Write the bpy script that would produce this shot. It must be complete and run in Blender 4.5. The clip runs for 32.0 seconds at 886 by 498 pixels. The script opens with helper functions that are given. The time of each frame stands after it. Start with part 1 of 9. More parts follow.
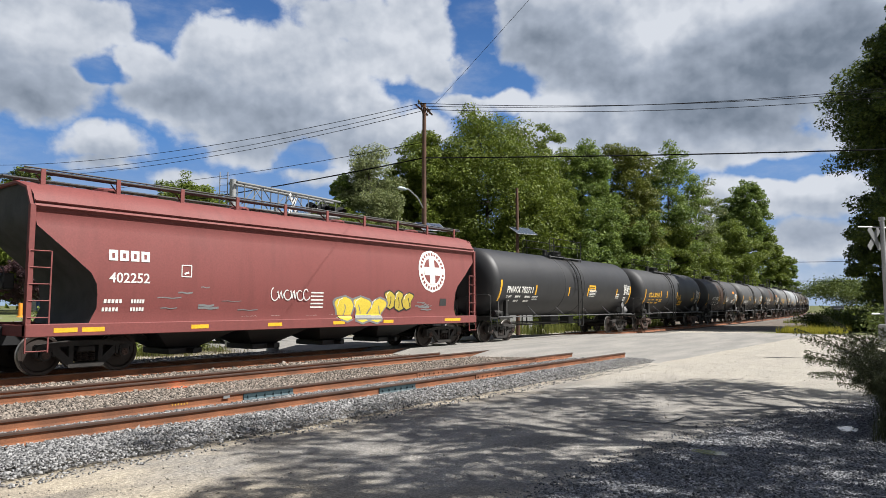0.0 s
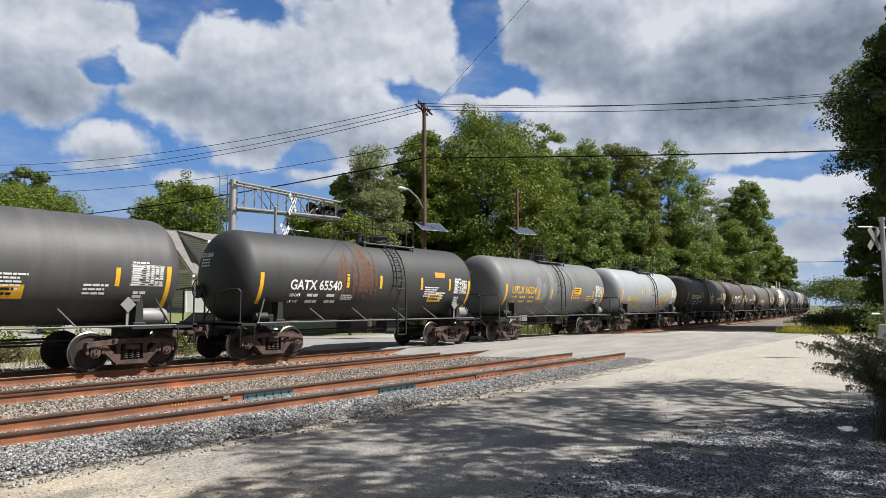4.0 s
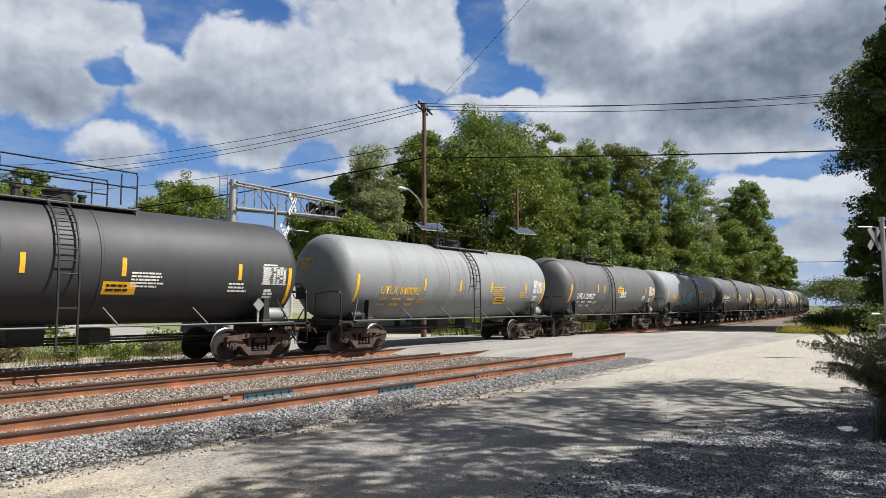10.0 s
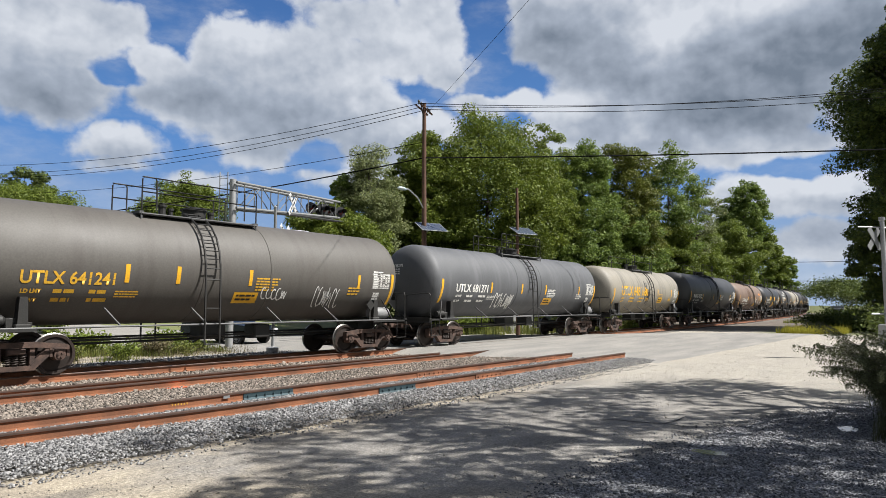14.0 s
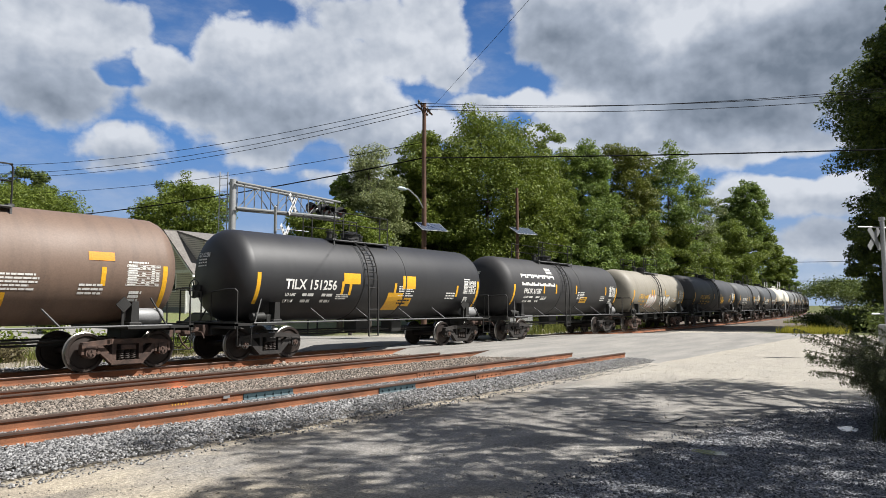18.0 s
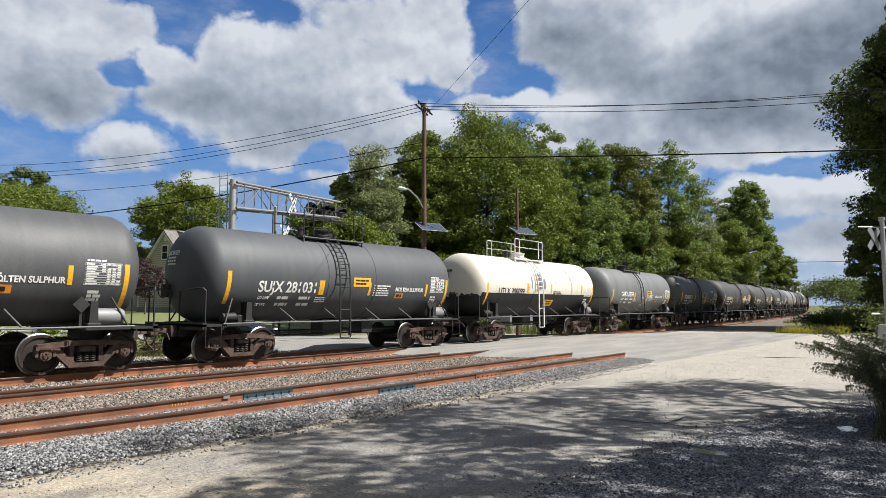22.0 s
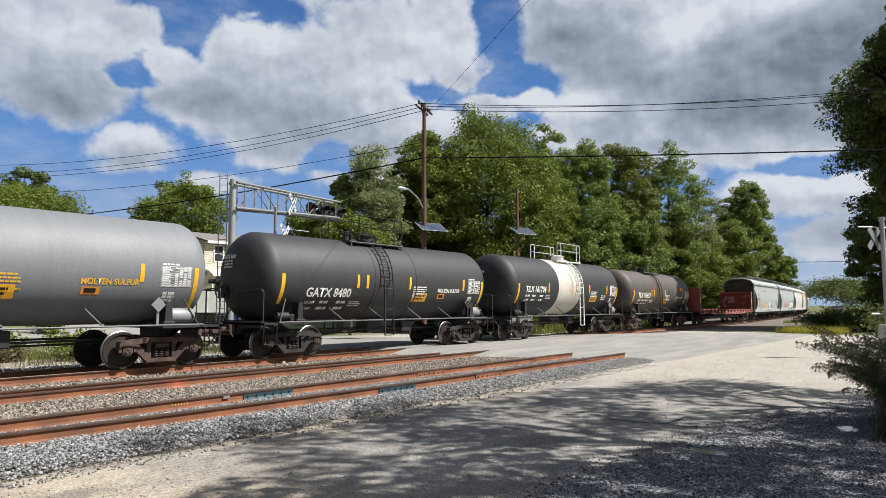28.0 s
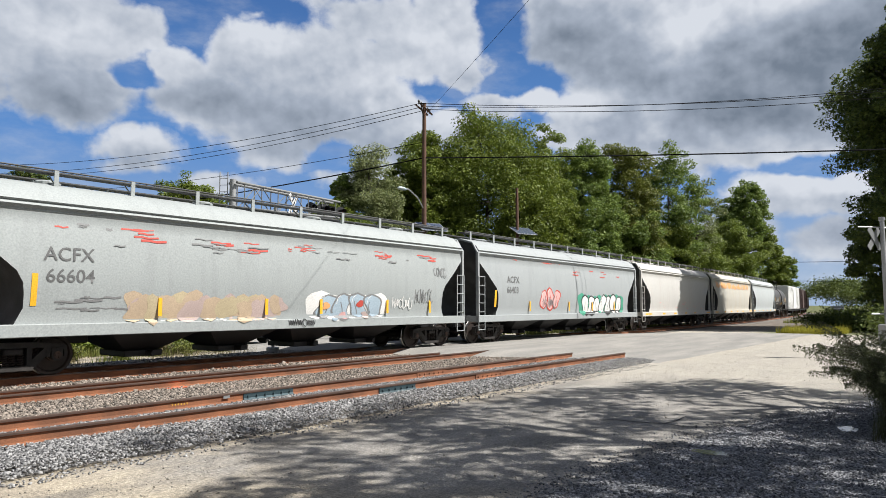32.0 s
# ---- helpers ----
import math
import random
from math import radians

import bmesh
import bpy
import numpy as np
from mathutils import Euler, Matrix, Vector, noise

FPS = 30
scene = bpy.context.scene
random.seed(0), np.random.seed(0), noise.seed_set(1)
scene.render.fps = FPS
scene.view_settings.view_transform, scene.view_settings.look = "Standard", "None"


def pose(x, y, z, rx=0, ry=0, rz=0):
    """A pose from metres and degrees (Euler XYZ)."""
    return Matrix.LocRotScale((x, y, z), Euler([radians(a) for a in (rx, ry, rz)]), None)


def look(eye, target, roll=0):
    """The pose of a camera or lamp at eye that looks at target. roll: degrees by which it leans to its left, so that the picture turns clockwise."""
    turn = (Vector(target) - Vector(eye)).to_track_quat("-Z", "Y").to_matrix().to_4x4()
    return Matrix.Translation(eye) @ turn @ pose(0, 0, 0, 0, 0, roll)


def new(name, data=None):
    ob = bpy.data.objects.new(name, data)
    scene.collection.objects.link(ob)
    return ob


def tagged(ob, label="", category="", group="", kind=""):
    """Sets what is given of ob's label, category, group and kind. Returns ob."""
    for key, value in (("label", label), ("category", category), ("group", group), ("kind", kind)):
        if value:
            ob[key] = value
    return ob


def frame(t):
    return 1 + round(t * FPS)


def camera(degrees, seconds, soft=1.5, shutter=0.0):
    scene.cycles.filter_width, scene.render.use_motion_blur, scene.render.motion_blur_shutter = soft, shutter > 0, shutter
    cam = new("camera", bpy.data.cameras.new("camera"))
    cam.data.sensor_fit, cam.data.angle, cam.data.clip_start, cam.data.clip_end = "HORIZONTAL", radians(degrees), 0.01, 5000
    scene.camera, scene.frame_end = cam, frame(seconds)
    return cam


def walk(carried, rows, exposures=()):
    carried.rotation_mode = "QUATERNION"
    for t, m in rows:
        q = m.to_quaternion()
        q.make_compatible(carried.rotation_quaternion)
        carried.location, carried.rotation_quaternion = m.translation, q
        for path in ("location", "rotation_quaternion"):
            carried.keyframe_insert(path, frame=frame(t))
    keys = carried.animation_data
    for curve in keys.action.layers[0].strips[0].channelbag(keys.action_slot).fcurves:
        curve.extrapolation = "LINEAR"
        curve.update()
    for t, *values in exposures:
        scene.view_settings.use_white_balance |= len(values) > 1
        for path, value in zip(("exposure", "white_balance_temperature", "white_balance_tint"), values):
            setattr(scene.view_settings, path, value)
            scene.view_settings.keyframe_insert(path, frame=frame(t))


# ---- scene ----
# camera: stands still on a tripod beside the crossing
cam = camera(66.54, 32.0, soft=0.8)
EYE = (0.0, 0.0, 1.56)
walk(cam, [(0.0, look(EYE, (39.3571, 30.5555, 5.7295))), (32.0, look(EYE, (39.3571, 30.5555, 5.7295)))])

# ---- light ----
SUN_DIR = Vector((0.45, -0.83, 1.18)).normalized()     # towards the sun
world = bpy.data.worlds.new("world")
scene.world = world
world.use_nodes = True
wn, wl = world.node_tree.nodes, world.node_tree.links
sky = wn.new("ShaderNodeTexSky")
sky.sky_type, sky.sun_disc = "NISHITA", False
sky.sun_elevation = math.asin(SUN_DIR.z)
sky.sun_rotation = math.atan2(SUN_DIR.x, SUN_DIR.y)
pale = wn.new("ShaderNodeHueSaturation")              # scattered cloud pales the blue
pale.inputs["Saturation"].default_value, pale.inputs["Value"].default_value = 0.5, 1.1
wl.new(sky.outputs[0], pale.inputs["Color"])
wl.new(pale.outputs[0], wn["Background"].inputs[0])
wn["Background"].inputs[1].default_value = 0.046
sun = new("sun", bpy.data.lights.new("sun", "SUN"))
sun.data.energy, sun.data.angle, sun.data.color = 5.0, radians(0.53), (1.0, 0.975, 0.935)
sun.matrix_world = look((0, 0, 60), Vector((0, 0, 60)) - SUN_DIR)
scene.view_settings.exposure = 0.70

# ---- plan ----
TRACK_Y, CURVE_X, CURVE_R = 17.3, 20.0, 900.0          # straight past the crossing, then a slow bend
TRAVEL = [(0, 0.00), (4, 71.03), (8, 142.08), (12, 213.18), (16, 284.21), (20, 355.12), (24, 425.84), (28, 496.26), (32, 566.52)]


def travelled(t):
    """Metres that the train has gone at t."""
    return float(np.interp(t, [a for a, _ in TRAVEL], [b for _, b in TRAVEL]))


def track_y(x):
    return TRACK_Y + max(0.0, x - CURVE_X) ** 2 / (2 * CURVE_R)


def track_turn(x):
    return math.degrees(math.atan(max(0.0, x - CURVE_X) / CURVE_R))
# ---- sky: a far dome sector with drifting cumulus ----
def cloud_material():
    """Blue sky, and cumulus whose outlines billow at several scales."""
    m = bpy.data.materials.new("cloudy_sky")
    m.use_nodes = True
    n, l = m.node_tree.nodes, m.node_tree.links
    n.remove(n["Principled BSDF"])
    uv0 = n.new("ShaderNodeUVMap")

    def math_(op, a, b=None, c=None, clamp=False):
        q = n.new("ShaderNodeMath")
        q.operation, q.use_clamp = op, clamp
        for i, v in enumerate((a, b, c)):
            if v is None:
                continue
            if isinstance(v, (int, float)):
                q.inputs[i].default_value = v
            else:
                l.new(v, q.inputs[i])
        return q.outputs[0]

    def noise_(vec, scale, detail, rough=0.55, out=0):
        q = n.new("ShaderNodeTexNoise")
        q.inputs["Scale"].default_value, q.inputs["Detail"].default_value, q.inputs["Roughness"].default_value = scale, detail, rough
        l.new(vec, q.inputs["Vector"])
        return q.outputs[out]

    def ramp(v, a, b, lo=0.0, hi=1.0, smooth=True):
        q = n.new("ShaderNodeMapRange")
        q.interpolation_type = "SMOOTHSTEP" if smooth else "LINEAR"
        q.inputs[1].default_value, q.inputs[2].default_value, q.inputs[3].default_value, q.inputs[4].default_value = a, b, lo, hi
        l.new(v, q.inputs[0])
        return q.outputs[0]

    def moved(src, du, dv, su=1.0, sv=1.0):
        q = n.new("ShaderNodeMapping")
        q.inputs["Location"].default_value, q.inputs["Scale"].default_value = (du, dv, 0), (su, sv, 1)
        l.new(src, q.inputs[0])
        return q.outputs[0]

    def warped(scale, amount):
        w = n.new("ShaderNodeVectorMath")
        w.operation = "SUBTRACT"
        w.inputs[1].default_value = (0.5, 0.5, 0.5)
        l.new(noise_(uv0.outputs[0], scale, 4, 0.6, 1), w.inputs[0])
        q = n.new("ShaderNodeVectorMath")
        q.operation = "MULTIPLY_ADD"
        l.new(w.outputs[0], q.inputs[0])
        q.inputs[1].default_value = (amount, amount, 0.0)
        l.new(uv0.outputs[0], q.inputs[2])
        return q.outputs[0]

    def blobs(src, masses, op):
        total = None
        for u, v, su, sv, w in masses:
            q = n.new("ShaderNodeMapping")
            q.vector_type = "TEXTURE"
            q.inputs["Location"].default_value, q.inputs["Scale"].default_value = (u, v, 0), (su, sv, 1)
            l.new(src, q.inputs[0])
            g = n.new("ShaderNodeTexGradient")
            g.gradient_type = "SPHERICAL"
            l.new(q.outputs[0], g.inputs[0])
            h = math_("MULTIPLY", g.outputs["Fac"], w)
            if total is None:
                total = h
            else:
                total = math_("ADD" if op == "ADD" else "MAXIMUM", total, h)
        return total

    soft = warped(1.6, 0.30)
    mass = blobs(soft, PUFFS_WEST + PUFFS_MIDDLE + PUFFS_EAST, "MAX")
    mass = math_("SUBTRACT", mass, blobs(soft, BLUE_GAPS, "ADD"))

    def relief(du, dv, detail):
        """Heaped billows: folded noise in large and small heads."""
        p = moved(uv0.outputs[0], du, dv, 1.0, 1.15)
        heads = noise_(p, 1.9, detail, 0.58)
        small = math_("ABSOLUTE", math_("MULTIPLY_ADD", noise_(p, 4.6, detail, 0.55), 2.0, -1.0))
        return math_("MULTIPLY_ADD", small, -0.20, math_("MULTIPLY_ADD", heads, 1.0, -0.44))

    r0 = relief(0, 0, 8)
    ra, rb = relief(0, 0, 3), relief(-0.05, -0.10, 3)
    d = math_("MULTIPLY_ADD", r0, 0.95, mass)
    cover = ramp(d, 0.14, 0.46)
    wisps = math_("MULTIPLY", ramp(noise_(moved(uv0.outputs[0], 4, 2, 0.7, 1.6), 1.4, 7, 0.6), 0.46, 0.78), 0.42)
    cover = math_("MAXIMUM", cover, wisps)
    lit = ramp(math_("SUBTRACT", ra, rb), -0.20, 0.20, -0.5, 0.5, False)
    fine = math_("MULTIPLY_ADD", noise_(uv0.outputs[0], 6.0, 6, 0.6), 0.16, -0.08)
    thin = ramp(d, 0.25, 0.80, 1.0, 0.0)
    shade = math_("MULTIPLY_ADD", lit, 0.42, math_("ADD", fine, 0.68))
    shade = math_("MULTIPLY_ADD", thin, 0.16, shade)
    shade = math_("ADD", shade, blobs(soft, SUNLIT_TOPS, "ADD"))
    shade = math_("SUBTRACT", shade, blobs(soft, GREY_BELLIES, "ADD"), clamp=True)
    cr = n.new("ShaderNodeValToRGB")
    cr.color_ramp.elements[0].position, cr.color_ramp.elements[0].color = 0.0, (0.235, 0.29, 0.375, 1)
    cr.color_ramp.elements[1].position, cr.color_ramp.elements[1].color = 1.0, (0.90, 0.95, 1.04, 1)
    mid = cr.color_ramp.elements.new(0.5)
    mid.color = (0.50, 0.57, 0.69, 1)
    l.new(shade, cr.inputs[0])
    sep = n.new("ShaderNodeSeparateXYZ")
    l.new(uv0.outputs[0], sep.inputs[0])
    br = n.new("ShaderNodeValToRGB")
    br.color_ramp.elements[0].position, br.color_ramp.elements[0].color = 0.0, (0.50, 0.66, 0.88, 1)
    br.color_ramp.elements[1].position, br.color_ramp.elements[1].color = 1.0, (0.035, 0.10, 0.36, 1)
    b2 = br.color_ramp.elements.new(0.32)
    b2.color = (0.15, 0.36, 0.80, 1)
    b3 = br.color_ramp.elements.new(0.6)
    b3.color = (0.085, 0.22, 0.56, 1)
    l.new(math_("DIVIDE", sep.outputs[1], 4.0), br.inputs[0])
    mx = n.new("ShaderNodeMix")
    mx.data_type = "RGBA"
    l.new(cover, mx.inputs[0])
    l.new(br.outputs[0], mx.inputs[6])
    l.new(cr.outputs[0], mx.inputs[7])
    em = n.new("ShaderNodeEmission")
    l.new(mx.outputs[2], em.inputs[0])
    em.inputs[1].default_value = SKY_GLOW
    l.new(em.outputs[0], n["Material Output"].inputs[0])
    return m


# azimuth and height in tens of degrees from the camera's heading; half sizes; weight
# the cloud bank over the houses and the lone cumulus under it
PUFFS_WEST = [(-3.38, 2.01, 1.11, 0.67, 1), (-3.18, 1.62, 0.69, 0.37, 1), (-2.78, 2.11, 0.46, 0.3, 1), (-4.02, 1.54, 0.7, 0.3, 1), (-2.78, 1.31, 0.25, 0.17, 1),
    (-2.72, 1.23, 0.42, 0.24, 0.95), (-2.73, 1.07, 0.42, 0.13, 0.62), (-2.06, 1, 0.5, 0.13, 0.6), (-0.93, 1.07, 0.61, 0.17, 0.62), (-2.42, 1.85, 0.35, 0.3, 1),
    (-2.25, 1.63, 0.58, 0.25, 1), (-1.85, 1.99, 0.68, 0.45, 1), (-4.58, 1.14, 0.74, 0.33, 1)]
# the bank over the crossing
PUFFS_MIDDLE = [(-1.28, 2.02, 1.03, 0.49, 0.97), (-1.46, 1.57, 1.15, 0.5, 1), (-0.8, 1.65, 0.69, 0.64, 1), (-0.71, 2.14, 0.91, 0.49, 0.96), (-0.9, 2.39, 1.12, 0.3, 0.72),
    (-0.22, 2.25, 0.6, 0.55, 0.95), (-0.07, 1.94, 0.49, 0.19, 0.8), (-0.7, 1.32, 0.76, 0.33, 0.9), (-1.63, 1.27, 0.55, 0.27, 0.85), (-0.26, 1.46, 0.49, 0.23, 0.95),
    (0.18, 1.98, 0.32, 0.19, 0.72), (-1.84, 2.31, 0.32, 0.12, 0.6)]
# the grey sheet along the bend of the track
PUFFS_EAST = [(0.86, 2.27, 0.88, 0.51, 1), (1.79, 2.02, 1.43, 0.88, 1.05), (2.79, 1.89, 1.25, 0.78, 1.1), (3.4, 1.55, 0.89, 0.65, 1.1), (1.33, 1.56, 0.84, 0.29, 1),
    (0.55, 1.74, 0.33, 0.18, 1), (0.93, 1.64, 0.37, 0.19, 1), (2.17, 1.47, 1.13, 0.4, 1), (1.65, 1.78, 1.22, 0.49, 1), (0.23, 1.69, 0.42, 0.18, 0.8),
    (2.48, 0.85, 0.6, 0.3, 0.95), (2.98, 0.82, 0.55, 0.25, 0.95), (2.89, 0.47, 0.75, 0.24, 0.75), (2.14, 0.54, 0.52, 0.25, 0.8), (3.78, 0.91, 0.49, 0.32, 1), (1.55, 1.34, 1.05, 0.29, 1), (2.33, 1.23, 1.1, 0.3, 1.05), (1.09, 1.43, 0.73, 0.2, 0.9)]
# rifts of blue
BLUE_GAPS = [(-2.3, 2.17, 0.25, 0.36, 0.6), (-1.66, 2.35, 0.56, 0.15, 0.5), (-2.74, 1.78, 0.31, 0.12, 0.6), (0.27, 2.29, 0.3, 0.45, 0.6), (0.47, 1.9, 0.55, 0.17, 0.5),
    (-0.39, 1.83, 0.37, 0.15, 0.4), (-1.15, 1.26, 0.35, 0.18, 0.5), (2.74, 1.08, 0.5, 0.15, 0.7), (-1.42, 2.14, 0.78, 0.18, 0.22), (-0.8, 2.18, 0.29, 0.1, 0.35)]
# where the sun catches the heads
SUNLIT_TOPS = [(-3.2, 2.05, 0.68, 0.24, 0.28), (-1.86, 2.18, 0.44, 0.23, 0.35), (-2.41, 1.93, 0.29, 0.2, 0.3), (-2.76, 1.33, 0.33, 0.16, 0.4), (1.75, 2.15, 0.4, 0.43, 0.6),
    (0.93, 1.69, 0.46, 0.16, 0.6), (0.55, 1.77, 0.37, 0.16, 0.6), (-0.7, 1.83, 0.55, 0.37, 0.3), (2.28, 2.21, 0.68, 0.17, 0.35), (-0.22, 2.25, 0.55, 0.36, 0.25),
    (1.56, 1.54, 0.25, 0.16, 0.35), (1.51, 1.39, 0.16, 0.09, 0.4), (2.48, 0.94, 0.59, 0.16, 0.5), (2.98, 0.88, 0.45, 0.13, 0.4), (-0.31, 1.5, 0.48, 0.19, 0.3)]
# the grey undersides
GREY_BELLIES = [(-3.18, 1.58, 0.79, 0.33, 0.42), (-1.5, 1.57, 1.32, 0.37, 0.36), (-2.25, 1.62, 0.54, 0.17, 0.3), (-1.08, 1.31, 1.28, 0.23, 0.25), (0.82, 2.23, 0.73, 0.39, 0.45),
    (2.35, 1.75, 1.52, 0.52, 0.62), (3.17, 1.9, 0.8, 0.48, 0.5), (2.08, 1.41, 1.28, 0.27, 0.42), (1.29, 1.94, 0.95, 0.36, 0.35), (-2.68, 1.11, 0.45, 0.15, 0.35),
    (2.82, 0.6, 0.84, 0.24, 0.32), (-3.35, 1.44, 0.6, 0.16, 0.2)]
SKY_GLOW = 0.47
HEADING = math.degrees(math.atan2(30.5555, 39.3571))


def sky_dome():
    R, nu, nv = 2200.0, 61, 31
    az, el = np.linspace(-62, 46, nu), np.linspace(-3, 50, nv)
    v, t = [], []
    for a in az:
        for e in el:
            ar, er = radians(HEADING - a), radians(e)
            v.append((R * math.cos(er) * math.cos(ar), R * math.cos(er) * math.sin(ar), R * math.sin(er)))
            t.append((a / 10, e / 10))
    i = (np.arange(nu - 1)[:, None] * nv + np.arange(nv - 1)[None]).ravel()
    f = np.stack([i, i + nv, i + nv + 1, i + 1], 1).ravel()
    me = bpy.data.meshes.new("backdrop")
    me.from_pydata(v, [], f.reshape(-1, 4).tolist())
    me.materials.append(cloud_material())
    layer = me.uv_layers.new(name="UVMap")
    layer.data.foreach_set("uv", np.array([t[k] for k in f], np.float32).ravel())
    me.shade_smooth()
    ob = new("backdrop", me)
    ob.location = EYE
    return tagged(ob, "blue sky with drifting white and grey cumulus clouds", "sky", kind="structure")


SKY_DOME = sky_dome()
# ---- materials ----
def material(name, color, rough=0.7, metal=0.0, dark=None, scale=1.2, amount=0.35, grain=40.0, bump=0.15, spec=0.5, stretch=(1, 1, 1), coords="Object"):
    """A surface with stains at one scale, grain at a finer one, and relief."""
    m = bpy.data.materials.new(name)
    m.use_nodes = True
    n, l = m.node_tree.nodes, m.node_tree.links
    b = n["Principled BSDF"]
    tc = n.new("ShaderNodeTexCoord")
    mp = n.new("ShaderNodeMapping")
    mp.inputs["Scale"].default_value = stretch
    l.new(tc.outputs[coords], mp.inputs[0])
    n1, n2 = n.new("ShaderNodeTexNoise"), n.new("ShaderNodeTexNoise")
    n1.inputs["Scale"].default_value, n1.inputs["Detail"].default_value = scale, 6
    n2.inputs["Scale"].default_value, n2.inputs["Detail"].default_value = grain, 3
    l.new(mp.outputs[0], n1.inputs["Vector"])
    l.new(tc.outputs[coords], n2.inputs["Vector"])
    dark = dark or [c * 0.55 for c in color]
    r = n.new("ShaderNodeValToRGB")
    r.color_ramp.elements[0].position, r.color_ramp.elements[1].position = 0.36, 0.66
    r.color_ramp.elements[0].color, r.color_ramp.elements[1].color = (*dark, 1), (*color, 1)
    l.new(n1.outputs[0], r.inputs[0])
    base = n.new("ShaderNodeMix")
    base.data_type = "RGBA"
    base.inputs[0].default_value = amount
    base.inputs[6].default_value = (*color, 1)
    l.new(r.outputs[0], base.inputs[7])
    g = n.new("ShaderNodeMix")
    g.data_type, g.blend_type = "RGBA", "MULTIPLY"
    g.inputs[0].default_value = 0.5
    gr = n.new("ShaderNodeMapRange")
    gr.inputs[1].default_value, gr.inputs[2].default_value, gr.inputs[3].default_value, gr.inputs[4].default_value = 0.3, 0.7, 0.6, 1.3
    l.new(n2.outputs[0], gr.inputs[0])
    l.new(base.outputs[2], g.inputs[6])
    l.new(gr.outputs[0], g.inputs[7])
    l.new(g.outputs[2], b.inputs["Base Color"])
    b.inputs["Roughness"].default_value, b.inputs["Metallic"].default_value = rough, metal
    b.inputs["Specular IOR Level"].default_value = spec
    if bump:
        bp = n.new("ShaderNodeBump")
        bp.inputs["Strength"].default_value, bp.inputs["Distance"].default_value = bump, 0.02
        l.new(n2.outputs[0], bp.inputs["Height"])
        l.new(bp.outputs[0], b.inputs["Normal"])
    return m


def leaf_material(name, a, b_, trans=0.35):
    m = bpy.data.materials.new(name)
    m.use_nodes = True
    n, l = m.node_tree.nodes, m.node_tree.links
    p = n["Principled BSDF"]
    geo = n.new("ShaderNodeNewGeometry")
    tc = n.new("ShaderNodeTexCoord")
    ns = n.new("ShaderNodeTexNoise")
    ns.inputs["Scale"].default_value = 0.45
    l.new(tc.outputs["Object"], ns.inputs["Vector"])
    add = n.new("ShaderNodeMath")
    add.operation = "MULTIPLY_ADD"
    add.inputs[1].default_value, add.inputs[2].default_value = 0.5, -0.02
    l.new(geo.outputs["Random Per Island"], add.inputs[0])
    add2 = n.new("ShaderNodeMath")
    add2.operation = "MULTIPLY_ADD"
    add2.inputs[1].default_value = 0.6
    l.new(ns.outputs[0], add2.inputs[0])
    l.new(add.outputs[0], add2.inputs[2])
    r = n.new("ShaderNodeValToRGB")
    r.color_ramp.elements[0].position, r.color_ramp.elements[1].position = 0.2, 0.85
    r.color_ramp.elements[0].color, r.color_ramp.elements[1].color = (*a, 1), (*b_, 1)
    l.new(add2.outputs[0], r.inputs[0])
    l.new(r.outputs[0], p.inputs["Base Color"])
    p.inputs["Roughness"].default_value = 0.55
    p.inputs["Specular IOR Level"].default_value = 0.3
    t = n.new("ShaderNodeBsdfTranslucent")
    l.new(r.outputs[0], t.inputs[0])
    mx = n.new("ShaderNodeMixShader")
    mx.inputs[0].default_value = trans
    l.new(p.outputs[0], mx.inputs[1])
    l.new(t.outputs[0], mx.inputs[2])
    l.new(mx.outputs[0], n["Material Output"].inputs[0])
    return m


STEEL = material("dark_steel", (0.032, 0.031, 0.029), 0.6, 0.3, amount=0.5)
BLACK = material("black_paint", (0.009, 0.009, 0.01), 0.6)
RAIL_RUST = material("rail_rust", (0.27, 0.105, 0.048), 0.9, 0.0, (0.10, 0.045, 0.026), 1.5, 0.75, 60, 0.2)
RAIL_BROWN = material("rail_brown", (0.075, 0.042, 0.03), 0.9, 0.0, (0.038, 0.024, 0.018), 3, 0.6, 60, 0.1)
RAIL_HEAD = material("rail_head", (0.16, 0.11, 0.09), 0.35, 0.8, (0.10, 0.06, 0.045), 2, 0.5, 60, 0.05)
TRUCK_RUST = material("truck_rust", (0.105, 0.062, 0.046), 0.85, 0.0, (0.028, 0.019, 0.016), 4, 0.85, 50, 0.25)
TRUCK_DARK = material("truck_grime", (0.034, 0.029, 0.026), 0.8, 0.0, (0.014, 0.012, 0.011), 4, 0.85, 50, 0.25)
WHEEL = material("wheel_steel", (0.04, 0.028, 0.023), 0.6, 0.4, (0.018, 0.014, 0.012), 3, 0.6)
TREAD = material("wheel_tread", (0.35, 0.33, 0.31), 0.3, 0.9, amount=0.2)
YELLOW = material("yellow_reflective", (0.80, 0.42, 0.02), 0.5, amount=0.2, bump=0)
WHITE = material("white_paint", (0.76, 0.75, 0.71), 0.55, amount=0.25, dark=(0.5, 0.48, 0.42))
BAND_WHITE = material("grimy_white_band", (0.53, 0.495, 0.44), 0.6, amount=0.35, dark=(0.36, 0.335, 0.29))
ORANGE = material("orange_paint", (0.78, 0.28, 0.02), 0.6, amount=0.3, bump=0)
PIPE = material("grey_pipe", (0.26, 0.26, 0.26), 0.55, 0.2, amount=0.4)
SIDE_STEEL = material("side_rail_steel", (0.11, 0.11, 0.11), 0.6, 0.1, amount=0.5)
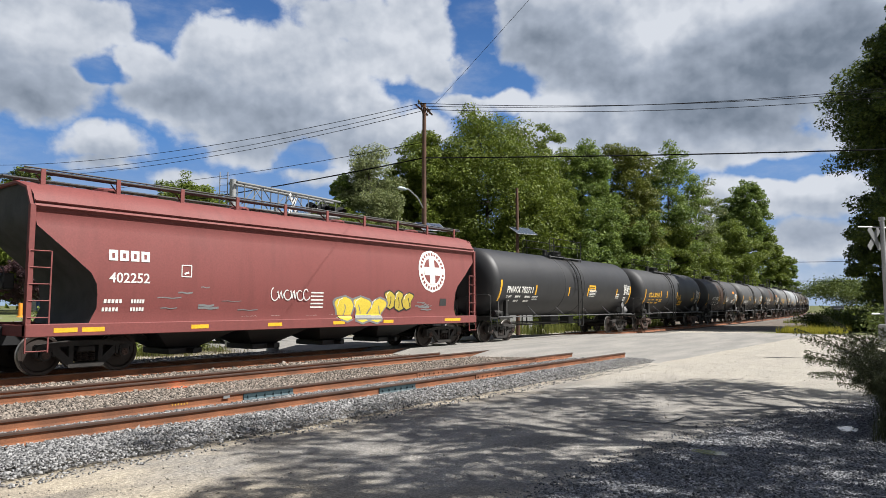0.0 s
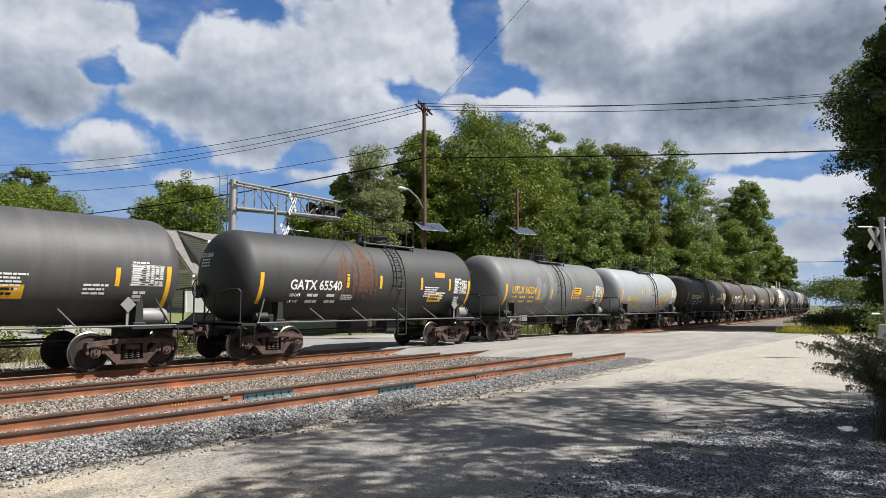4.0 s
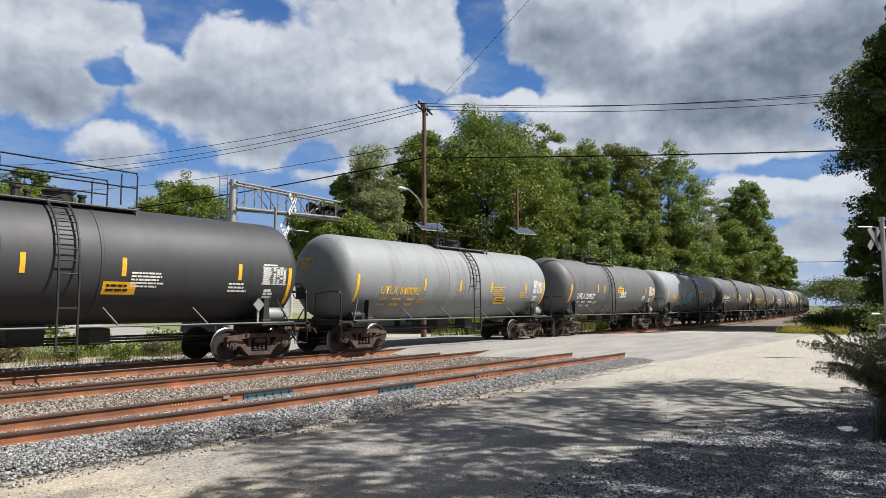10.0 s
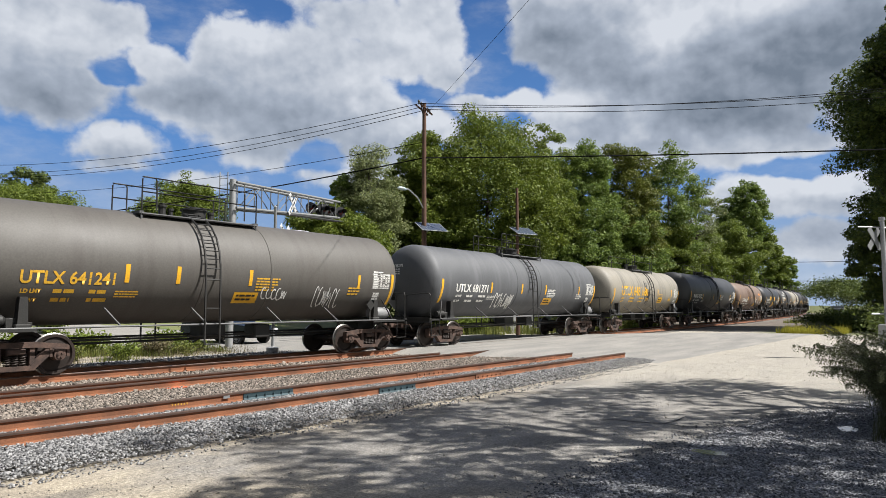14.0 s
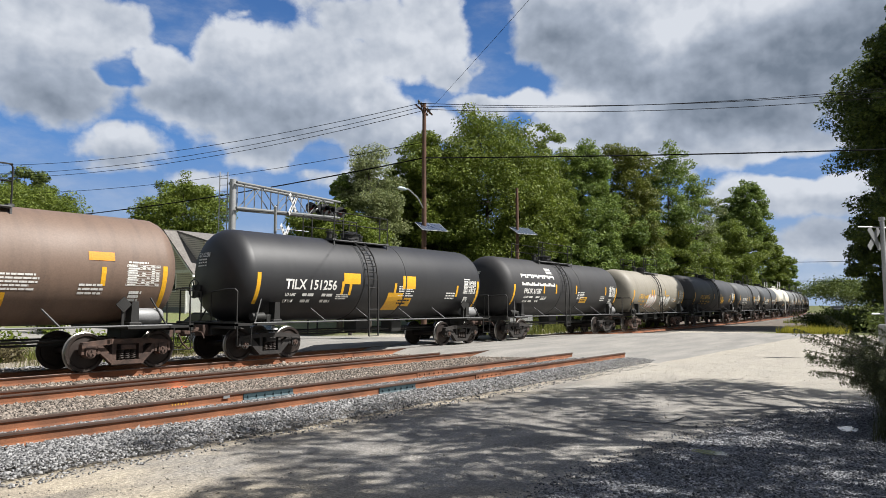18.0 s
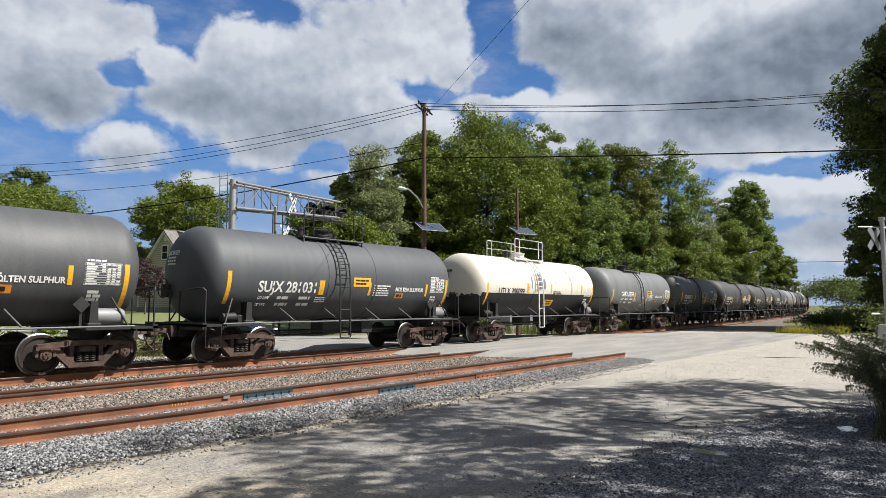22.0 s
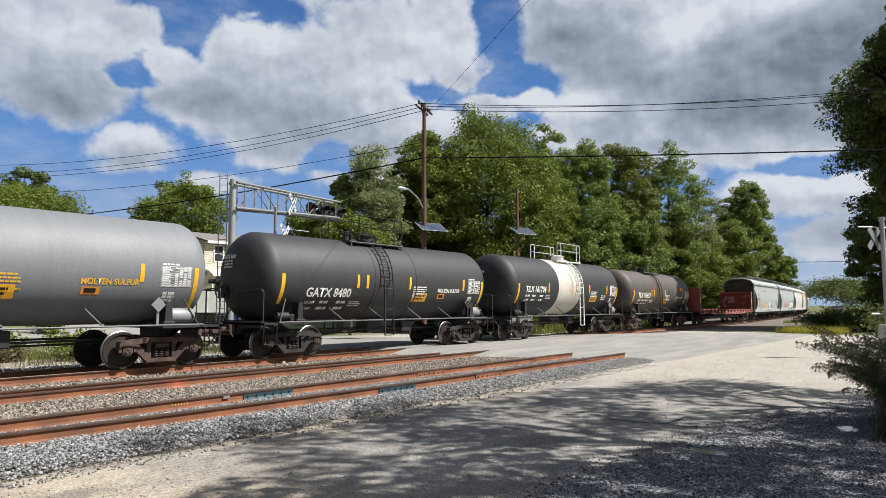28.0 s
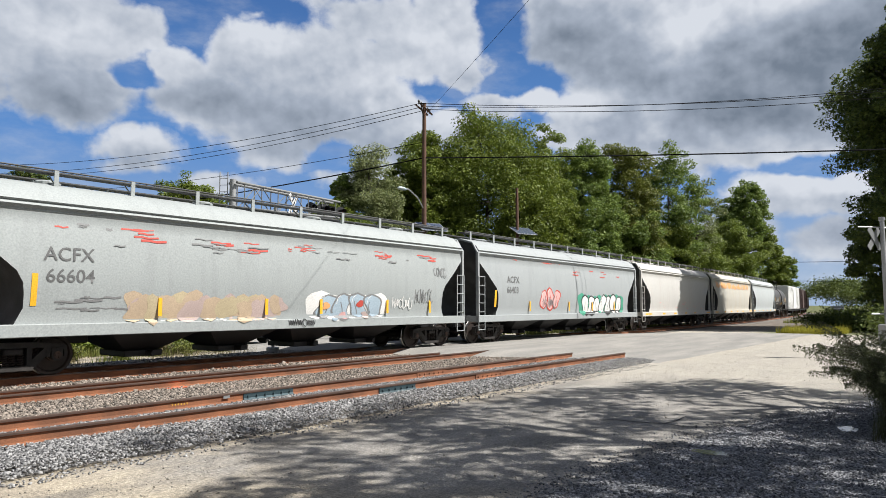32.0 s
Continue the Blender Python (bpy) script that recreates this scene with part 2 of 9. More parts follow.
GALV = material("galvanised_steel", (0.36, 0.365, 0.365), 0.5, 0.35, amount=0.3)
GRATE = material("platform_steel", (0.09, 0.09, 0.09), 0.7, 0.2, amount=0.5)


# ---- mesh helpers ----
def mesh_of(bm, mat, smooth=None):
    me = bpy.data.meshes.new("mesh")
    bm.to_mesh(me)
    bm.free()
    for m in (mat if isinstance(mat, (list, tuple)) else [mat]):
        me.materials.append(m)
    if smooth:
        me.shade_smooth()
        me.set_sharp_from_angle(angle=radians(smooth))
    return me


def part(name, bm, mat, parent=None, label="", smooth=None, m=None):
    me = bm if isinstance(bm, bpy.types.Mesh) else mesh_of(bm, mat, smooth)
    ob = new(name, me)
    ob.parent = parent
    if m is not None:
        ob.matrix_basis = m
    return tagged(ob, label)


def empty(name, label, category, m=None, group="", kind=""):
    ob = new(name)
    ob.empty_display_size = 0.3
    if m is not None:
        ob.matrix_basis = m
    return tagged(ob, label, category, group, kind)


def box(bm, x0, x1, y0, y1, z0, z1, bevel=0.0, mat=0):
    r = bmesh.ops.create_cube(bm, size=1.0, matrix=Matrix.Translation(((x0 + x1) / 2, (y0 + y1) / 2, (z0 + z1) / 2)) @ Matrix.Diagonal((x1 - x0, y1 - y0, z1 - z0, 1)))
    if bevel:
        es = list({e for v in r["verts"] for e in v.link_edges})
        bmesh.ops.bevel(bm, geom=es, offset=bevel, segments=1, affect="EDGES")
    elif mat:
        for f in {f for v in r["verts"] for f in v.link_faces}:
            f.material_index = mat
    return bm


def tube(bm, pts, r, seg=6):
    """A round bar along a line of points."""
    pts = [Vector(p) for p in pts]
    rings = []
    for i, p in enumerate(pts):
        d = (pts[min(i + 1, len(pts) - 1)] - pts[max(i - 1, 0)]).normalized()
        a = d.orthogonal().normalized() if abs(d.z) > 0.9 else d.cross(Vector((0, 0, 1))).normalized()
        b = d.cross(a)
        rings.append([bm.verts.new(p + (a * math.cos(k * 2 * math.pi / seg) + b * math.sin(k * 2 * math.pi / seg)) * (r[i] if isinstance(r, (list, tuple)) else r)) for k in range(seg)])
    for q, w in zip(rings, rings[1:]):
        for k in range(seg):
            bm.faces.new((q[k], q[(k + 1) % seg], w[(k + 1) % seg], w[k]))
    bm.faces.new(rings[0][::-1])
    bm.faces.new(rings[-1])
    return bm


def lathe(bm, profile, seg, axis="x", centre=(0, 0, 0)):
    """profile: (along, radius) pairs, turned about an axis through centre."""
    c = Vector(centre)
    rings = []
    for a, r in profile:
        ring = []
        for k in range(seg if r > 1e-4 else 1):
            t = k * 2 * math.pi / seg
            u, v = r * math.cos(t), r * math.sin(t)
            ring.append(bm.verts.new(c + Vector({"x": (a, u, v), "y": (u, a, v), "z": (u, v, a)}[axis])))
        rings.append(ring)
    for q, w in zip(rings, rings[1:]):
        for k in range(seg):
            k2 = (k + 1) % seg
            vs = [q[k % len(q)], q[k2 % len(q)], w[k2 % len(w)], w[k % len(w)]]
            vs = [v for i, v in enumerate(vs) if v not in vs[:i]]
            if len(vs) > 2:
                bm.faces.new(vs)
    bmesh.ops.recalc_face_normals(bm, faces=bm.faces)
    return bm


def extrude_profile(bm, outline, length, x0=0.0):
    """An outline in (y, z) swept along x."""
    a = [bm.verts.new((x0, y, z)) for y, z in outline]
    b = [bm.verts.new((x0 + length, y, z)) for y, z in outline]
    n = len(a)
    for i in range(n):
        bm.faces.new((a[i], a[(i + 1) % n], b[(i + 1) % n], b[i]))
    bm.faces.new(a[::-1])
    bm.faces.new(b)
    bmesh.ops.recalc_face_normals(bm, faces=bm.faces)
    return bm


def raw_mesh(name, verts, faces_flat, per, mats):
    """A mesh straight from arrays: faces all of `per` corners."""
    me = bpy.data.meshes.new(name)
    nf = len(faces_flat) // per
    me.vertices.add(len(verts))
    me.vertices.foreach_set("co", np.asarray(verts, np.float32).ravel())
    me.loops.add(nf * per)
    me.loops.foreach_set("vertex_index", np.asarray(faces_flat, np.int32))
    me.polygons.add(nf)
    me.polygons.foreach_set("loop_start", np.arange(0, nf * per, per, dtype=np.int32))
    me.update(calc_edges=True)
    for m in mats:
        me.materials.append(m)
    return me


def text_mesh(body, size, mat, bold=0.0, bend=None):
    """Lettering as a mesh in its own plane, the left foot at the origin."""
    cu = bpy.data.curves.new("text", "FONT")
    cu.body, cu.size, cu.offset, cu.resolution_u = body, size, bold, 3
    ob = new("text", cu)
    bpy.context.view_layer.update()
    me = bpy.data.meshes.new_from_object(ob.evaluated_get(bpy.context.evaluated_depsgraph_get()))
    bpy.data.objects.remove(ob)
    bpy.data.curves.remove(cu)
    me.materials.clear()
    me.materials.append(mat)
    if bend:
        co = np.empty(len(me.vertices) * 3, np.float32)
        me.vertices.foreach_get("co", co)
        me.vertices.foreach_set("co", bend(co.reshape(-1, 3)).astype(np.float32).ravel())
        me.update()
    return me
# ---- rolling stock ----
# In a wagon's space x runs along the train, the side towards the camera is -y, and z = 0 is the top of the rails.
def beam(bm, a, b, thick, y0, y1):
    """A flat bar in the x-z plane between two points, from y0 to y1."""
    a, b = Vector((a[0], 0, a[1])), Vector((b[0], 0, b[1]))
    d = (b - a).normalized()
    s = Vector((-d.z, 0, d.x)) * thick / 2
    vs = [bm.verts.new((p.x, y, p.z)) for y in (y0, y1) for p in (a - s, b - s, b + s, a + s)]
    for f in ((3, 2, 1, 0), (4, 5, 6, 7), (0, 1, 5, 4), (1, 2, 6, 5), (2, 3, 7, 6), (3, 0, 4, 7)):
        bm.faces.new([vs[i] for i in f])
    return bm


def side_frame_mesh():
    bm = bmesh.new()
    y0, y1 = -0.09, 0.09
    beam(bm, (-1.06, 0.63), (-0.40, 0.70), 0.12, y0, y1)
    beam(bm, (0.40, 0.70), (1.06, 0.63), 0.12, y0, y1)
    beam(bm, (-0.42, 0.70), (0.42, 0.70), 0.12, y0 - 0.01, y1 + 0.01)
    for s in (-1, 1):
        beam(bm, (s * 0.74, 0.62), (s * 0.34, 0.23), 0.16, y0 + 0.01, y1 - 0.01)
        beam(bm, (s * 0.33, 0.18), (s * 0.33, 0.66), 0.10, y0 + 0.02, y1 - 0.02)
        beam(bm, (s * 1.06, 0.66), (s * 1.07, 0.42), 0.06, y0, y1)
        beam(bm, (s * 0.70, 0.62), (s * 0.71, 0.42), 0.06, y0, y1)
    beam(bm, (-0.40, 0.20), (0.40, 0.20), 0.10, y0, y1)
    bmesh.ops.recalc_face_normals(bm, faces=bm.faces)
    return mesh_of(bm, TRUCK_RUST)


def spring_mesh():
    bm = bmesh.new()
    n = 44
    for dx in (-0.15, 0.0, 0.15):
        tube(bm, [(dx + 0.062 * math.cos(k * 0.75), 0.062 * math.sin(k * 0.75) - 0.02, 0.26 + 0.26 * k / n) for k in range(n + 1)], 0.017, 4)
    return mesh_of(bm, WHEEL)


def bolster_mesh():
    bm = bmesh.new()
    box(bm, -0.19, 0.19, -1.12, 1.12, 0.50, 0.62, 0.02)
    box(bm, -0.26, 0.26, -0.5, 0.5, 0.46, 0.68, 0.03)
    lathe(bm, [(0.66, 0.0), (0.66, 0.22), (0.76, 0.22), (0.76, 0.0)], 16, "z")
    for s in (-1, 1):
        box(bm, s * 0.42 - 0.05, s * 0.42 + 0.05, -0.7, 0.7, 0.33, 0.43, 0.01)
    return mesh_of(bm, TRUCK_RUST)


def wheelset_mesh():
    """Two flanged wheels on an axle, with the bolted bearing caps that turn with it."""
    bm = bmesh.new()
    for s in (-1, 1):
        def at(pr):
            return [(s * (0.755 + a), r) for a, r in pr]
        lathe(bm, at([(0.10, 0.0), (0.10, 0.13), (0.045, 0.15), (0.02, 0.36), (0.065, 0.39), (0.07, 0.452), (-0.02, 0.457), (-0.035, 0.483), (-0.06, 0.478), (-0.065, 0.40), (-0.02, 0.36), (-0.05, 0.14), (-0.05, 0.0)]), 32, "y")
        lathe(bm, [(s * 0.85, 0.0), (s * 0.85, 0.085), (s * 1.13, 0.085), (s * 1.13, 0.0)], 14, "y")
        for k in range(3):
            a = k * 2 * math.pi / 3
            lathe(bm, [(s * 1.12, 0.022), (s * 1.155, 0.022), (s * 1.155, 0.0)], 6, "y", (0.05 * math.cos(a), 0, 0.05 * math.sin(a)))
    lathe(bm, [(-0.75, 0.08), (0.75, 0.08)], 12, "y")
    for f in bm.faces:
        c = f.calc_center_median()
        r = math.hypot(c.x, c.z)
        if 0.44 < r < 0.47:
            f.material_index = 1
        elif abs(c.y) > 0.84 and r < 0.12:
            f.material_index = 2
    return mesh_of(bm, [WHEEL, TREAD, TRUCK_RUST], 35)


def adapter_mesh():
    bm = bmesh.new()
    lathe(bm, [(-0.11, 0.0), (-0.11, 0.125), (0.11, 0.125), (0.11, 0.0)], 14, "y")
    box(bm, -0.12, 0.12, -0.1, 0.1, 0.06, 0.17, 0.01)
    return mesh_of(bm, TRUCK_RUST, 40)


SIDE_FRAME, SPRINGS, BOLSTER, WHEELSET, ADAPTER = side_frame_mesh(), spring_mesh(), bolster_mesh(), wheelset_mesh(), adapter_mesh()
WHEELSETS = []


def grimy(me):
    """The same casting under black grease instead of rust."""
    me = me.copy()
    for k, m in enumerate(me.materials):
        if m is TRUCK_RUST:
            me.materials[k] = TRUCK_DARK
    return me


DARK_FRAME, DARK_BOLSTER, DARK_ADAPTER = grimy(SIDE_FRAME), grimy(BOLSTER), grimy(ADAPTER)


def truck(car, x, dark=False):
    t = part("truck", DARK_BOLSTER if dark else BOLSTER, None, car, "greasy black cast steel freight truck" if dark else "rusty cast steel freight truck", m=pose(x, 0, 0))
    for s in (-1, 1):
        part("side_frame", DARK_FRAME if dark else SIDE_FRAME, None, t, m=pose(0, s * 1.0, 0, 0, 0, 0 if s < 0 else 180))
        part("spring_nest", SPRINGS, None, t, m=pose(0, s * 1.0, 0, 0, 0, 0 if s < 0 else 180))
        for w in (-0.889, 0.889):
            part("bearing", DARK_ADAPTER if dark else ADAPTER, None, t, m=pose(w, s * 1.0, 0.457))
    for w in (-0.889, 0.889):
        ws = part("wheelset", WHEELSET, None, t, m=pose(w, 0, 0.457))
        WHEELSETS.append((car, x + w, ws))
    return t


def coupler_mesh():
    bm = bmesh.new()
    box(bm, -0.55, -0.05, -0.08, 0.08, 0.80, 0.94, 0.02)
    box(bm, -0.10, 0.13, -0.17, 0.17, 0.72, 1.00, 0.05)
    box(bm, -0.85, -0.45, -0.22, 0.22, 0.70, 1.02, 0.02)
    tube(bm, [(-0.35, -0.30, 0.80), (-0.25, -0.32, 0.55), (-0.05, -0.30, 0.38), (0.12, -0.28, 0.42)], 0.022)
    tube(bm, [(-0.3, 0.1, 0.95), (-0.28, -0.5, 0.92), (-0.28, -1.3, 0.86), (-0.28, -1.42, 0.70)], 0.016)
    return mesh_of(bm, TRUCK_RUST, 40)


COUPLER = coupler_mesh()


def brake_wheel_mesh():
    bm = bmesh.new()
    n = 20
    pts = [(0, 0.27 * math.cos(k * 2 * math.pi / n), 0.27 * math.sin(k * 2 * math.pi / n)) for k in range(n + 1)]
    tube(bm, pts, 0.016, 5)
    for k in range(5):
        a = k * 2 * math.pi / 5
        tube(bm, [(0, 0, 0), (0, 0.27 * math.cos(a), 0.27 * math.sin(a))], 0.014, 4)
    box(bm, 0.02, 0.26, -0.16, 0.16, -0.26, 0.12, 0.03)
    return mesh_of(bm, STEEL)


BRAKE_WHEEL = brake_wheel_mesh()


def wrap(r, zc, x, z):
    """Bends lettering in its plane on to a tank's near side, its foot at (x, z)."""
    f0 = math.asin(max(-1.0, min(1.0, (z - zc) / r)))

    def bend(co):
        f = f0 + co[:, 1] / r
        q = r + 0.007
        return np.stack([x + co[:, 0], -q * np.cos(f), zc + q * np.sin(f)], 1)
    return bend


def patch(r, zc, x0, x1, z0, z1, mat, lift=0.006):
    """A thin painted panel that follows the tank's near side."""
    bm = bmesh.new()
    f0, f1 = (math.asin(max(-0.999, min(0.999, (z - zc) / r))) for z in (z0, z1))
    n = max(1, int(abs(f1 - f0) / 0.09))
    q = r + lift
    rows = []
    for k in range(n + 1):
        f = f0 + (f1 - f0) * k / n
        rows.append((bm.verts.new((x0, -q * math.cos(f), zc + q * math.sin(f))), bm.verts.new((x1, -q * math.cos(f), zc + q * math.sin(f)))))
    for a, b in zip(rows, rows[1:]):
        bm.faces.new((a[0], a[1], b[1], b[0]))
    return mesh_of(bm, mat)


def bars(r, zc, x, z, w, lines, h, mat, rng, gap=1.9):
    """Small lettering too fine to read, as rows of dashes."""
    bm = bmesh.new()
    q = r + 0.006
    for i in range(lines):
        zz, xx = z - i * h * gap, x
        end = x + w * rng.uniform(0.75, 1.0)
        while xx < end:
            d = min(end - xx, rng.uniform(1.2, 4.0) * h)
            vs = []
            for a, b in ((xx, zz), (xx + d, zz), (xx + d, zz + h), (xx, zz + h)):
                f = math.asin(max(-0.999, min(0.999, (b - zc) / r)))
                vs.append(bm.verts.new((a, -q * math.cos(f), zc + q * math.sin(f))))
            bm.faces.new(vs)
            xx += d + 0.45 * h
    return mesh_of(bm, mat)


def paint(name, color, dirt, streak=0.5, rough=0.55):
    """Tank paint with rain streaks, soot and old rubbed patches."""
    m = bpy.data.materials.new(name)
    m.use_nodes = True
    n, l = m.node_tree.nodes, m.node_tree.links
    b = n["Principled BSDF"]
    b.inputs["Specular IOR Level"].default_value = 0.6
    tc = n.new("ShaderNodeTexCoord")
    mp = n.new("ShaderNodeMapping")
    mp.inputs["Scale"].default_value = (3.0, 0.35, 0.35)
    l.new(tc.outputs["Object"], mp.inputs[0])
    s1, s2, s3 = (n.new("ShaderNodeTexNoise") for _ in range(3))
    for s, sc, src in ((s1, 1.3, mp.outputs[0]), (s2, 0.7, tc.outputs["Object"]), (s3, 26.0, tc.outputs["Object"])):
        s.inputs["Scale"].default_value, s.inputs["Detail"].default_value = sc, 5
        l.new(src, s.inputs["Vector"])
    r1, r2 = n.new("ShaderNodeMapRange"), n.new("ShaderNodeMapRange")
    for r, s, lo, hi, a in ((r1, s1, 0.48, 0.70, streak), (r2, s2, 0.45, 0.72, streak * 0.8)):
        r.inputs[1].default_value, r.inputs[2].default_value, r.inputs[3].default_value, r.inputs[4].default_value = lo, hi, 0.0, a
        l.new(s.outputs[0], r.inputs[0])
    m1, m2, m3 = (n.new("ShaderNodeMix") for _ in range(3))
    for q in (m1, m2, m3):
        q.data_type = "RGBA"
    m1.inputs[6].default_value, m1.inputs[7].default_value = (*color, 1), (*dirt, 1)
    l.new(r1.outputs[0], m1.inputs[0])
    l.new(m1.outputs[2], m2.inputs[6])
    m2.inputs[7].default_value = (*[0.5 * (c + d) * 1.25 for c, d in zip(color, dirt)], 1)
    l.new(r2.outputs[0], m2.inputs[0])
    m3.blend_type, m3.inputs[0].default_value = "MULTIPLY", 0.35
    g = n.new("ShaderNodeMapRange")
    g.inputs[1].default_value, g.inputs[2].default_value, g.inputs[3].default_value, g.inputs[4].default_value = 0.3, 0.7, 0.55, 1.25
    l.new(s3.outputs[0], g.inputs[0])
    l.new(m2.outputs[2], m3.inputs[6])
    l.new(g.outputs[0], m3.inputs[7])
    l.new(m3.outputs[2], b.inputs["Base Color"])
    rr = n.new("ShaderNodeMapRange")
    rr.inputs[3].default_value, rr.inputs[4].default_value = rough, rough + 0.24
    l.new(s2.outputs[0], rr.inputs[0])
    l.new(rr.outputs[0], b.inputs["Roughness"])
    bp = n.new("ShaderNodeBump")
    bp.inputs["Strength"].default_value, bp.inputs["Distance"].default_value = 0.12, 0.02
    l.new(s2.outputs[0], bp.inputs["Height"])
    l.new(bp.outputs[0], b.inputs["Normal"])
    return m


def tank_mesh(L, r, zc, mats, band=None, rings=(), low=None):
    """A lagged tank: dished ends, jacket seams, an optional painted band or a dark lower half."""
    h = L / 2
    head = 0.62
    prof = [(-h, 0.0)]
    for k in range(1, 9):
        a = k * math.pi / 18 if k < 8 else math.pi / 2 * 0.93
        prof.append((-h + head * (1 - math.cos(a)), r * math.sin(a) ** 0.78))
    prof.append((-h + head, r))
    cuts = sorted(set([c + d for c in rings for d in (-0.045, -0.03, 0.03, 0.045)] + (list(band) if band else [])))
    for c in cuts:
        rr = r + (0.014 if any(abs(abs(c - q) - 0.03) < 1e-6 for q in rings) else 0.0)
        prof.append((c, rr))
    prof += [(-a, q) for a, q in prof[:10][::-1]]
    bm = bmesh.new()
    lathe(bm, prof, 48, "x", (0, 0, zc))
    for f in bm.faces:
        c = f.calc_center_median()
        if band and band[0] < c.x < band[1]:
            f.material_index = 1
        if low is not None and c.z < low:
            f.material_index = 1
    return mesh_of(bm, mats, 40)


def on_side(body, size, r, zc, x, z, ink, parent, name="small_lettering", label="", squeeze=0.9):
    """Words painted on a tank's near side, the left foot at (x, z)."""
    me = text_mesh(body, size, ink, 0.006)
    co = np.empty(len(me.vertices) * 3, np.float32)
    me.vertices.foreach_get("co", co)
    me.vertices.foreach_set("co", wrap(r, zc, x, z)(co.reshape(-1, 3) * np.array([squeeze, 1, 1])).astype(np.float32).ravel())
    me.update()
    return part(name, me, None, parent, label)


def load_lines(spec, r, zc, x, z, w, ink, rng, tank):
    """The load limit and the light weight, in words where they can be read and else in bars."""
    h = 0.135
    for k, (word, amount) in enumerate(zip(("LD LMT", "LT WT"), spec.get("load", ("", "")))):
        zz = z - k * 0.19
        on_side(word, h, r, zc, x, zz, ink, tank, "weight_lettering")
        if amount:
            on_side(amount, h, r, zc, x + w * 0.32, zz, ink, tank, "weight_lettering")
            continue
        for q in (0.34, 0.74):
            part("weight_lettering", bars(r, zc, x + w * q, zz, w * 0.24, 1, 0.085, ink, rng), None, tank)


def data_table(r, zc, x, z, w, h, rng, tank):
    """The stencilled test table: a ruled white grid with part of its cells filled."""
    bm = bmesh.new()
    q = r + 0.007

    def cell(x0, x1, z0, z1):
        vs = []
        for a, b in ((x0, z0), (x1, z0), (x1, z1), (x0, z1)):
            f = math.asin(max(-0.999, min(0.999, (b - zc) / r)))
            vs.append(bm.verts.new((a, -q * math.cos(f), zc + q * math.sin(f))))
        bm.faces.new(vs)
    rows = 9
    for k in range(rows + 1):
        zz = z + h * k / rows
        cell(x, x + w, zz, zz + 0.009)
    for k in (0.0, 0.42, 0.58, 0.72, 0.86, 1.0):
        cell(x + w * k, x + w * k + 0.009, z, z + h)
    for k in range(rows):
        z0 = z + h * (k + 0.28) / rows
        cell(x + 0.03, x + w * rng.uniform(0.25, 0.38), z0, z0 + h * 0.5 / rows)
        for c in (0.45, 0.60, 0.74, 0.88):
            if rng.random() < 0.8:
                cell(x + w * c, x + w * (c + 0.10), z0, z0 + h * 0.5 / rows)
    part("data_panel", bm, WHITE, tank, "ruled white table of stencilled test data")
    part("small_lettering", bars(r, zc, x + 0.04, z + h + 0.04, w * 0.6, 1, 0.04, WHITE, rng), None, tank)


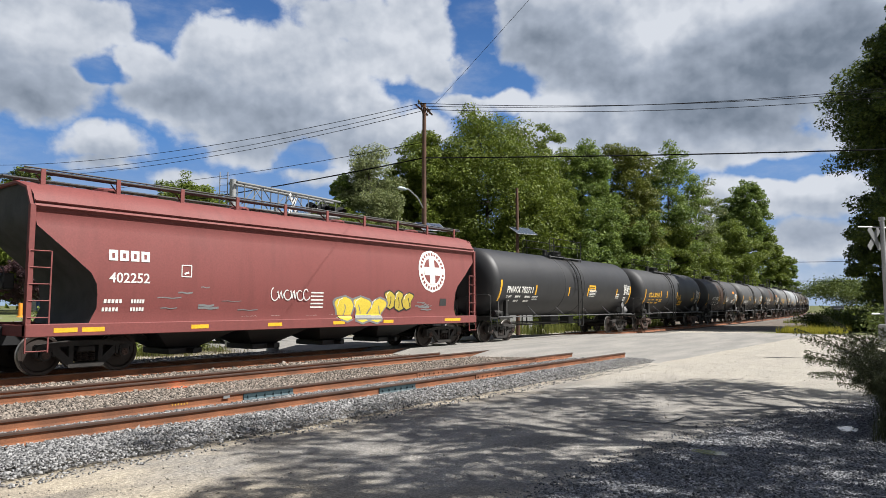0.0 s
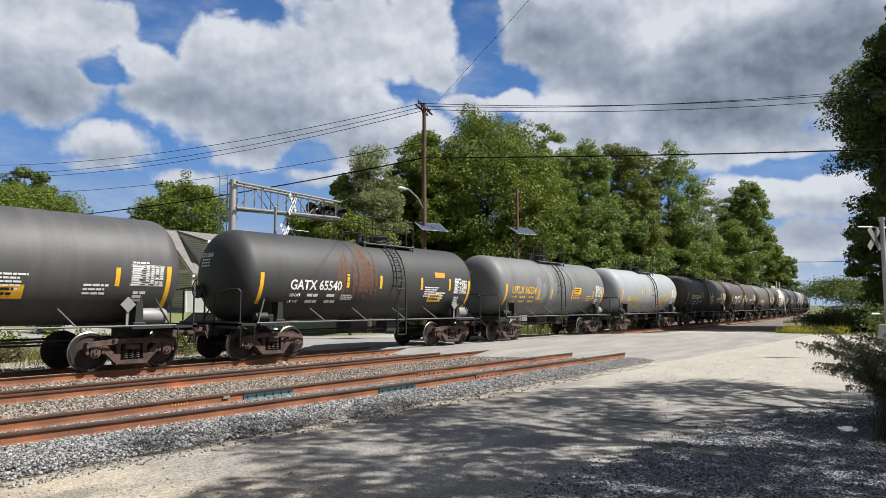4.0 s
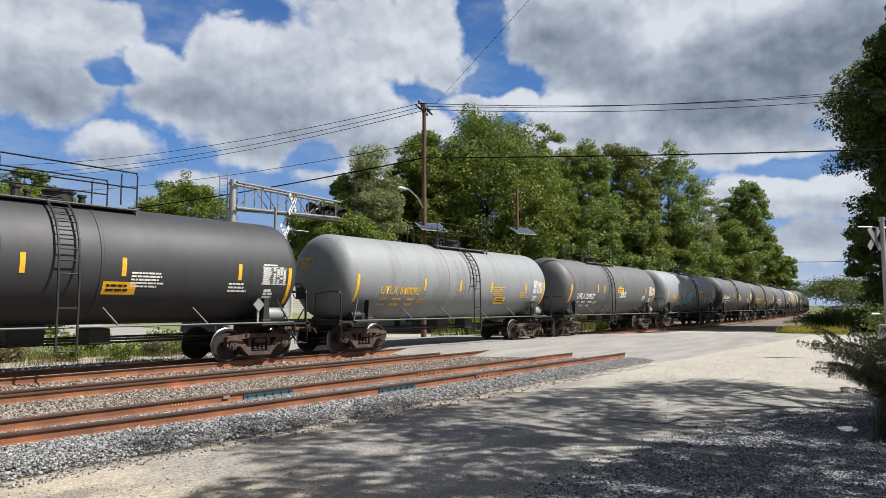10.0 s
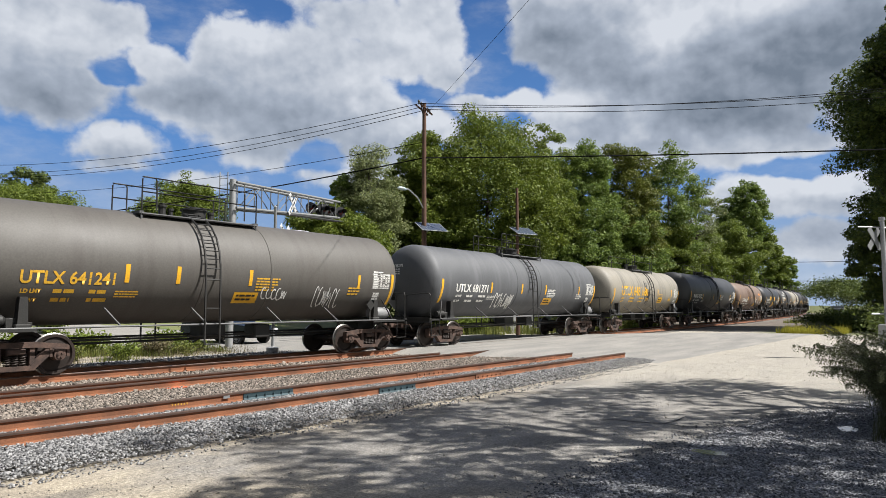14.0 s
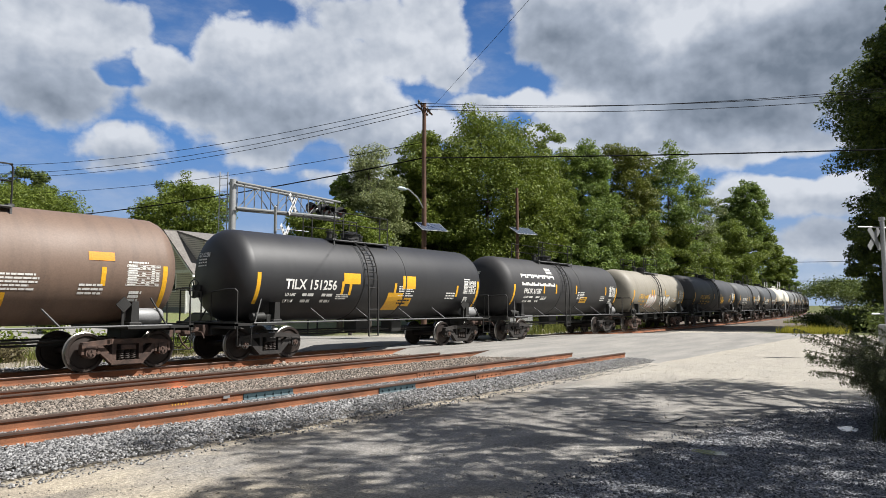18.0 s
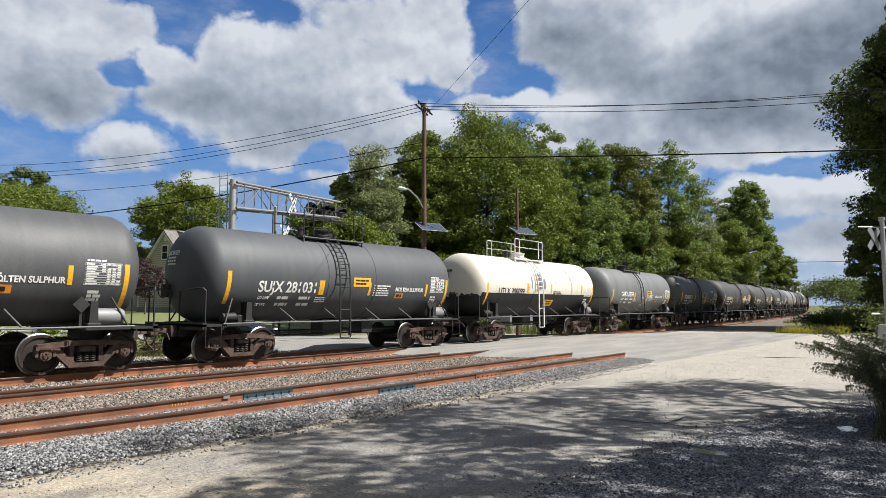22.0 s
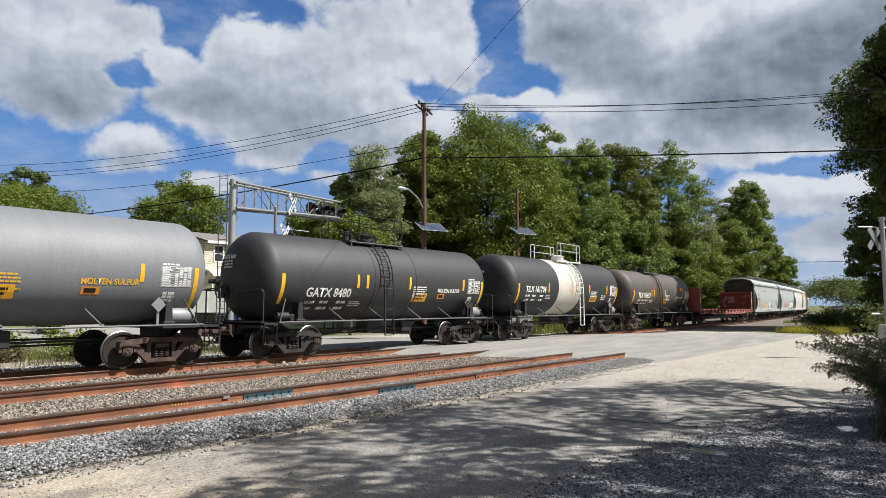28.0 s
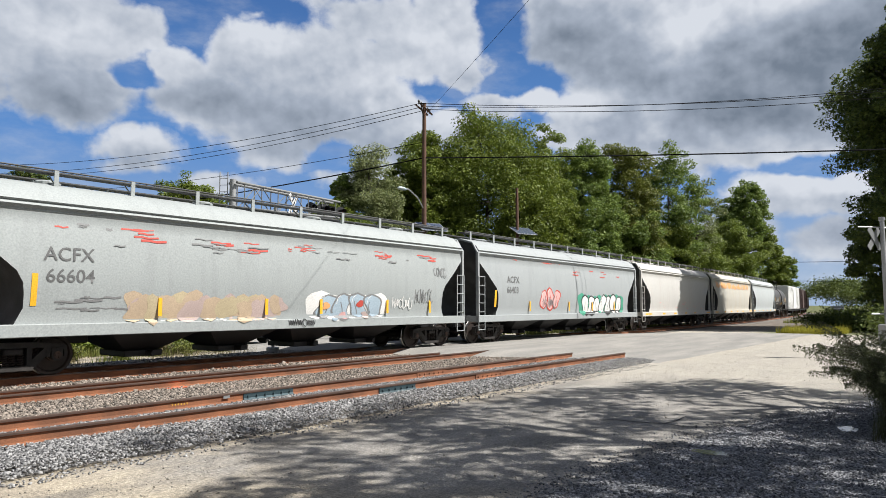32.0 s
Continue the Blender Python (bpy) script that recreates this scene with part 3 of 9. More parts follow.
def tank_car(spec, L):
    """spec: see TRAIN below. L: metres from coupling to coupling."""
    rng = random.Random(spec["text"])
    top = spec.get("top", 3.82)
    r = (top - 1.10) / 2
    zc = 1.10 + r
    T = L - 1.5                                   # tank length
    x_truck = L / 2 - 2.13
    car = empty("tank_car", spec["label"], "tank car", group="wagons of the freight train")
    metal = spec.get("metal", STEEL)
    body = paint("tank_paint", spec["color"], spec.get("dirt", [c * 0.45 for c in spec["color"]]), spec.get("streak", 0.4), spec.get("rough", 0.5))
    second = spec.get("second", BAND_WHITE)
    band = spec.get("band")
    rings = [c for c in spec.get("rings", (-1.15, 1.0)) if not band]
    low = zc - 0.42 if spec.get("low") else None
    tank = part("tank", tank_mesh(T, r, zc, [body, second], band, rings, low), None, car)
    lx = spec.get("ladder", -0.25)
    # ladders, one a side
    for s in (-1, 1):
        bm = bmesh.new()
        lr = []
        for dx in (-0.22, 0.22):
            pts = [(lx + dx, s * (r + 0.12) * math.cos(a), zc + (r + 0.12) * math.sin(a)) for a in [math.radians(q) for q in (74, 60, 46, 32, 18, 4)]]
            pts += [(lx + dx, s * (r + 0.14), zc - 0.4), (lx + dx, s * (r + 0.16), 0.55)]
            tube(bm, pts, 0.028, 5)
            lr.append(pts)
        n = 13
        for k in range(n):
            f = k / (n - 1) * (len(lr[0]) - 1)
            i = min(int(f), len(lr[0]) - 2)
            a, b = (Vector(q[i]).lerp(Vector(q[i + 1]), f - i) for q in lr)
            tube(bm, [a, b], 0.016, 4)
        part("ladder", bm, spec.get("rail", metal), car, m=None)
    # top platform with guard rails
    half = spec.get("plat", 1.15 if L < 14 else 1.6)
    px0, px1 = lx - half, lx + half + 0.3
    bm = bmesh.new()
    for s in (-1, 1):
        bm = bmesh.new()
        box(bm, px0, px1, s * 0.62 - 0.18, s * 0.62 + 0.18, top - 0.12, top - 0.07)
        tube(bm, [(px0, s * 0.8, top - 0.1), (px1, s * 0.8, top - 0.1)], 0.03, 4)
        part("walkway", bm, spec.get("rail", GRATE), car)
    for x in (px0, px1):
        bm = bmesh.new()
        box(bm, x - 0.06, x + 0.06, -0.8, 0.8, top - 0.10, top - 0.03)
        for s in (-1, 1):
            tube(bm, [(x, s * 0.78, top - 0.1), (x, s * 0.78, top - 0.55)], 0.03, 4)
        part("platform_beam", bm, spec.get("rail", GRATE), car)
    hr = spec.get("rail_h", 0.85)
    for x, dx in ((px0, 0.35), (px1, -0.35)):
        for s in (-1, 1):
            bm = bmesh.new()
            tube(bm, [(x, s * 0.78, top - 0.08), (x, s * 0.78, top + hr - 0.06), (x + dx * 0.15, s * 0.78, top + hr), (x + dx, s * 0.78, top + hr), (x + dx * 1.15, s * 0.78, top + hr - 0.08), (x + dx * 1.15, s * 0.78, top + 0.0)], 0.021, 5)
            if spec.get("full_rail", True):
                tube(bm, [(px0, s * 0.78, top + hr * 0.55), (px1, s * 0.78, top + hr * 0.55)], 0.018, 4)
                tube(bm, [(px0, s * 0.78, top + hr), (px1, s * 0.78, top + hr)], 0.018, 4)
            part("guard_rail", bm, spec.get("rail", metal), car)
    bm = bmesh.new()
    lathe(bm, [(top - 0.15, 0.33), (top + 0.22, 0.33), (top + 0.22, 0.37), (top + 0.27, 0.37), (top + 0.31, 0.2), (top + 0.31, 0.0)], 18, "z", (lx + 0.35, 0, 0))
    part("manway", bm, spec.get("rail", metal), car, smooth=40)
    for dx, hh, rr in ((-0.55, 0.26, 0.1), (-0.3, 0.18, 0.07), (0.95, 0.2, 0.08)):
        bm = bmesh.new()
        lathe(bm, [(top - 0.1, rr), (top + hh, rr), (top + hh, rr * 1.35), (top + hh + 0.06, rr * 1.35), (top + hh + 0.06, 0.0)], 10, "z", (lx + dx, 0.1, 0))
        part("valve", bm, metal, car)
    # side pipe with its struts, placard posts, end platforms
    for s in (-1, 1):
        bm = bmesh.new()
        tube(bm, [(-x_truck - 0.9, s * 1.47, 1.07), (x_truck + 0.9, s * 1.47, 1.07)], 0.026, 6)
        part("side_rail", bm, SIDE_STEEL, car, "grey steel side rail")
        for x in (-x_truck * 0.62, -x_truck * 0.2, x_truck * 0.25, x_truck * 0.66):
            bm = bmesh.new()
            tube(bm, [(x, s * 1.47, 1.07), (x - 0.20, s * (r * 0.70), zc - r * 0.72)], 0.024, 5)
            part("rail_strut", bm, SIDE_STEEL, car)
    for x in (-1, 1):
        saddle = bmesh.new()
        box(saddle, x * x_truck - 0.16, x * x_truck + 0.16, -1.40, 1.40, 0.98, 1.16, 0.02)
        for s in (-1, 1):
            vs = [(x * x_truck - 0.11, 1.08), (x * x_truck + 0.11, 1.08), (x * x_truck + 0.08, zc - 0.80), (x * x_truck - 0.08, zc - 0.80)]
            a = [saddle.verts.new((q, s * 1.36, z)) for q, z in vs]
            b = [saddle.verts.new((q, s * (r * 0.80), z)) for q, z in vs]
            for f in ((a[0], a[1], a[2], a[3]), (b[3], b[2], b[1], b[0]), (a[0], b[0], b[1], a[1]), (a[1], b[1], b[2], a[2]), (a[2], b[2], b[3], a[3]), (a[3], b[3], b[0], a[0])):
                saddle.faces.new(f)
        bmesh.ops.recalc_face_normals(saddle, faces=saddle.faces)
        part("saddle", saddle, metal, car)
    for e in (-1, 1):
        bm = bmesh.new()
        xe = L / 2 - 0.62
        x0, x1 = sorted((e * (xe - 1.35), e * xe))
        box(bm, x0, x1, -0.35, 0.35, 0.72, 1.02, 0.02)
        box(bm, *sorted((e * (xe - 0.75), e * xe)), -1.45, 1.45, 1.0, 1.06)
        box(bm, *sorted((e * (xe - 1.75), e * (xe - 0.7))), -1.50, -1.12, 1.0, 1.06)
        box(bm, *sorted((e * (xe - 1.75), e * (xe - 0.7))), 1.12, 1.50, 1.0, 1.06)
        box(bm, *sorted((e * (xe - 0.12), e * xe)), -1.45, 1.45, 0.92, 1.10)
        part("end_platform", bm, metal, car)
        for s in (-1, 1):
            bm = bmesh.new()
            tube(bm, [(e * (xe - 0.05), s * 0.25, 1.05), (e * (xe - 0.05), s * 0.25, 1.95), (e * (xe - 0.05), s * 1.0, 2.02), (e * (xe - 0.05), s * 1.36, 2.02), (e * (xe - 0.09), s * 1.42, 1.95), (e * (xe - 0.09), s * 1.42, 1.05)], 0.023, 5)
            tube(bm, [(e * (xe - 0.7), s * 1.40, 1.05), (e * (xe - 1.05), s * 1.2, 1.75)], 0.022, 4)
            part("end_rail", bm, metal, car)
            bm = bmesh.new()
            tube(bm, [(e * (xe - 0.55), s * 1.47, 1.0), (e * (xe - 0.55), s * 1.47, 0.45), (e * (xe - 0.08), s * 1.47, 0.45), (e * (xe - 0.08), s * 1.47, 1.0)], 0.017, 4)
            part("step", bm, metal, car)
        part("coupler", COUPLER, None, car, m=pose(e * (L / 2), 0, 0, 0, 0, 0 if e > 0 else 180))
        truck(car, e * x_truck, max(spec["color"]) < 0.027)
    # brake gear: wheel at one end, cylinder and reservoir
    part("brake_wheel", BRAKE_WHEEL, None, car, m=pose(-(L / 2 - 0.66), 0.62, 2.05))
    bm = bmesh.new()
    lathe(bm, [(-0.42, 0.0), (-0.42, 0.17), (-0.36, 0.20), (0.36, 0.20), (0.42, 0.17), (0.42, 0.0)], 16, "x", (x_truck + 0.35, -1.12, 1.30))
    part("air_reservoir", bm, PIPE, car, smooth=40)
    bm = bmesh.new()
    lathe(bm, [(-0.2, 0.0), (-0.2, 0.11), (0.2, 0.13), (0.3, 0.05), (0.3, 0.0)], 12, "x", (-x_truck - 0.55, -1.15, 1.24))
    box(bm, -x_truck - 0.3, -x_truck - 0.05, -1.25, -1.05, 1.06, 1.30, 0.02)
    box(bm, -x_truck - 0.05, -x_truck + 0.25, -1.2, -1.1, 1.1, 1.2, 0.01)
    part("brake_cylinder", bm, metal, car, smooth=40)
    bm = bmesh.new()
    for yy, zz in ((-0.35, 0.72), (0.1, 0.62), (0.4, 0.75)):
        tube(bm, [(-x_truck + 0.6, yy, zz), (x_truck - 0.6, yy, zz)], 0.03, 5)
    box(bm, -0.5, 0.3, -0.3, 0.3, 0.62, 1.15, 0.04)
    box(bm, 1.2, 1.75, -0.45, 0.1, 0.60, 1.0, 0.03)
    part("under_gear", bm, STEEL, car)
    # reflective strips
    sc = spec.get("strip", YELLOW)
    hx = T / 2
    ink = spec.get("ink", WHITE)
    tx, tw, tz = spec.get("tx", -hx + 2.0), spec.get("tw", 2.1), zc + spec.get("tz", -0.45)
    for x, z0, z1, w in ((-hx + 0.66, zc - 0.85, zc + 0.05, 0.13), (hx - 0.70, zc - 0.95, zc + 0.08, 0.12)):
        part("reflective_strip", patch(r, zc, x, x + w, z0, z1, sc), None, tank, "yellow reflective strip")
    lift = rng.choice((0.0, 0.12, 0.24))
    for x in (tx + tw + 0.22, lx - 0.95, lx + 1.25, hx * 0.66):
        part("reflective_strip", patch(r, zc, x, x + 0.11, zc - 0.56 + lift, zc - 0.12 + lift, sc), None, tank, "yellow reflective strip")
    # lettering
    me = text_mesh(spec["text"], 1.0, ink, 0.022)
    co = np.empty(len(me.vertices) * 3, np.float32)
    me.vertices.foreach_get("co", co)
    co = co.reshape(-1, 3)
    k = tw / (co[:, 0].max() - co[:, 0].min())
    co = np.stack([(co[:, 0] - co[:, 0].min()) * k, co[:, 1] * k * spec.get("tall", 1.1), co[:, 2]], 1)
    me.vertices.foreach_set("co", wrap(r, zc, tx, tz)(co).astype(np.float32).ravel())
    me.update()
    part("lettering", me, None, tank)
    load_lines(spec, r, zc, tx + 0.05, tz - 0.21, tw * 0.95, ink, rng, tank)
    data_table(r, zc, hx - 1.62, zc - 0.42, 0.84, 0.50, rng, tank)
    part("small_lettering", bars(r, zc, lx + 1.5, zc - 0.25, 0.85, 5, 0.042, ink, rng), None, tank)
    room = lx - 0.35 - (tx + tw + 0.05)
    if room > 0.2:
        part("small_lettering", bars(r, zc, tx + tw + 0.05, tz - 0.17, min(0.6, room), 3, 0.032, ink, rng), None, tank)
    if not spec.get("cargo"):
        part("small_lettering", bars(r, zc, hx - 2.7, zc - 0.45, 0.6, 3, 0.05, ink, rng), None, tank)
    part("stencil_box", bars(r, zc, hx - 1.5, zc - 0.62, 0.34, 3, 0.07, WHITE, rng, 1.3), None, tank)
    if spec.get("cargo"):
        on_side(spec["cargo"], 0.20, r, zc, hx - 3.55, zc - 0.40, ink, tank, "cargo_lettering", "stencilled cargo name")
        part("placard", patch(r, zc, hx - 3.50, hx - 3.08, zc - 0.64, zc - 0.46, ORANGE), None, tank, "orange numbered placard")
        part("small_lettering", bars(r + 0.004, zc, hx - 3.44, zc - 0.60, 0.30, 1, 0.10, BLACK, rng), None, tank)
    # the number again on the dished end
    def dish(y, z):
        return -hx + 0.62 * (1 - math.sqrt(max(0.0, 1 - min(1.0, math.hypot(y, z - zc) / r) ** 2.3))) - 0.035

    me = text_mesh(spec["text"], 0.17, ink, 0.006)
    co = np.empty(len(me.vertices) * 3, np.float32)
    me.vertices.foreach_get("co", co)
    flat = [(0.72 - 0.72 * a / max(co[0::3].max(), 1e-6), zc + 0.52 + b) for a, b in zip(co[0::3], co[1::3])]
    me.vertices.foreach_set("co", np.array([(dish(y, z), y, z) for y, z in flat], np.float32).ravel())
    me.update()
    part("end_lettering", me, None, tank)
    bm = bmesh.new()
    for i in range(3):
        for j in range(4):
            y0, z0 = 0.62 - j * 0.13, zc + 0.42 - i * 0.09
            bm.faces.new([bm.verts.new((dish(y, z), y, z)) for y, z in ((y0, z0), (y0 - 0.10, z0), (y0 - 0.10, z0 + 0.045), (y0, z0 + 0.045))])
    part("end_lettering", bm, ink, tank)
    if spec.get("sticker", True):
        sx = spec.get("sticker_x", lx + rng.uniform(0.45, 2.1))
        sz = zc + rng.choice((-0.62, -0.45, 0.02))
        part("placard", patch(r, zc, sx, sx + 0.8, sz - 0.3, sz, YELLOW), None, tank, "yellow warning sticker")
        part("small_lettering", bars(r + 0.004, zc, sx + 0.08, sz - 0.12, 0.65, 2, 0.055, BLACK, rng), None, tank)
    bm = bmesh.new()
    d = 0.19
    q = [(0, -d), (d, 0), (0, d), (-d, 0)]
    a = [bm.verts.new((x_truck - 0.32 + u, -1.43, 1.58 + v)) for u, v in q]
    b = [bm.verts.new((x_truck - 0.32 + u, -1.40, 1.58 + v)) for u, v in q]
    bm.faces.new(a)
    bm.faces.new(b[::-1])
    for i in range(4):
        bm.faces.new((a[i], b[i], b[(i + 1) % 4], a[(i + 1) % 4]))
    box(bm, x_truck - 0.35, x_truck - 0.29, -1.40, -1.37, 1.08, 1.6)
    part("hazard_placard", bm, metal if rng.random() < 0.5 else PIPE, car)
    extra = spec.get("extra")
    if extra:
        extra(tank, r, zc, hx, rng, spec.get("along", 0.0))
    return car
# ---- graffiti, emblems and stains on the wagons ----
SPRAY = {k: material("spray_" + k, c, 0.6, amount=0.25, bump=0) for k, c in dict(yellow=(0.72, 0.55, 0.06), mustard=(0.50, 0.38, 0.05), teal=(0.15, 0.39, 0.38), violet=(0.10, 0.09, 0.36), chalk=(0.56, 0.47, 0.42), white=(0.74, 0.73, 0.70), black=(0.03, 0.03, 0.03), apricot=(0.47, 0.36, 0.25), rose=(0.45, 0.35, 0.32), sand=(0.47, 0.39, 0.25), pale=(0.36, 0.45, 0.52), orange=(0.72, 0.36, 0.14), pink=(0.66, 0.38, 0.36), blue=(0.22, 0.42, 0.56), red=(0.50, 0.07, 0.05), green=(0.06, 0.30, 0.20), grey=(0.20, 0.20, 0.20), soot=(0.035, 0.034, 0.033)).items()}


def on_tank(r, zc, lift, along=0.0):
    def f(x, z):
        a = math.asin(max(-0.999, min(0.999, (z - zc) / r)))
        return (x + along, -(r + lift) * math.cos(a), zc + (r + lift) * math.sin(a))
    return f


def on_hopper(lift):
    return lambda x, z: (x, -hopper_side(z) - lift if z > 1.165 else -1.562 - lift, z)


def blob(bm, surf, x, z, w, h, rng, mat, wobble=0.22, rows=9):
    """A rounded painted shape on a curved side."""
    p = [rng.uniform(0, 6.28) for _ in range(4)]
    ring = []
    for k in range(rows + 1):
        t = k / rows
        half = w / 2 * (max(0.0, 1 - abs(2 * t - 1) ** 3.2) ** 0.5)
        a = half * (1 + wobble * math.sin(t * 6 + p[0])) + 0.002
        b = half * (1 + wobble * math.sin(t * 7 + p[1])) + 0.002
        s = w * 0.12 * math.sin(t * 4 + p[2])
        ring.append((bm.verts.new(surf(x - a + s, z + (t - 0.5) * h)), bm.verts.new(surf(x + b + s, z + (t - 0.5) * h))))
    for q, e in zip(ring, ring[1:]):
        bm.faces.new((q[0], q[1], e[1], e[0])).material_index = mat


def stroke(bm, surf, pts, width, mat, rise=0.0):
    """A painted line through points."""
    last = None
    for i, (x, z) in enumerate(pts):
        a, b = pts[max(0, i - 1)], pts[min(len(pts) - 1, i + 1)]
        d = Vector((b[0] - a[0], b[1] - a[1]))
        d = d.normalized() if d.length else Vector((1, 0))
        n = Vector((-d.y, d.x)) * width / 2
        v = (bm.verts.new(surf(x + n.x, z + n.y)), bm.verts.new(surf(x - n.x, z - n.y)))
        for q in v:
            q.co.y -= rise * i
        if last:
            bm.faces.new((last[0], last[1], v[1], v[0])).material_index = mat
        last = v


def piece(parent, surf, x, z, w, h, n, fill, edge, rng, halo=None, label="sprayed graffiti lettering", shine="white"):
    """A row of fat sprayed letters with outlines and highlights."""
    bm = bmesh.new()
    mats = [SPRAY[fill], SPRAY[edge], SPRAY[halo or edge], SPRAY[shine]]
    lw = w / n
    if halo:
        for k in range(n + 1):
            blob(bm, surf(0.002 + 0.0006 * k), x + w * k / n, z + rng.uniform(-0.05, 0.1) * h, lw * 1.3, h * rng.uniform(0.9, 1.15), rng, 2)
    for k in range(n):
        cx, cz = x + (k + 0.5) * lw, z + rng.uniform(-0.06, 0.06) * h
        hh, ww = h * rng.uniform(0.82, 1.08), lw * rng.uniform(0.92, 1.1)
        st = rng.getstate()
        blob(bm, surf(0.006 + k * 0.002), cx, cz, ww * 1.14, hh * 1.08, rng, 1)
        rng.setstate(st)
        blob(bm, surf(0.007 + k * 0.002), cx, cz, ww * 0.95, hh * 0.93, rng, 0)
        s = surf(0.0085 + k * 0.002)
        q = rng.uniform(-0.2, 0.2)
        stroke(bm, s, [(cx + ww * (q + 0.12 * math.sin(t * 2.5 + k)), cz + hh * (-0.32 + 0.5 * t)) for t in (0, 0.25, 0.5, 0.75, 1.0)], 0.035, 1)
        stroke(bm, s, [(cx - ww * 0.42, cz + hh * 0.1), (cx - ww * 0.36, cz + hh * 0.33), (cx - ww * 0.15, cz + hh * 0.43)], 0.022, 3)
    return part("graffiti", bm, mats, parent, label)


WILD = (((0.00, 0.03), (0.16, 0.13), (0.34, 0.10)), ((0.12, 0.12), (0.24, 0.45), (0.33, 0.97), (0.40, 0.33), (0.46, 0.28), (0.51, 0.80)),
        ((0.50, 0.66), (0.62, 0.78), (0.74, 0.95), (0.62, 0.60), (0.67, 0.32), (0.56, 0.17), (0.48, 0.28)), ((0.84, 0.97), (0.76, 0.55), (0.71, 0.12)),
        ((0.95, 0.72), (0.79, 0.47), (0.87, 0.30), (1.00, 0.04)))


def wild_piece(parent, surf, x, z, w, h, fill, rng, label):
    """Interlocked pointed letters: a dark shadow, a white edge and a coloured body, over a cloud of a second colour."""
    bm = bmesh.new()
    for k in range(6):
        blob(bm, surf(0.002 + 0.0006 * k), x + w * (0.22 + 0.14 * k), z + h * rng.uniform(0.42, 0.62), w * 0.26, h * rng.uniform(0.6, 0.8), rng, 3)
    for lift, wide, mat, dx, dz in ((0.008, 0.31, 2, 0.02, -0.03), (0.011, 0.25, 1, -0.012, 0.018), (0.014, 0.205, 0, 0.0, 0.0)):
        for k, pts in enumerate(WILD):
            stroke(bm, surf(lift + 0.0003 * k), [(x + w * (p[0] + (q[0] - p[0]) * e / 5) + dx, z + h * (p[1] + (q[1] - p[1]) * e / 5) + dz) for p, q in zip(pts, pts[1:]) for e in range(6)], wide * (0.85 + 0.3 * ((k * 7) % 3) / 2), mat)
    for u, v, q in ((0.30, 0.30, 0.20), (0.47, 0.52, 0.14), (0.60, 0.42, 0.12), (0.74, 0.30, 0.18), (0.88, 0.20, 0.10)):
        stroke(bm, surf(0.018), [(x + w * u, z + h * v), (x + w * (u + 0.015), z + h * (v - q))], 0.028, 2)
    return part("graffiti", bm, [SPRAY[fill], SPRAY["white"], SPRAY["black"], SPRAY["violet"]], parent, label)


def tag(parent, surf, x, z, w, h, color, rng, strokes=6, width=0.03):
    """A scrawled tag of thin strokes."""
    bm = bmesh.new()
    lw = w / strokes
    for k in range(strokes):
        s = surf(0.007 + 0.004 * k)
        cx, cz = x + lw * (k + 0.5), z + rng.uniform(-0.06, 0.06) * h
        form = rng.randrange(4)
        a0, sq = rng.uniform(0.4, 1.6), rng.uniform(0.75, 1.15)
        if form < 2:                              # a loop with a tail
            turn = 5.4 if form else 4.2
            pts = [(cx + lw * 0.48 * math.cos(a0 + turn * t) + lw * 0.3 * t, cz + h * 0.46 * sq * math.sin(a0 + turn * t)) for t in [q / 14 for q in range(15)]]
        elif form == 2:                           # a stem with a bowed arm
            pts = [(cx - lw * 0.3, cz + h * 0.5), (cx - lw * 0.32, cz), (cx - lw * 0.3, cz - h * 0.5), (cx - lw * 0.1, cz - h * 0.1), (cx + lw * 0.15, cz + h * 0.2), (cx + lw * 0.35, cz), (cx + lw * 0.4, cz - h * 0.45)]
        else:                                     # a pointed wave
            pts = [(cx + lw * (q / 8 - 0.5), cz + h * 0.42 * sq * math.sin(q * 1.55 + a0)) for q in range(9)]
        stroke(bm, s, pts, width, 0, 0.0003)
    return part("graffiti_tag", bm, SPRAY[color], parent, color + " scrawled graffiti tag")


def smears(parent, surf, boxes, color, rng, n=10, label="rubbed paint marks"):
    bm = bmesh.new()
    for x0, x1, z0, z1 in boxes:
        for k in range(n):
            s = surf(0.004 + 0.0006 * k)
            x, z, w = rng.uniform(x0, x1), rng.uniform(z0, z1), rng.uniform(0.12, 0.7)
            stroke(bm, s, [(x + w * t, z + 0.02 * math.sin(9 * t)) for t in (0, 0.3, 0.6, 1.0)], rng.uniform(0.015, 0.06), 0)
    return part("paint_marks", bm, SPRAY[color], parent, label)


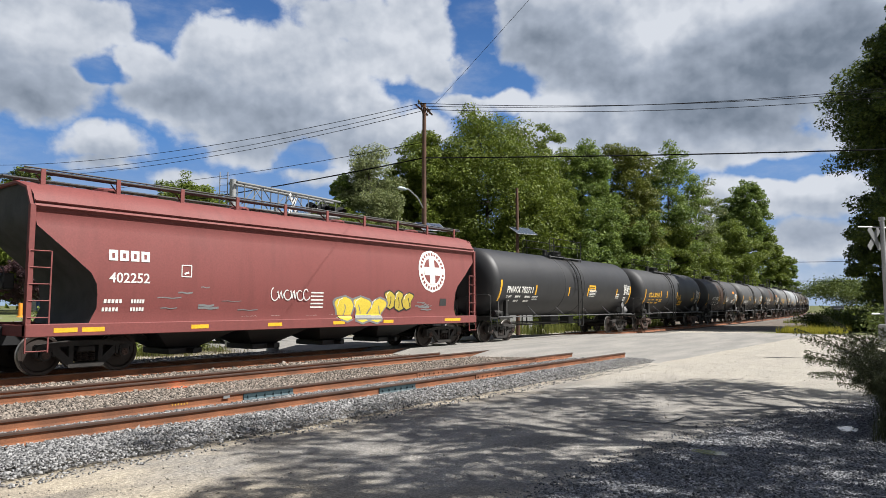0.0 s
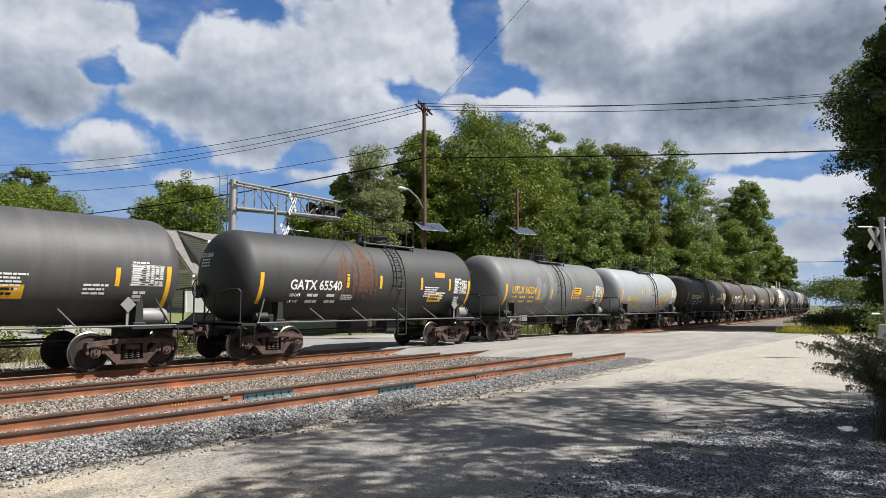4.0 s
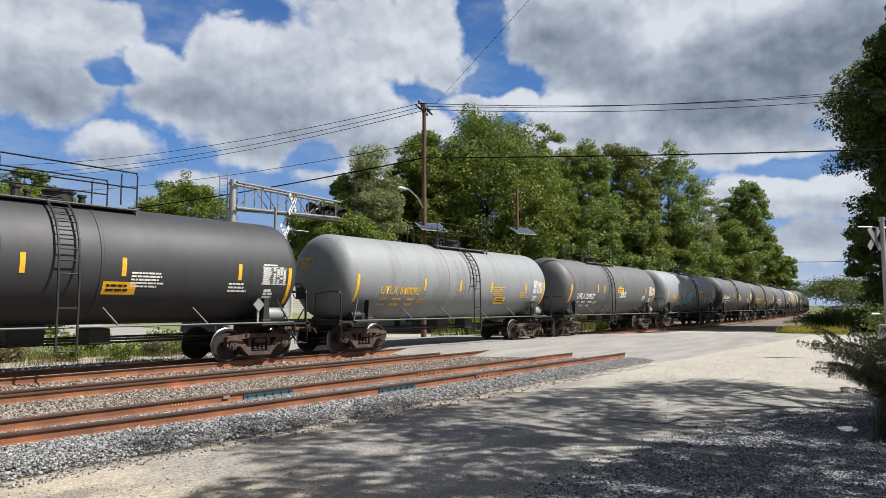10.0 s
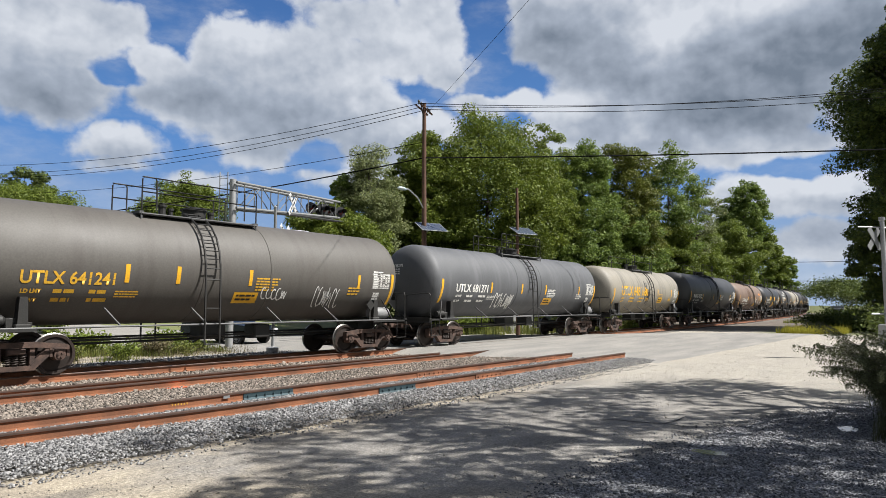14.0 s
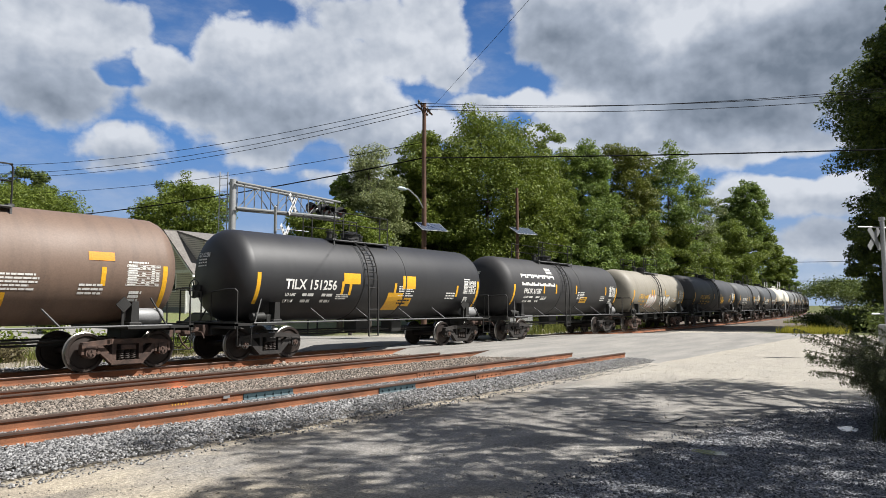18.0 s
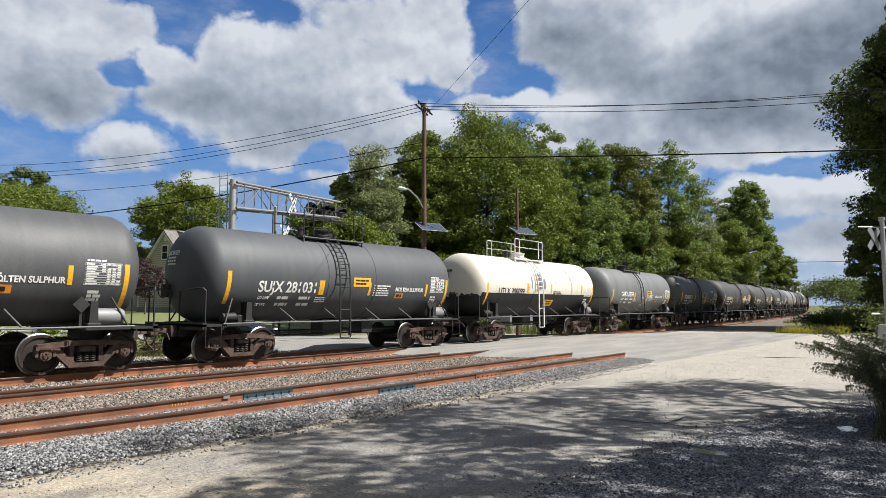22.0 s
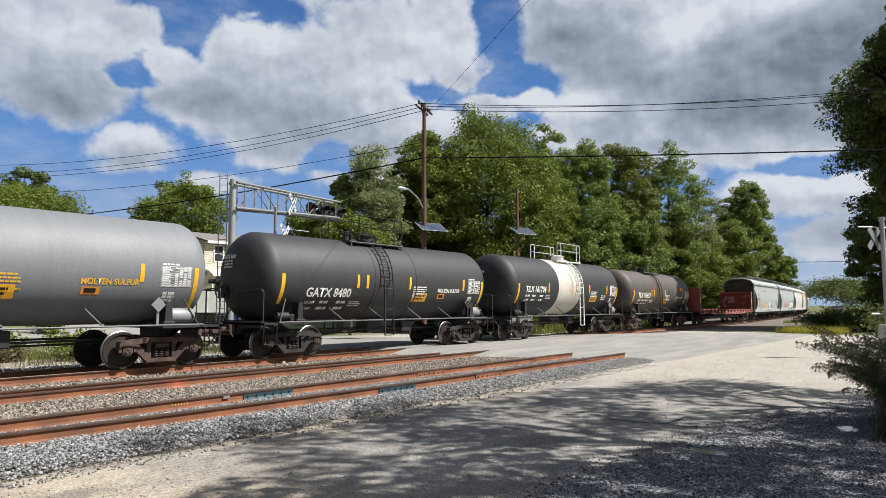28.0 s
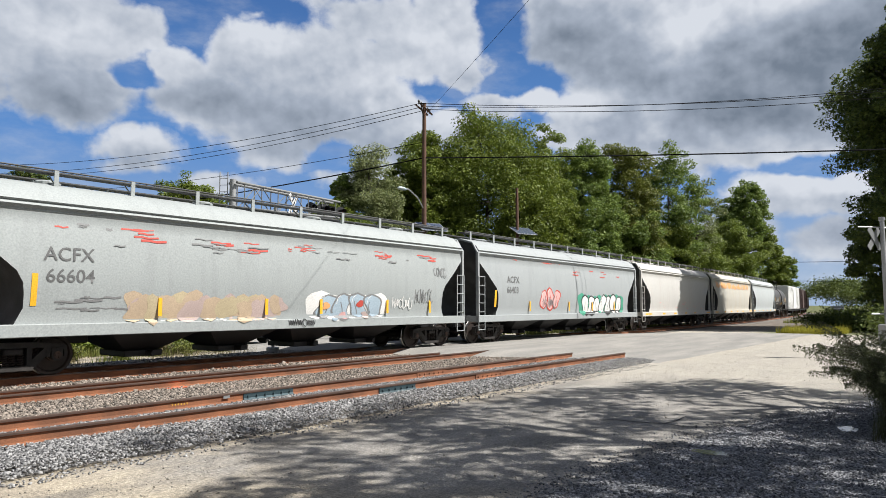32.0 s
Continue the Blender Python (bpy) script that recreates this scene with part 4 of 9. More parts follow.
def runs(parent, surf, boxes, color, rng, n=14, label="upright streaks on the side"):
    """Streaks of spill, rust or plain dark colour, drawn down the side."""
    bm = bmesh.new()
    for x0, x1, z0, z1 in boxes:
        for k in range(n):
            s = surf(0.003 + 0.0007 * k)
            x = x0 + (x1 - x0) * (k + rng.uniform(0, 1)) / n
            a, b = z0 + (z1 - z0) * rng.uniform(0.0, 0.25), z1 - (z1 - z0) * abs(rng.gauss(0, 0.3))
            w = (x1 - x0) / n * rng.uniform(0.5, 1.7)
            m = 8
            last = None
            for j in range(m + 1):
                t = j / m
                q = w * (0.15 + 0.85 * math.sin(math.pi * min(1, t * 0.85 + 0.1)) ** 0.7) / 2
                z = a + (b - a) * t
                v = (bm.verts.new(s(x - q, z)), bm.verts.new(s(x + q, z)))
                if last:
                    bm.faces.new((last[0], last[1], v[1], v[0]))
                last = v
    return part("stain", bm, SPRAY[color], parent, label)


def emblem_blocks(parent, surf, x, z, w, h, n, mat=None):
    """A company emblem, as plain open blocks and a small striped flag."""
    mat = mat or WHITE
    bm = bmesh.new()
    s = surf(0.007)
    lw = w / n
    for k in range(n):
        x0, x1 = x + k * lw + 0.03 * lw, x + (k + 1) * lw - 0.07 * lw
        t = 0.085
        for a, b, c, d in ((x0, x1, z + h - t, z + h), (x0, x1, z, z + t), (x0, x0 + 1.2 * t, z + t, z + h - t), (x1 - 1.2 * t, x1, z + t, z + h - t)):
            bm.faces.new([bm.verts.new(s(*q)) for q in ((a, c), (b, c), (b, d), (a, d))])
    part("emblem", bm, mat, parent, "bold white emblem of open blocks")
    bm = bmesh.new()
    for k in range(2):
        z0 = z + h + 0.08 + k * 0.15
        bm.faces.new([bm.verts.new(s(*q)) for q in ((x + w - 0.6, z0), (x + w - 0.08, z0), (x + w - 0.12, z0 + 0.12), (x + w - 0.66, z0 + 0.12))])
    part("emblem_flag", bm, mat, parent, "white flag shape of two bars")


def panel_on(parent, surf, x0, x1, z0, z1, mat, name="sticker", label=""):
    bm = bmesh.new()
    s = surf(0.008)
    n = 4
    rows = [(bm.verts.new(s(x0, z0 + (z1 - z0) * k / n)), bm.verts.new(s(x1, z0 + (z1 - z0) * k / n))) for k in range(n + 1)]
    for a, b in zip(rows, rows[1:]):
        bm.faces.new((a[0], a[1], b[1], b[0]))
    return part(name, bm, mat, parent, label)


# what each wagon carries besides its number
def tank_extra(fn):
    return lambda tank, r, zc, hx, rng, along: fn(tank, lambda lift: on_tank(r, zc, lift, along), zc, hx, rng)


def x_emblem(t, s, zc, hx, rng):
    emblem_blocks(t, s, -4.25, zc + 0.02, 3.2, 0.52, 6)


def x_emblem_short(t, s, zc, hx, rng):
    emblem_blocks(t, s, -4.05, zc + 0.05, 2.2, 0.45, 6)
    runs(t, s, [(1.6, 1.72, zc - 0.9, zc + 0.3)], "grey", rng, 2)


def x_turquoise(t, s, zc, hx, rng):
    wild_piece(t, s, -2.72, zc - 1.02, 3.5, 0.86, "teal", rng, "turquoise graffiti lettering over violet clouds")
    tag(t, s, -3.4, zc - 0.62, 0.75, 0.32, "white", rng, 4, 0.022)
    tag(t, s, 1.75, zc + 0.05, 1.2, 0.42, "white", rng, 5, 0.022)
    tag(t, s, 3.9, zc - 0.6, 0.4, 0.7, "white", rng, 4, 0.022)
    tag(t, s, 5.2, zc - 0.6, 0.6, 0.4, "white", rng, 4, 0.022)


def x_white_tag(t, s, zc, hx, rng):
    tag(t, s, -2.0, zc - 0.75, 1.5, 0.65, "white", rng, 6, 0.055)


def x_brown_tags(t, s, zc, hx, rng):
    piece(t, s, 0.35, zc - 0.25, 1.2, 0.7, 3, "mustard", "white", rng, None, "small yellow graffiti")
    tag(t, s, -3.4, zc - 0.75, 2.6, 0.25, "green", rng, 8)
    tag(t, s, 0.5, zc - 0.75, 0.7, 0.55, "teal", rng, 4)
    tag(t, s, 3.0, zc - 0.75, 1.6, 0.35, "red", rng, 6)


def x_scrawl(t, s, zc, hx, rng):
    tag(t, s, 1.0, zc - 0.15, 1.8, 0.5, "chalk", rng, 6, 0.035)
    tag(t, s, 2.6, zc - 0.45, 0.9, 0.35, "mustard", rng, 4, 0.04)
    panel_on(t, s, 3.7, 4.5, zc + 0.15, zc + 0.28, SPRAY["blue"], label="pale blue stencil panel")
    panel_on(t, s, -4.7, -4.3, zc + 0.6, zc + 0.72, SPRAY["blue"])


def x_two_pieces(t, s, zc, hx, rng):
    piece(t, s, -1.6, zc - 0.6, 1.55, 0.85, 3, "white", "pink", rng, None, "white and pink graffiti lettering", "white")
    piece(t, s, 0.9, zc - 0.6, 1.9, 0.75, 4, "white", "grey", rng, None, "white graffiti lettering")
    tag(t, s, 3.2, zc - 0.5, 0.8, 0.3, "white", rng, 4)


def x_small_tags(t, s, zc, hx, rng):
    tag(t, s, 1.3, zc - 0.65, 0.9, 0.35, "white", rng, 5)
    tag(t, s, 3.3, zc - 0.75, 1.1, 0.6, "white", rng, 6)


def x_swirl(t, s, zc, hx, rng):
    tag(t, s, 1.3, zc - 0.35, 0.9, 0.5, "white", rng, 4)


def x_dark_streaks(t, s, zc, hx, rng):
    # near-black upright streaks about the middle of the side
    runs(t, s, [(-0.4, 0.5, zc - 1.0, zc + 0.9)], "soot", rng, 5)
    smears(t, s, [(-hx * 0.7, hx * 0.6, zc - 0.9, zc + 0.6)], "grey", rng, 8)


def x_grey_streaks(t, s, zc, hx, rng):
    # a few thin grey upright streaks about the middle
    runs(t, s, [(0.2, 0.9, zc - 1.1, zc + 1.1)], "grey", rng, 4)
    runs(t, s, [(-hx * 0.2, 0, zc - 0.9, zc + 0.5)], "grey", rng, 3)


def x_spill(t, s, zc, hx, rng):
    runs(t, s, [(-0.5, 0.6, zc - 1.1, zc + 1.15)], "grey", rng, 4, "old spill streaks under the hatch")
    tag(t, s, 0.5, zc - 0.6, 1.0, 0.6, "white", rng, 4, 0.025)


def x_rust(t, s, zc, hx, rng):
    m = SPRAY.setdefault("rust", material("spray_rust", (0.10, 0.05, 0.03), 0.8, amount=0.4))
    runs(t, s, [(-0.9, 0.9, zc - 1.0, zc + 1.2)], "rust", rng, 12, "rust streaks under the hatch")
    panel_on(t, s, hx - 1.6, hx - 1.0, zc + 0.15, zc + 0.35, ORANGE, label="orange stencil panel")


def x_panels(t, s, zc, hx, rng):
    for x0, x1, z0, z1 in ((-1.3, -0.55, zc - 0.2, zc + 0.15), (1.6, 2.3, zc - 0.3, zc + 0.15), (0.9, 1.7, zc - 1.05, zc - 0.45)):
        panel_on(t, s, x0, x1, z0, z1, YELLOW, label="bright yellow panel")


def x_drops(t, s, zc, hx, rng):
    runs(t, s, [(1.0, 1.9, zc - 1.0, zc + 0.2), (2.6, 2.9, zc - 0.8, zc - 0.1)], "white", rng, 3, "white spill streaks")
    tag(t, s, 0.0, zc - 0.1, 0.9, 0.5, "black", rng, 5)


def x_cross(t, s, zc, hx, rng):
    bm = bmesh.new()
    q = s(0.007)
    for a, b, c, d in ((1.45, 2.35, zc - 0.22, zc - 0.12), (1.84, 1.96, zc - 0.62, zc + 0.26)):
        n = 4
        rows = [(bm.verts.new(q(a, c + (d - c) * k / n)), bm.verts.new(q(b, c + (d - c) * k / n))) for k in range(n + 1)]
        for u, w in zip(rows, rows[1:]):
            bm.faces.new((u[0], u[1], w[1], w[0]))
    part("stencil", bm, WHITE, t, "white stencilled cross")


def x_white_low(t, s, zc, hx, rng):
    runs(t, s, [(-0.6, 0.7, zc - 0.4, zc + 0.9)], "grey", rng, 6, "thin grey streaks below the hatch")
    bm = bmesh.new()
    blob(bm, s(0.007), -0.85, zc - 0.12, 0.14, 0.14, rng, 0, 0.0)
    part("sticker", bm, SPRAY["blue"], t, "round blue sticker")


def x_sketch(t, s, zc, hx, rng):
    bm = bmesh.new()
    stroke(bm, s(0.007), [(0.6, zc - 0.7), (0.9, zc - 0.45), (1.1, zc - 0.75), (1.3, zc - 0.4), (1.7, zc - 0.15), (1.5, zc - 0.55), (1.25, zc - 0.95)], 0.025, 0)
    part("graffiti_tag", bm, SPRAY["white"], t, "white line sketch")
    panel_on(t, s, -5.6, -5.1, zc + 0.3, zc + 0.42, SPRAY["red"], label="red stencil panel")


def hopper_red(car, body, h, rng):
    def s(lift):
        f0 = on_hopper(lift)
        return lambda x, z: f0(x + 0.03, z)
    for k in range(4):
        x = -6.62 + k * 0.26
        bm = bmesh.new()
        f = s(0.006)
        for a, b, c, d in ((x, x + 0.07, 2.61, 2.86), (x + 0.14, x + 0.21, 2.61, 2.86), (x + 0.05, x + 0.17, 2.79, 2.86), (x + 0.05, x + 0.17, 2.61, 2.67)):
            bm.faces.new([bm.verts.new(f(*q)) for q in ((a, c), (b, c), (b, d), (a, d))])
        part("emblem", bm, WHITE, body, "white emblem block")
    # round emblem
    f, g = s(0.006), s(0.010)
    cx, cz, R = 5.39, 2.83, 0.79
    for fn, r1, r2, mt in ((f, 1.0, 0.0, WHITE), (g, 0.62, 0.0, None)):
        bm = bmesh.new()
        n = 36
        rows = 14
        ring = []
        for k in range(rows + 1):
            z = cz - R * r1 + 2 * R * r1 * k / rows
            w = math.sqrt(max(0.0, (R * r1) ** 2 - (z - cz) ** 2)) * 0.98 + 0.002
            ring.append((bm.verts.new(fn(cx - w, z)), bm.verts.new(fn(cx + w, z))))
        for a, b in zip(ring, ring[1:]):
            bm.faces.new((a[0], a[1], b[1], b[0]))
        part("emblem", bm, mt or body.data.materials[0], body, "round white emblem" if mt else "oxide red centre of the emblem")
    bm = bmesh.new()
    q = s(0.014)
    stroke(bm, q, [(cx, cz + 0.49 * k / 5) for k in range(-5, 6)], 0.30, 0)
    stroke(bm, s(0.017), [(cx + 0.47 * k / 5, cz) for k in range(-5, 6)], 0.30, 0)
    part("emblem", bm, WHITE, body, "white cross of the emblem")
    bm = bmesh.new()
    q = s(0.012)
    for k in range(26):
        a = k * 2 * math.pi / 26
        if abs(math.sin(a)) < 0.12:
            continue
        x, z = cx + 0.64 * math.cos(a), cz + 0.64 * math.sin(a)
        stroke(bm, q, [(x - 0.05 * math.cos(a), z - 0.05 * math.sin(a)), (x + 0.05 * math.cos(a), z + 0.05 * math.sin(a))], 0.09, 0)
    part("emblem_lettering", bm, body.data.materials[0], body)
    bm = bmesh.new()
    q = s(0.007)
    for z, ws in ((1.66, ((-6.69, 0.45), (-6.05, 0.35))), (1.47, ((-6.72, 0.40), (-6.05, 0.35)))):
        for x, w in ws:
            for j in range(5):
                stroke(bm, q, [(x + w * j / 5, z), (x + w * (j + 0.7) / 5, z)], 0.09, 0)
    for i in range(5):
        stroke(bm, q, [(-0.48, 1.95 - i * 0.11), (0.02, 1.95 - i * 0.11)], 0.045, 0)
    for x, w in ((-2.9, 0.5), (-1.9, 0.3), (-0.6, 0.5), (0.3, 0.25)):
        stroke(bm, q, [(x, 1.25), (x + w, 1.25)], 0.04, 0)
    part("small_lettering", bm, WHITE, body)
    bm = bmesh.new()
    for a, b in (((-4.77, 2.29), (-4.50, 2.29)), ((-4.77, 2.58), (-4.50, 2.58)), ((-4.77, 2.29), (-4.77, 2.58)), ((-4.50, 2.29), (-4.50, 2.58))):
        stroke(bm, q, [a, b], 0.025, 0)
    stroke(bm, q, [(-4.70, 2.36), (-4.57, 2.40)], 0.05, 0)
    part("stencil_box", bm, WHITE, body)
    tag(body, s, -2.0, 1.88, 1.4, 0.34, "white", rng, 6, 0.03)
    piece(body, s, 0.6, 1.42, 2.25, 0.92, 3, "yellow", "grey", rng, None, "fat yellow graffiti lettering", "white")
    piece(body, s, 2.85, 1.72, 1.4, 0.75, 3, "mustard", "black", rng, None, "olive graffiti scrawl with pale outlines")
    smears(body, s, [(-5.4, -2.6, 1.35, 2.1), (4.4, 5.0, 1.3, 1.7)], "grey", rng, 8)
    panel_on(body, s, 5.85, 6.25, 1.55, 1.82, SPRAY["black"])


def hopper_one(car, body, h, rng):
    def s(lift):
        f0 = on_hopper(lift)
        return lambda x, z: f0(x - 0.23, z)
    # a faded orange and rose wash in upright dabs, white along its foot
    for k in range(46):
        bm = bmesh.new()
        x = -4.55 + 4.35 * (k * 0.618 % 1.0)
        blob(bm, s(0.003 + 0.0003 * k), x, 1.50 + rng.uniform(-0.12, 0.12), rng.uniform(0.28, 0.62), rng.uniform(0.40, 0.78), rng, 0)
        part("graffiti", bm, SPRAY[("apricot", "rose", "apricot", "sand")[k % 4]], body, "dab of a faded orange sprayed patch")
    smears(body, s, [(-4.6, -0.4, 1.17, 1.3)], "white", rng, 12, "white base of the graffiti")
    piece(body, s, 1.25, 1.52, 2.75, 0.80, 4, "pale", "grey", rng, "white", "pale blue outlined graffiti letters", "white")
    for x, z, c in ((1.55, 1.55, "orange"), (3.05, 1.62, "red"), (2.35, 1.25, "pink"), (3.3, 1.25, "rose"), (1.9, 1.2, "pale")):
        bm = bmesh.new()
        blob(bm, s(0.019), x, z, 0.28, 0.24, rng, 0)
        part("graffiti", bm, SPRAY[c], body, c + " fill of a sprayed letter")
    tag(body, s, 0.1, 1.06, 1.0, 0.22, "black", rng, 6)
    tag(body, s, 4.6, 1.65, 1.0, 0.4, "white", rng, 6)
    tag(body, s, 5.8, 1.9, 1.0, 0.5, "grey", rng, 7)
    tag(body, s, 6.9, 2.8, 0.7, 0.35, "grey", rng, 5)
    smears(body, s, [(-6.6, -4.2, 3.0, 3.4), (-2.8, -1.0, 3.0, 3.35), (0.0, 1.0, 3.1, 3.4), (3.6, 4.6, 3.1, 3.4), (6.0, 7.0, 3.0, 3.4)], "red", rng, 6, "red rubbed paint marks below the eaves")
    smears(body, s, [(-7.0, 6.5, 2.9, 3.4)], "grey", rng, 26)
    for x in (-6.70,):
        panel_on(body, s, x - 0.12, x, 1.55, 2.25, YELLOW, "reflector", "yellow reflector")
    smears(body, s, [(-6.5, -5.0, 1.45, 1.75)], "grey", rng, 10, "faint stencilled figures")


def hopper_two(car, body, h, rng):
    s = on_hopper
    piece(body, s, -3.4, 1.85, 1.8, 1.0, 3, "pink", "red", rng, None, "red and pink graffiti tag")
    tag(body, s, -3.3, 1.7, 1.3, 0.6, "grey", rng, 5, 0.04)
    piece(body, s, 1.0, 1.6, 5.0, 1.05, 7, "white", "black", rng, "green", "black and green graffiti lettering")
    smears(body, s, [(-6.0, -1.0, 3.55, 3.65), (0, 6, 3.0, 3.4)], "red", rng, 8)
    panel_on(body, s, -7.4, -7.25, 1.5, 2.2, YELLOW, "reflector", "yellow reflector")


def hopper_three(car, body, h, rng):
    smears(body, on_hopper, [(-6.0, 6.0, 1.2, 1.8)], "pink", rng, 16, "faint pink stains along the sill")


def hopper_four(car, body, h, rng):
    runs(body, on_hopper, [(-6.5, 6.5, 3.0, 3.6)], "orange", rng, 26, "ochre stains below the eaves")


def flat_extra(car, body, h, rng):
    def side(lift):
        return lambda x, z: (x, -1.492 - lift, z)
    for x, w, hh in ((-5.9, 0.5, 0.2), (-5.2, 0.6, 0.3), (-4.2, 0.9, 0.26), (-3.1, 1.3, 0.32), (1.0, 1.5, 0.28), (2.7, 0.9, 0.3), (4.0, 0.8, 0.26), (5.6, 0.7, 0.24)):
        tag(car, side, x, 0.95, w, hh, "chalk", rng, 6, 0.02)

    def end(lift):
        return lambda y, z: (h - 0.102 - lift, y, z)
    for word, size, y, z in (("LEO", 0.42, -1.18, 2.30), ("DSD", 0.26, 0.15, 1.85), ("SHOT", 0.34, -0.62, 1.72)):
        me = text_mesh(word, size, SPRAY["white"], -0.012)
        co = np.empty(len(me.vertices) * 3, np.float32)
        me.vertices.foreach_get("co", co)
        co = co.reshape(-1, 3)
        me.vertices.foreach_set("co", np.stack([np.full(len(co), h - 0.108), y - co[:, 0] + 0.6, z + co[:, 1]], 1).astype(np.float32).ravel())
        me.update()
        part("graffiti_tag", me, None, car, "white scrawled word")
    tag(car, end, 0.2, 2.35, 0.9, 0.3, "white", rng, 5, 0.018)
    tag(car, end, 0.95, 2.0, 0.35, 1.2, "white", rng, 2, 0.018)
    tag(car, end, 0.1, 2.1, 0.6, 0.22, "white", rng, 4, 0.018)
# ---- hoppers, flat wagon, box ----
def flat_text(body, size, mat, x, y, z, bold=0.004):
    """Lettering on an upright side that faces the camera."""
    return text_mesh(body, size, mat, bold, lambda co: np.stack([x + co[:, 0], np.full(len(co), y), z + co[:, 1]], 1))


def hopper_side(z):
    """Half width of a curved hopper side at a height."""
    return 1.58 - 0.22 * ((z - 2.3) / 1.6) ** 2 if z > 1.2 else 1.50


def hopper_wrap(x, z):
    return lambda co: np.stack([x + co[:, 0], -np.array([hopper_side(z + c) for c in co[:, 1]]) - 0.008, z + co[:, 1]], 1)


# body paint darkened: the shade of the hopper ends is put into this colour
END_SHADE = material("shaded_end_sheet", (0.06, 0.06, 0.058), 0.8, 0, (0.025, 0.025, 0.024), 2, 0.7)


def hopper_car(spec, L):
    rng = random.Random(spec["text"])
    car = empty("hopper_car", spec["label"], "hopper car", group="wagons of the freight train")
    body_mat = paint("hopper_paint", spec["color"], spec.get("dirt", [c * 0.6 for c in spec["color"]]), spec.get("streak", 0.3), 0.6)
    h = L / 2 - 0.45                              # half length over the end sills
    top = 4.25
    # body: curved sides, rounded eaves, sloped ends
    zs = [1.12, 1.3, 1.5, 1.8, 2.05, 2.3, 2.8, 3.3, 3.62]
    half = [(-hopper_side(z), z) for z in zs] + [(-1.50, 3.72), (-1.40, 3.97), (-1.12, 4.20), (-0.6, 4.36)]
    outline = half + [(-y, z) for y, z in half[::-1]]

    def slope(z):                                 # how far the end slope sheet stands in at a height
        if z > 3.35:
            return 0.10
        return 0.10 + (3.35 - z) * 1.15 if z > 2.2 else 1.42 + 0.06 * math.sin((2.2 - z) * 2.6) - 0.35 * max(0.0, 1.5 - z)
    bm = bmesh.new()
    rings = []
    for e, k in ((-1, 1.0), (-1, 0.0), (1, 0.0), (1, 1.0)):
        rings.append([bm.verts.new((e * (h - slope(z) - (1.9 if k == 0.0 else 0.0)), y, z)) for y, z in outline])
    n = len(outline)
    for a, b in zip(rings, rings[1:]):
        for i in range(n - 1):
            bm.faces.new((a[i], a[i + 1], b[i + 1], b[i]))
    # end sheets take the dark colour that stands in for their shade
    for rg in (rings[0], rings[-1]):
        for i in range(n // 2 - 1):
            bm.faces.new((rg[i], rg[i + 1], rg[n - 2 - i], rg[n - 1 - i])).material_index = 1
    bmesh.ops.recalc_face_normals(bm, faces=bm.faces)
    body = part("body", bm, [body_mat, END_SHADE], car, smooth=50)
    # ribs of the eaves
    for z, y in ((3.62, 1.43), (3.72, 1.50), (3.83, 1.49)):
        bm = bmesh.new()
        tube(bm, [(-h + 0.1, -y, z), (h - 0.1, -y, z)], 0.03, 5)
        tube(bm, [(-h + 0.1, y, z), (h - 0.1, y, z)], 0.03, 5)
        part("eave_rib", bm, body_mat, body)
    # side sills and end frames
    for s in (-1, 1):
        bm = bmesh.new()
        box(bm, -h, h, *sorted((s * 1.38, s * 1.56)), 0.88, 1.16, 0.015)
        part("side_sill", bm, body_mat, car)
    for e in (-1, 1):
        bm = bmesh.new()
        for s in (-1, 1):
            box(bm, *sorted((e * h, e * (h - 0.12))), *sorted((s * 1.40, s * 1.52)), 1.16, 3.75, 0.01)
        box(bm, *sorted((e * h, e * (h - 0.10))), -1.52, 1.52, 0.90, 1.14, 0.01)
        tube(bm, [(e * (h - 0.05), -1.46, 3.72), (e * (h - 0.05), -1.2, 4.15), (e * (h - 0.05), -0.6, 4.32), (e * (h - 0.05), 0.6, 4.32), (e * (h - 0.05), 1.2, 4.15), (e * (h - 0.05), 1.46, 3.72)], 0.05, 5)
        part("end_frame", bm, body_mat, car)
        bm = bmesh.new()
        for dx in (0.02, 0.47):
            tube(bm, [(e * (h - dx), -1.53, 0.55), (e * (h - dx), -1.53, 2.75)], 0.02, 4)
        for k in range(7):
            z = 0.58 + k * 0.36
            tube(bm, [(e * (h - 0.02), -1.53, z), (e * (h - 0.47), -1.53, z)], 0.014, 4)
        part("ladder", bm, body_mat, car)
        bm = bmesh.new()
        box(bm, *sorted((e * (h + 0.1), e * (h - 3.4))), -0.33, 0.33, 0.66, 1.1, 0.02)
        box(bm, *sorted((e * (h - 1.2), e * (h - 2.6))), -1.3, 1.3, 0.86, 1.0, 0.02)
        part("centre_sill", bm, BLACK, car)
        part("coupler", COUPLER, None, car, m=pose(e * (L / 2), 0, 0, 0, 0, 0 if e > 0 else 180))
        truck(car, e * (h - 1.5), True)
    part("brake_wheel", BRAKE_WHEEL, None, car, m=pose(-h + 0.25, 0.7, 2.2))
    # discharge chutes
    for x in (-4.0, -1.35, 1.35, 4.0):
        bm = bmesh.new()
        vs = [(-1.32, 1.0), (1.32, 1.0), (0.42, 0.42), (-0.42, 0.42)]
        a = [bm.verts.new((x + dx, -1.42 if k < 2 else -0.5, z)) for k, (dx, z) in enumerate(vs)]
        b = [bm.verts.new((x + dx, 1.42 if k < 2 else 0.5, z)) for k, (dx, z) in enumerate(vs)]
        bm.faces.new(a)
        bm.faces.new(b[::-1])
